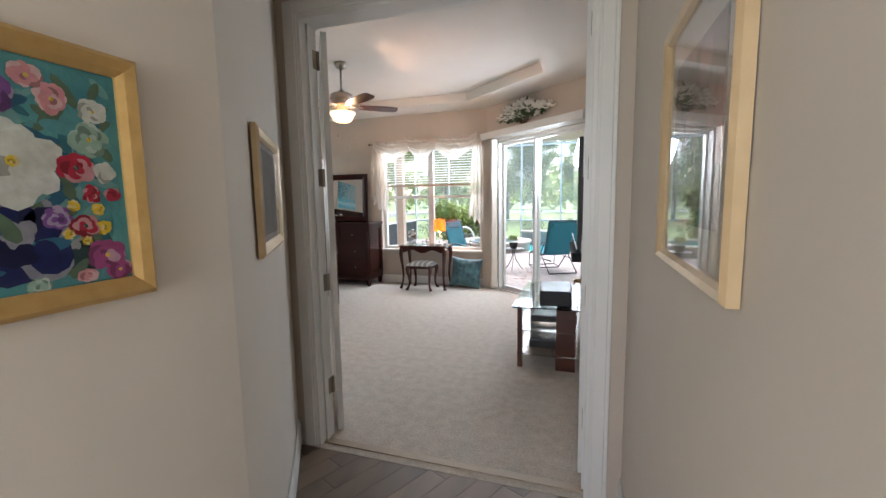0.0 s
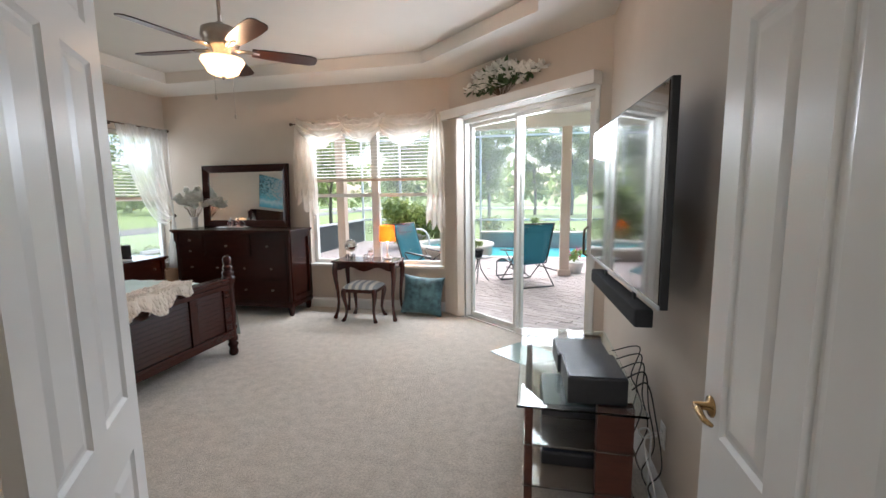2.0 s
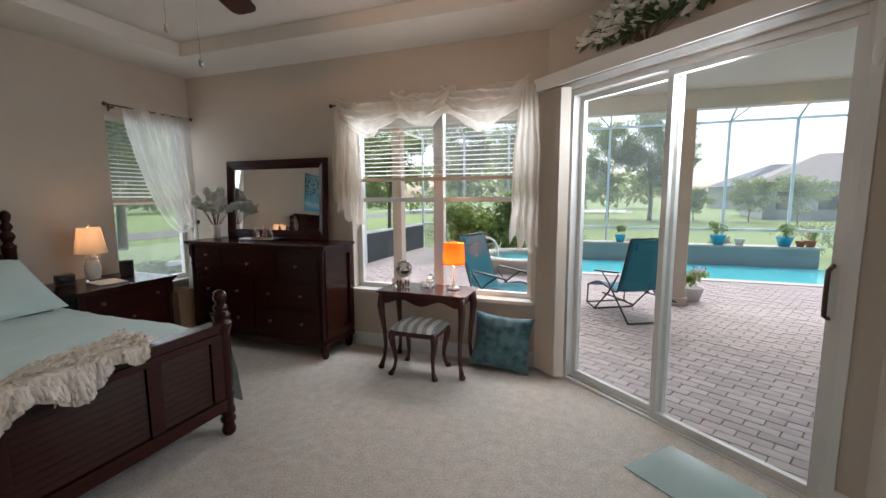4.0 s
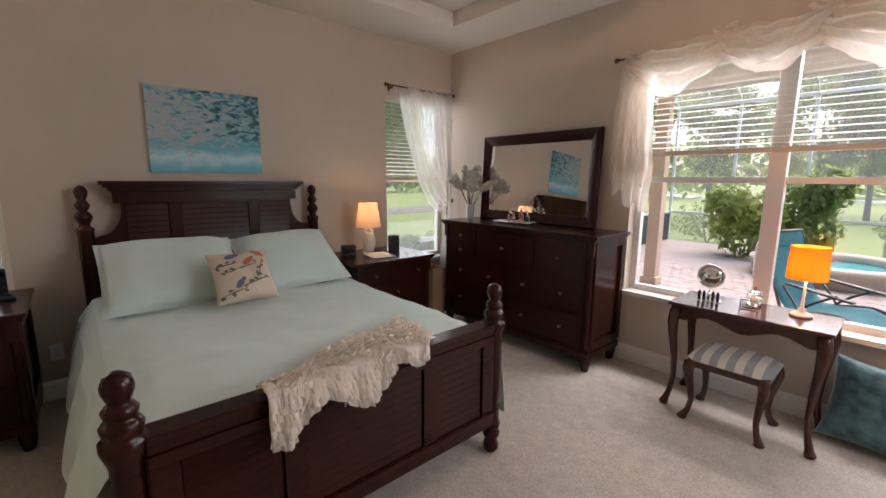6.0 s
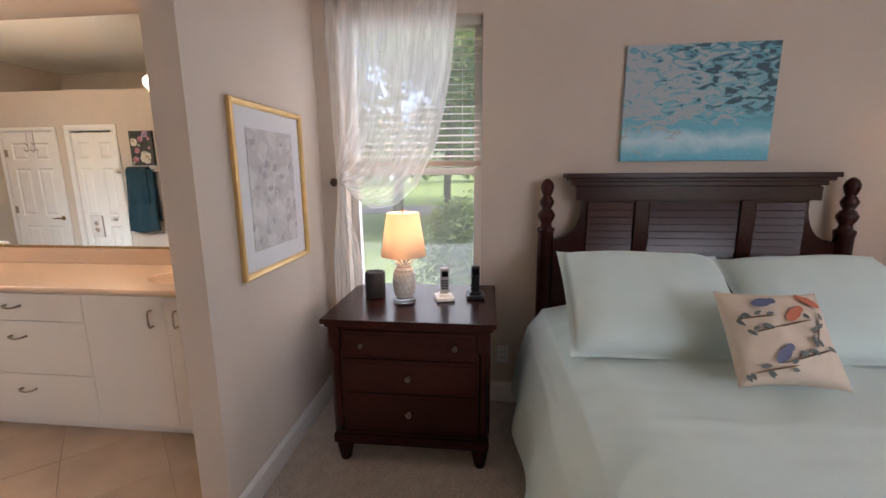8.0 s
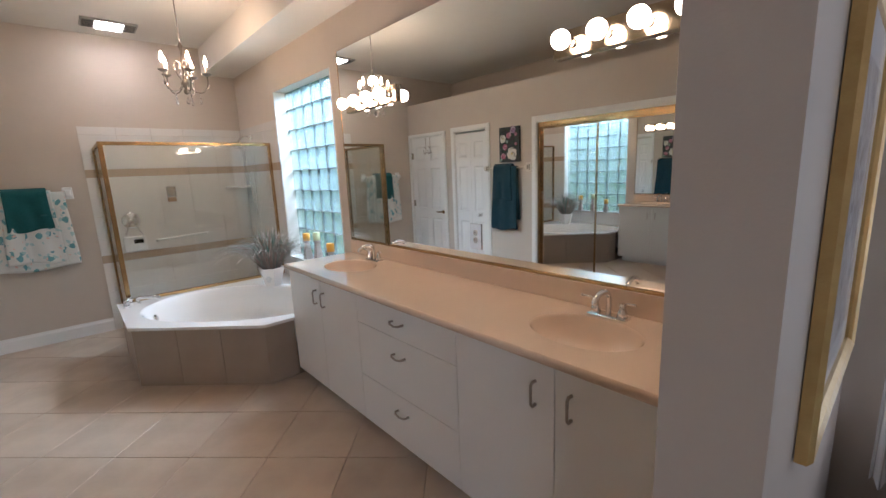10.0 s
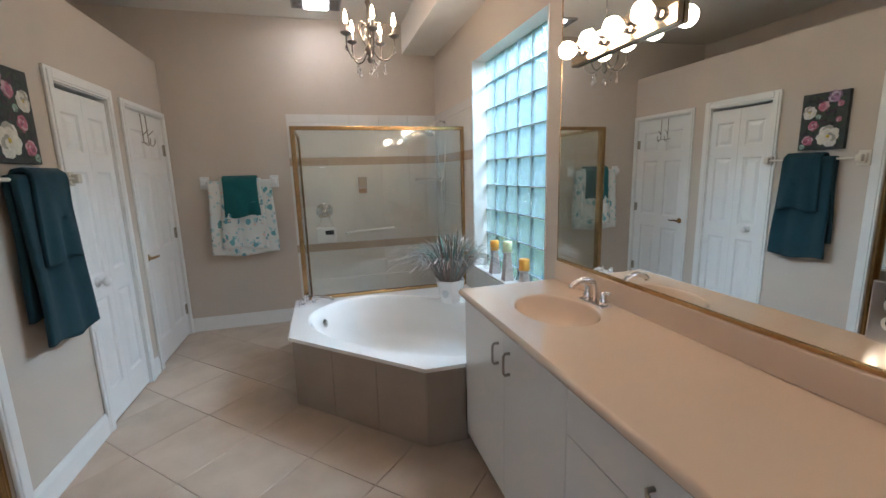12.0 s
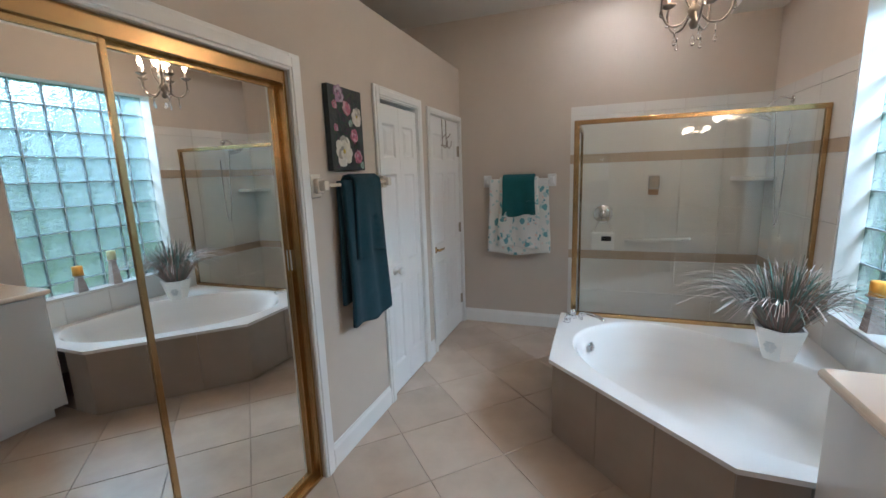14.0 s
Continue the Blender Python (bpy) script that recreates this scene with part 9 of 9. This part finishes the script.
# pot plants
AQUA = mat("aqua glazed pot", (0.02, 0.33, 0.48), 0.25, dark=(0.02, 0.28, 0.42), scale=8)
TERRA = mat("terracotta pot", (0.46, 0.16, 0.08), 0.7, dark=(0.38, 0.12, 0.06), scale=10)
WPOT = mat("white stone pot", (0.62, 0.60, 0.56), 0.7, dark=(0.55, 0.53, 0.49), scale=10)
FLOWERP = mat("pink flower", (0.70, 0.10, 0.22), 0.6)
FLOWERY = mat("mixed yellow flower", (0.55, 0.50, 0.10), 0.6)
for k, (x, y, z, r, pm_, lm) in enumerate(((0.13, 16.30, 0.28, 0.15, AQUA, FOLIAGE), (2.49, 16.30, 0.28, 0.19, AQUA, FOLIAGE), (2.97, 16.30, 0.28, 0.12, WPOT, None), (3.92, 16.30, 0.28, 0.18, AQUA, FLOWERY), (4.25, 16.30, 0.28, 0.11, TERRA, None), (4.45, 16.30, 0.28, 0.12, TERRA, FLOWERP), (-0.92, 9.92, LZ + 0.475, 0.10, GREYMESH, FOLIAGE2), (0.95, 11.1, LZ, 0.17, WPOT, FLOWERP), (-3.5, 15.3, LZ, 0.28, WPOT, FOLIAGE))):
    p = thing("flower_pot", pose(x, y, z), "%s with %s" % ({AQUA: "aqua glazed pot", TERRA: "terracotta pot", WPOT: "white stone pot", GREYMESH: "small grey pot"}[pm_], "a leafy plant on the patio" if lm else "bare soil on the pool wall"), "pot", "patio flower pots")
    lathe("pot", [(0, 0), (r * 0.65, 0), (r, r * 1.25), (r * 1.05, r * 1.3), (r * 0.9, r * 1.3), (r * 0.85, r * 1.1), (0, r * 1.1)], pm_, p, None, 20)
    if lm:
        bm = bmesh.new()
        bush_into(bm, random.Random(k), Vector((0, 0, r * 2.1)), r * 1.2, r * 1.2, r * 1.0, 220, r * 0.5)
        tagged(put("leaves", mesh_of("leaves", bm, FOLIAGE2 if lm in (FLOWERP, FLOWERY) else lm), p), kind="stuff")
        if lm in (FLOWERP, FLOWERY):
            bm = bmesh.new()
            bush_into(bm, random.Random(k + 50), Vector((0, 0, r * 2.4)), r * 1.1, r * 1.1, r * 0.9, 70, r * 0.35)
            tagged(put("blossoms", mesh_of("blossoms", bm, lm), p), kind="stuff")

# shrubs and hedges
shrub("croton_shrub", pose(-3.9, 15.2, LZ), 1.0, 0.8, 0.85, 1500, 0.20, CROTON, "yellow-green leafy shrub inside the screen", 3)
shrub("palm_shrub", pose(-3.0, 15.9, LZ), 0.9, 0.6, 1.1, 1600, 0.22, FOLIAGE2, "light green feathery shrub inside the screen", 5)
for k, (x, y, rx, ry, rz) in enumerate(((-6.30, 3.40, 0.50, 0.56, 0.86), (-6.4, 7.0, 0.35, 0.38, 0.72), (-6.6, 8.0, 0.4, 0.5, 0.55))):
    shrub("hedge_shrub", pose(x, y, -0.35), rx, ry, rz, 5200, 0.095, FOLIAGE2, "bright green small-leaved shrub under the window", 20 + k, group="shrubs by the house")
for k, (x, y, rx, rz) in enumerate(((0.9, 18.4, 0.8, 0.35), (2.9, 18.5, 0.5, 0.4), (6.5, 19.5, 1.8, 0.7), (-3.4, 18.2, 1.2, 0.7), (-1.2, 18.6, 0.9, 0.6), (-5.5, 18.4, 1.2, 0.8), (9.5, 22, 2.0, 1.0))):
    shrub("garden_shrub", pose(x, y, -0.35), rx, rx * 0.6, rz, 700, 0.16, FOLIAGE, "low dark green garden shrub beyond the pool", 40 + k, group="garden shrubs")


def tree(name, m, height, crown, seed, material, count, leaf, label):
    """Tapered trunk, limbs, and many leaf clumps with gaps."""
    r = random.Random(seed)
    t = thing(name, m, label, "tree", "garden trees")
    bm, bl = bmesh.new(), bmesh.new()
    top = Vector((r.uniform(-0.3, 0.3), r.uniform(-0.3, 0.3), height * 0.55))
    tube_into(bm, curl([(0, 0, -0.1), (0.05, 0.03, height * 0.2), top], 4), [0.16 * height / 8 * (1 - 0.06 * k) for k in range(9)], 8)
    tips = []
    for k in range(11):
        a = 2 * math.pi * k / 11 + r.uniform(-0.3, 0.3)
        e = Vector((math.cos(a) * crown * r.uniform(0.45, 0.9), math.sin(a) * crown * r.uniform(0.45, 0.9), height * r.uniform(0.52, 0.95)))
        b = Vector((0.05, 0.03, height * r.uniform(0.25, 0.5)))
        tube_into(bm, curl([b, b.lerp(e, 0.5) + Vector((0, 0, 0.4)), e], 3), [0.04 * height / 8, 0.033 * height / 8, 0.026 * height / 8, 0.02, 0.014, 0.010, 0.008], 5)
        tips += [e, b.lerp(e, 0.65) + Vector((0, 0, 0.3))]
    tips += [Vector((r.uniform(-0.7, 0.7) * crown, r.uniform(-0.7, 0.7) * crown, height * r.uniform(0.30, 0.55))) for _ in range(7)]
    tips += [Vector((r.uniform(-0.4, 0.4) * crown, r.uniform(-0.4, 0.4) * crown, height * r.uniform(0.75, 1.0))) for _ in range(6)]
    for e in tips:
        s = crown * r.uniform(0.32, 0.50)
        bush_into(bl, r, e, s, s, s * 0.75, count // len(tips), leaf)
    put("trunk", mesh_of("trunk", bm, BARK, True), t)
    tagged(put("leaves", mesh_of("leaves", bl, material), t), kind="stuff")
    return t


t1 = tree("broadleaf_tree", pose(3.4, 40.3, -0.35), 9.0, 2.7, 1, FOLIAGE, 17000, 0.22, "tall broadleaf tree on the lawn")
t2 = tree("broadleaf_tree", pose(9.8, 39.6, -0.35), 3.0, 1.5, 2, FOLIAGE2, 5000, 0.18, "young light green tree on the lawn")
t3 = tree("broadleaf_tree", pose(-14.5, 1.0, -0.35), 9.0, 4.0, 3, FOLIAGE, 17000, 0.26, "broadleaf tree by the street")
for k, (src, x, y, s) in enumerate(((t1, 0.3, 41.3, 0.85), (t1, 5.2, 43.5, 0.8), (t2, 11.4, 36, 1.0), (t1, 19.5, 34, 1.0), (t1, -9, 30, 0.9), (t3, -5.5, 36, 0.9), (t1, -14, 24, 1.0), (t3, -15, 8.0, 0.9), (t1, -17, 14, 1.0), (t3, -17, -5, 1.0), (t1, -3.0, 33, 0.85), (t2, 6.4, 40, 0.8), (t3, -9.5, 21, 0.6), (t3, -26.5, 4.6, 1.0), (t3, -12.8, -2.2, 0.75), (t1, -19, 2.0, 1.0), (t1, -20, -9, 1.1), (t1, -20, 9.5, 1.0), (t3, -13.8, 11.5, 0.8))):
    o = copy_thing(src, pose(x, y, -0.35, 0, 0, 47 * k))
    o.scale = (s, s, s)

# far woods
r = random.Random(77)
bm = bmesh.new()
for k in range(150):
    a = radians(r.uniform(25, 260))
    d = r.uniform(52, 75)
    if 55 < math.degrees(a) < 84:
        continue
    h = r.uniform(3, 7)
    bush_into(bm, r, Vector((d * math.cos(a), d * math.sin(a) + 5, h * 0.5)), 4.5, 4.5, h * 0.75, 130, 1.5)
woods = tagged(put("backdrop_woods", mesh_of("backdrop_woods", bm, FOLIAGE)), "distant green woods round the neighbourhood", kind="structure")

# far houses
ROOF = mat("tile roof", (0.30, 0.25, 0.22), 0.85, dark=(0.22, 0.185, 0.16), scale=6, bump=0.4, bump_scale=10)
ROOF2 = mat("slate grey roof", (0.12, 0.128, 0.15), 0.85, dark=(0.095, 0.10, 0.12), scale=6)
HWALL = mat("pale house wall", (0.55, 0.52, 0.50), 0.9, dark=(0.5, 0.47, 0.45), scale=6)
DARKPANE = mat("dark window glass", (0.03, 0.035, 0.04), 0.1)


def house(m, w, d, h, roof_m, label):
    hs = thing("house", m, label, "house", "far houses")
    boxes("wall", [(-w / 2, -d / 2, 0, w / 2, d / 2, h)], HWALL, hs)
    bm = bmesh.new()
    e = 0.6
    lo = [bm.verts.new(c) for c in ((-w / 2 - e, -d / 2 - e, h), (w / 2 + e, -d / 2 - e, h), (w / 2 + e, d / 2 + e, h), (-w / 2 - e, d / 2 + e, h))]
    k = d / 2 + e
    hi = [bm.verts.new((-w / 2 - e + k, 0, h + k * 0.48)), bm.verts.new((w / 2 + e - k, 0, h + k * 0.48))]
    bm.faces.new(lo[::-1]), bm.faces.new((lo[0], lo[1], hi[1], hi[0])), bm.faces.new((lo[2], lo[3], hi[0], hi[1])), bm.faces.new((lo[1], lo[2], hi[1])), bm.faces.new((lo[3], lo[0], hi[0]))
    put("roof", mesh_of("roof", bm, roof_m), hs)
    for x in [-w / 2 + 1.5 + 2.6 * k for k in range(int((w - 2) / 2.6) + 1)]:
        win = boxes("window", [(x - 0.7, -d / 2 - 0.05, 0.8, x + 0.7, -d / 2 + 0.02, 2.2)], DARKPANE, hs)
        boxes("frame", [(x - 0.78, -d / 2 - 0.07, 0.72, x - 0.7, -d / 2, 2.28), (x + 0.7, -d / 2 - 0.07, 0.72, x + 0.78, -d / 2, 2.28), (x - 0.7, -d / 2 - 0.07, 2.2, x + 0.7, -d / 2, 2.28)], CAGE, win)
    return hs


house(pose(18.8, 47.5, -0.35, 0, 0, -6), 13, 9, 2.9, ROOF, "pale single-storey house with a brown tile roof")
house(pose(26, 78, -0.35, 0, 0, 6), 18, 12, 3.2, ROOF2, "pale single-storey house with a grey roof")
house(pose(-85, -22, -0.35, 0, 0, 90), 14, 9, 3.0, ROOF, "pale single-storey house with a brown tile roof across the street")
structure(boxes("water_lake", [(-30, 56, -0.36, 3.5, 66, -0.335)], mat("lake water", (0.30, 0.38, 0.42), 0.15)), "small pale lake beyond the lawn")


# ---- pieces of the floors ----
def clip_rect(poly, x0, y0, x1, y1):
    for ax, lim, sign in ((0, x0, 1), (0, x1, -1), (1, y0, 1), (1, y1, -1)):
        poly = clip_poly(poly, lambda p: sign * (p[ax] - lim) >= 0, lambda a, b: tuple(a[i] + (b[i] - a[i]) * (lim - a[ax]) / (b[ax] - a[ax]) for i in (0, 1)))
        if len(poly) < 3:
            return []
    return poly


def piece(name, poly, z0, z1, material, parent, edge=0.0015):
    cx, cy = sum(p[0] for p in poly) / len(poly), sum(p[1] for p in poly) / len(poly)
    bm = bmesh.new()
    lo = [bm.verts.new((x - cx, y - cy, z0)) for x, y in poly]
    hi = [bm.verts.new((x - cx, y - cy, z1 - edge)) for x, y in poly]
    tp = [bm.verts.new(((x - cx) * (1 - 0.008), (y - cy) * (1 - 0.008), z1)) for x, y in poly]
    for k in range(len(poly)):
        j = (k + 1) % len(poly)
        bm.faces.new((lo[k], lo[j], hi[j], hi[k])), bm.faces.new((hi[k], hi[j], tp[j], tp[k]))
    bm.faces.new(tp)
    return put(name, mesh_of(name, bm, material), parent, Matrix.Translation((cx, cy, 0)))


def varied(name, base, dark, rough, scale, amount=0.6, spread=0.25, bump=0.05, bump_scale=40, stretch=(1, 1, 1), hue=None, coat=0.0):
    """A material that also differs from piece to piece."""
    m = mat(name, base, rough, dark=dark, scale=scale, amount=amount, bump=bump, bump_scale=bump_scale, stretch=stretch, coat=coat, rough_var=0.08)
    n, l = m.node_tree.nodes, m.node_tree.links
    p = n["Principled BSDF"]
    src = p.inputs["Base Color"].links[0].from_socket
    info, hsv, rng = n.new("ShaderNodeObjectInfo"), n.new("ShaderNodeHueSaturation"), n.new("ShaderNodeMapRange")
    rng.inputs["To Min"].default_value, rng.inputs["To Max"].default_value = 1 - spread, 1 + spread
    l.new(info.outputs["Random"], rng.inputs["Value"]), l.new(rng.outputs[0], hsv.inputs["Value"]), l.new(src, hsv.inputs["Color"])
    l.new(hsv.outputs[0], p.inputs["Base Color"])
    return m


FLOORTILE = varied("beige floor tile glaze", (0.55, 0.44, 0.34), (0.42, 0.325, 0.24), 0.32, 4.5, 0.7, 0.06, 0.06, 25)
P_ = 0.636
g = 0.0022
for i in range(-9, 10):
    for j in range(-11, 12):
        s0, d0 = -4.165 + P_ * i, -2.435 + P_ * j
        poly = []
        for s, d in ((s0 + g, d0 + g), (s0 + P_ - g, d0 + g), (s0 + P_ - g, d0 + P_ - g), (s0 + g, d0 + P_ - g)):
            poly.append(((s + d) / 2, (s - d) / 2))
        poly = clip_rect(poly, BWX, BSY, BEX + 0.01, 2.50)
        if len(poly) >= 3 and abs(sum(poly[k][0] * poly[(k + 1) % len(poly)][1] - poly[(k + 1) % len(poly)][0] * poly[k][1] for k in range(len(poly)))) > 0.002:
            piece("tile", poly, -0.006, 0.0, FLOORTILE, floor_bath)

PLANK = varied("grey brown plank", (0.235, 0.175, 0.125), (0.11, 0.078, 0.054), 0.4, 9, 0.7, 0.35, 0.1, 40, (1, 0.12, 1))
rnd = random.Random(21)
pw = 0.125
# planks run along the hall on a slant
for k in range(-20, 30):
    off = rnd.uniform(0, 1.2)
    for q in range(-4, 5):
        a0, a1 = q * 1.2 + off, (q + 1) * 1.2 + off
        ca, sa = math.cos(radians(65)), math.sin(radians(65))
        poly = [(ca * a - sa * b, sa * a + ca * b) for a, b in ((a0 + 0.001, k * pw + 0.001), (a1 - 0.001, k * pw + 0.001), (a1 - 0.001, (k + 1) * pw - 0.001), (a0 + 0.001, (k + 1) * pw - 0.001))]
        poly = clip_rect(poly, -1.3, -1.6, 0.78, SY - 0.10)
        if len(poly) >= 3 and max(p[1] for p in poly) - min(p[1] for p in poly) > 0.01:
            piece("plank", poly, -0.012, -0.002, PLANK, floor_hall, 0.001)

# ---- patio pavers ----
PAVER = varied("tumbled brick paver", (0.41, 0.345, 0.325), (0.34, 0.28, 0.26), 0.8, 9, 0.8, 0.15, 0.3, 50)
PAVER2 = mat("brick pavers beyond", (0.41, 0.345, 0.325), 0.8, dark=(0.335, 0.275, 0.255), scale=5, amount=0.9, bump=0.3, bump_scale=50)
paving = structure(thing("pavement_patio", Matrix.Identity(4), "tumbled brick pavers of the patio", ""), "tumbled brick pavers of the patio")
pl, pb = 0.215, 0.105
bm = bmesh.new()
add_box(bm, -pl / 2 + 0.003, -pb / 2 + 0.003, -0.012, pl / 2 - 0.003, pb / 2 - 0.003, 0.0)
top_edges = [e for e in bm.edges if all(v.co.z > -0.001 for v in e.verts)]
bmesh.ops.bevel(bm, geom=top_edges, offset=0.004, segments=1, affect="EDGES")
paver_me = mesh_of("paver", bm, PAVER)
rnd = random.Random(9)
rest = bmesh.new()
made = 0
out_n = Vector((-DIR.y, DIR.x, 0))
cells = []
ca, sa = math.cos(radians(-28)), math.sin(radians(-28))
for i in range(-60, 60):
    for j in range(-110, 110):
        u, v = (i + 0.5 * (j % 2)) * pl, j * pb
        x, y = 0.5 + ca * u - sa * v, 9.5 + sa * u + ca * v
        if not (-5.9 < x < 6.5 and 5.2 < y < 12.95) or (x < -0.9 and y < NY + 0.32) or (x < 6.5 and y < 7 and x < EX + 0.35 and (Vector((x, y, 0)) - CORNER).dot(out_n) < 0.25):
            continue
        if (Vector((x, y, 0)) - CORNER).dot(out_n) < 0.25:
            continue
        cells.append(((Vector((x, y, 0)) - Vector((0.1, 7.3, 0))).length, x, y))
cells.sort()
for k, (d, x, y) in enumerate(cells):
    z, tw = LZ + rnd.uniform(-0.003, 0.002), rnd.uniform(-1.2, 1.2)
    if k < 290:
        put("paver", paver_me, paving, pose(x, y, z, 0, 0, -28 + tw))
    else:
        m_ = pose(x, y, z, 0, 0, -28 + tw)
        vs = [rest.verts.new(m_ @ Vector(c)) for c in ((-pl / 2 + 0.003, -pb / 2 + 0.003, -0.01), (pl / 2 - 0.003, -pb / 2 + 0.003, -0.01), (pl / 2 - 0.003, pb / 2 - 0.003, -0.01), (-pl / 2 + 0.003, pb / 2 - 0.003, -0.01), (-pl / 2 + 0.006, -pb / 2 + 0.006, 0), (pl / 2 - 0.006, -pb / 2 + 0.006, 0), (pl / 2 - 0.006, pb / 2 - 0.006, 0), (-pl / 2 + 0.006, pb / 2 - 0.006, 0))]
        for q in ((4, 5, 6, 7), (0, 1, 5, 4), (1, 2, 6, 5), (2, 3, 7, 6), (3, 0, 4, 7)):
            rest.faces.new([vs[i] for i in q])
tagged(put("far_pavers", mesh_of("far_pavers", rest, PAVER2), paving), kind="stuff")
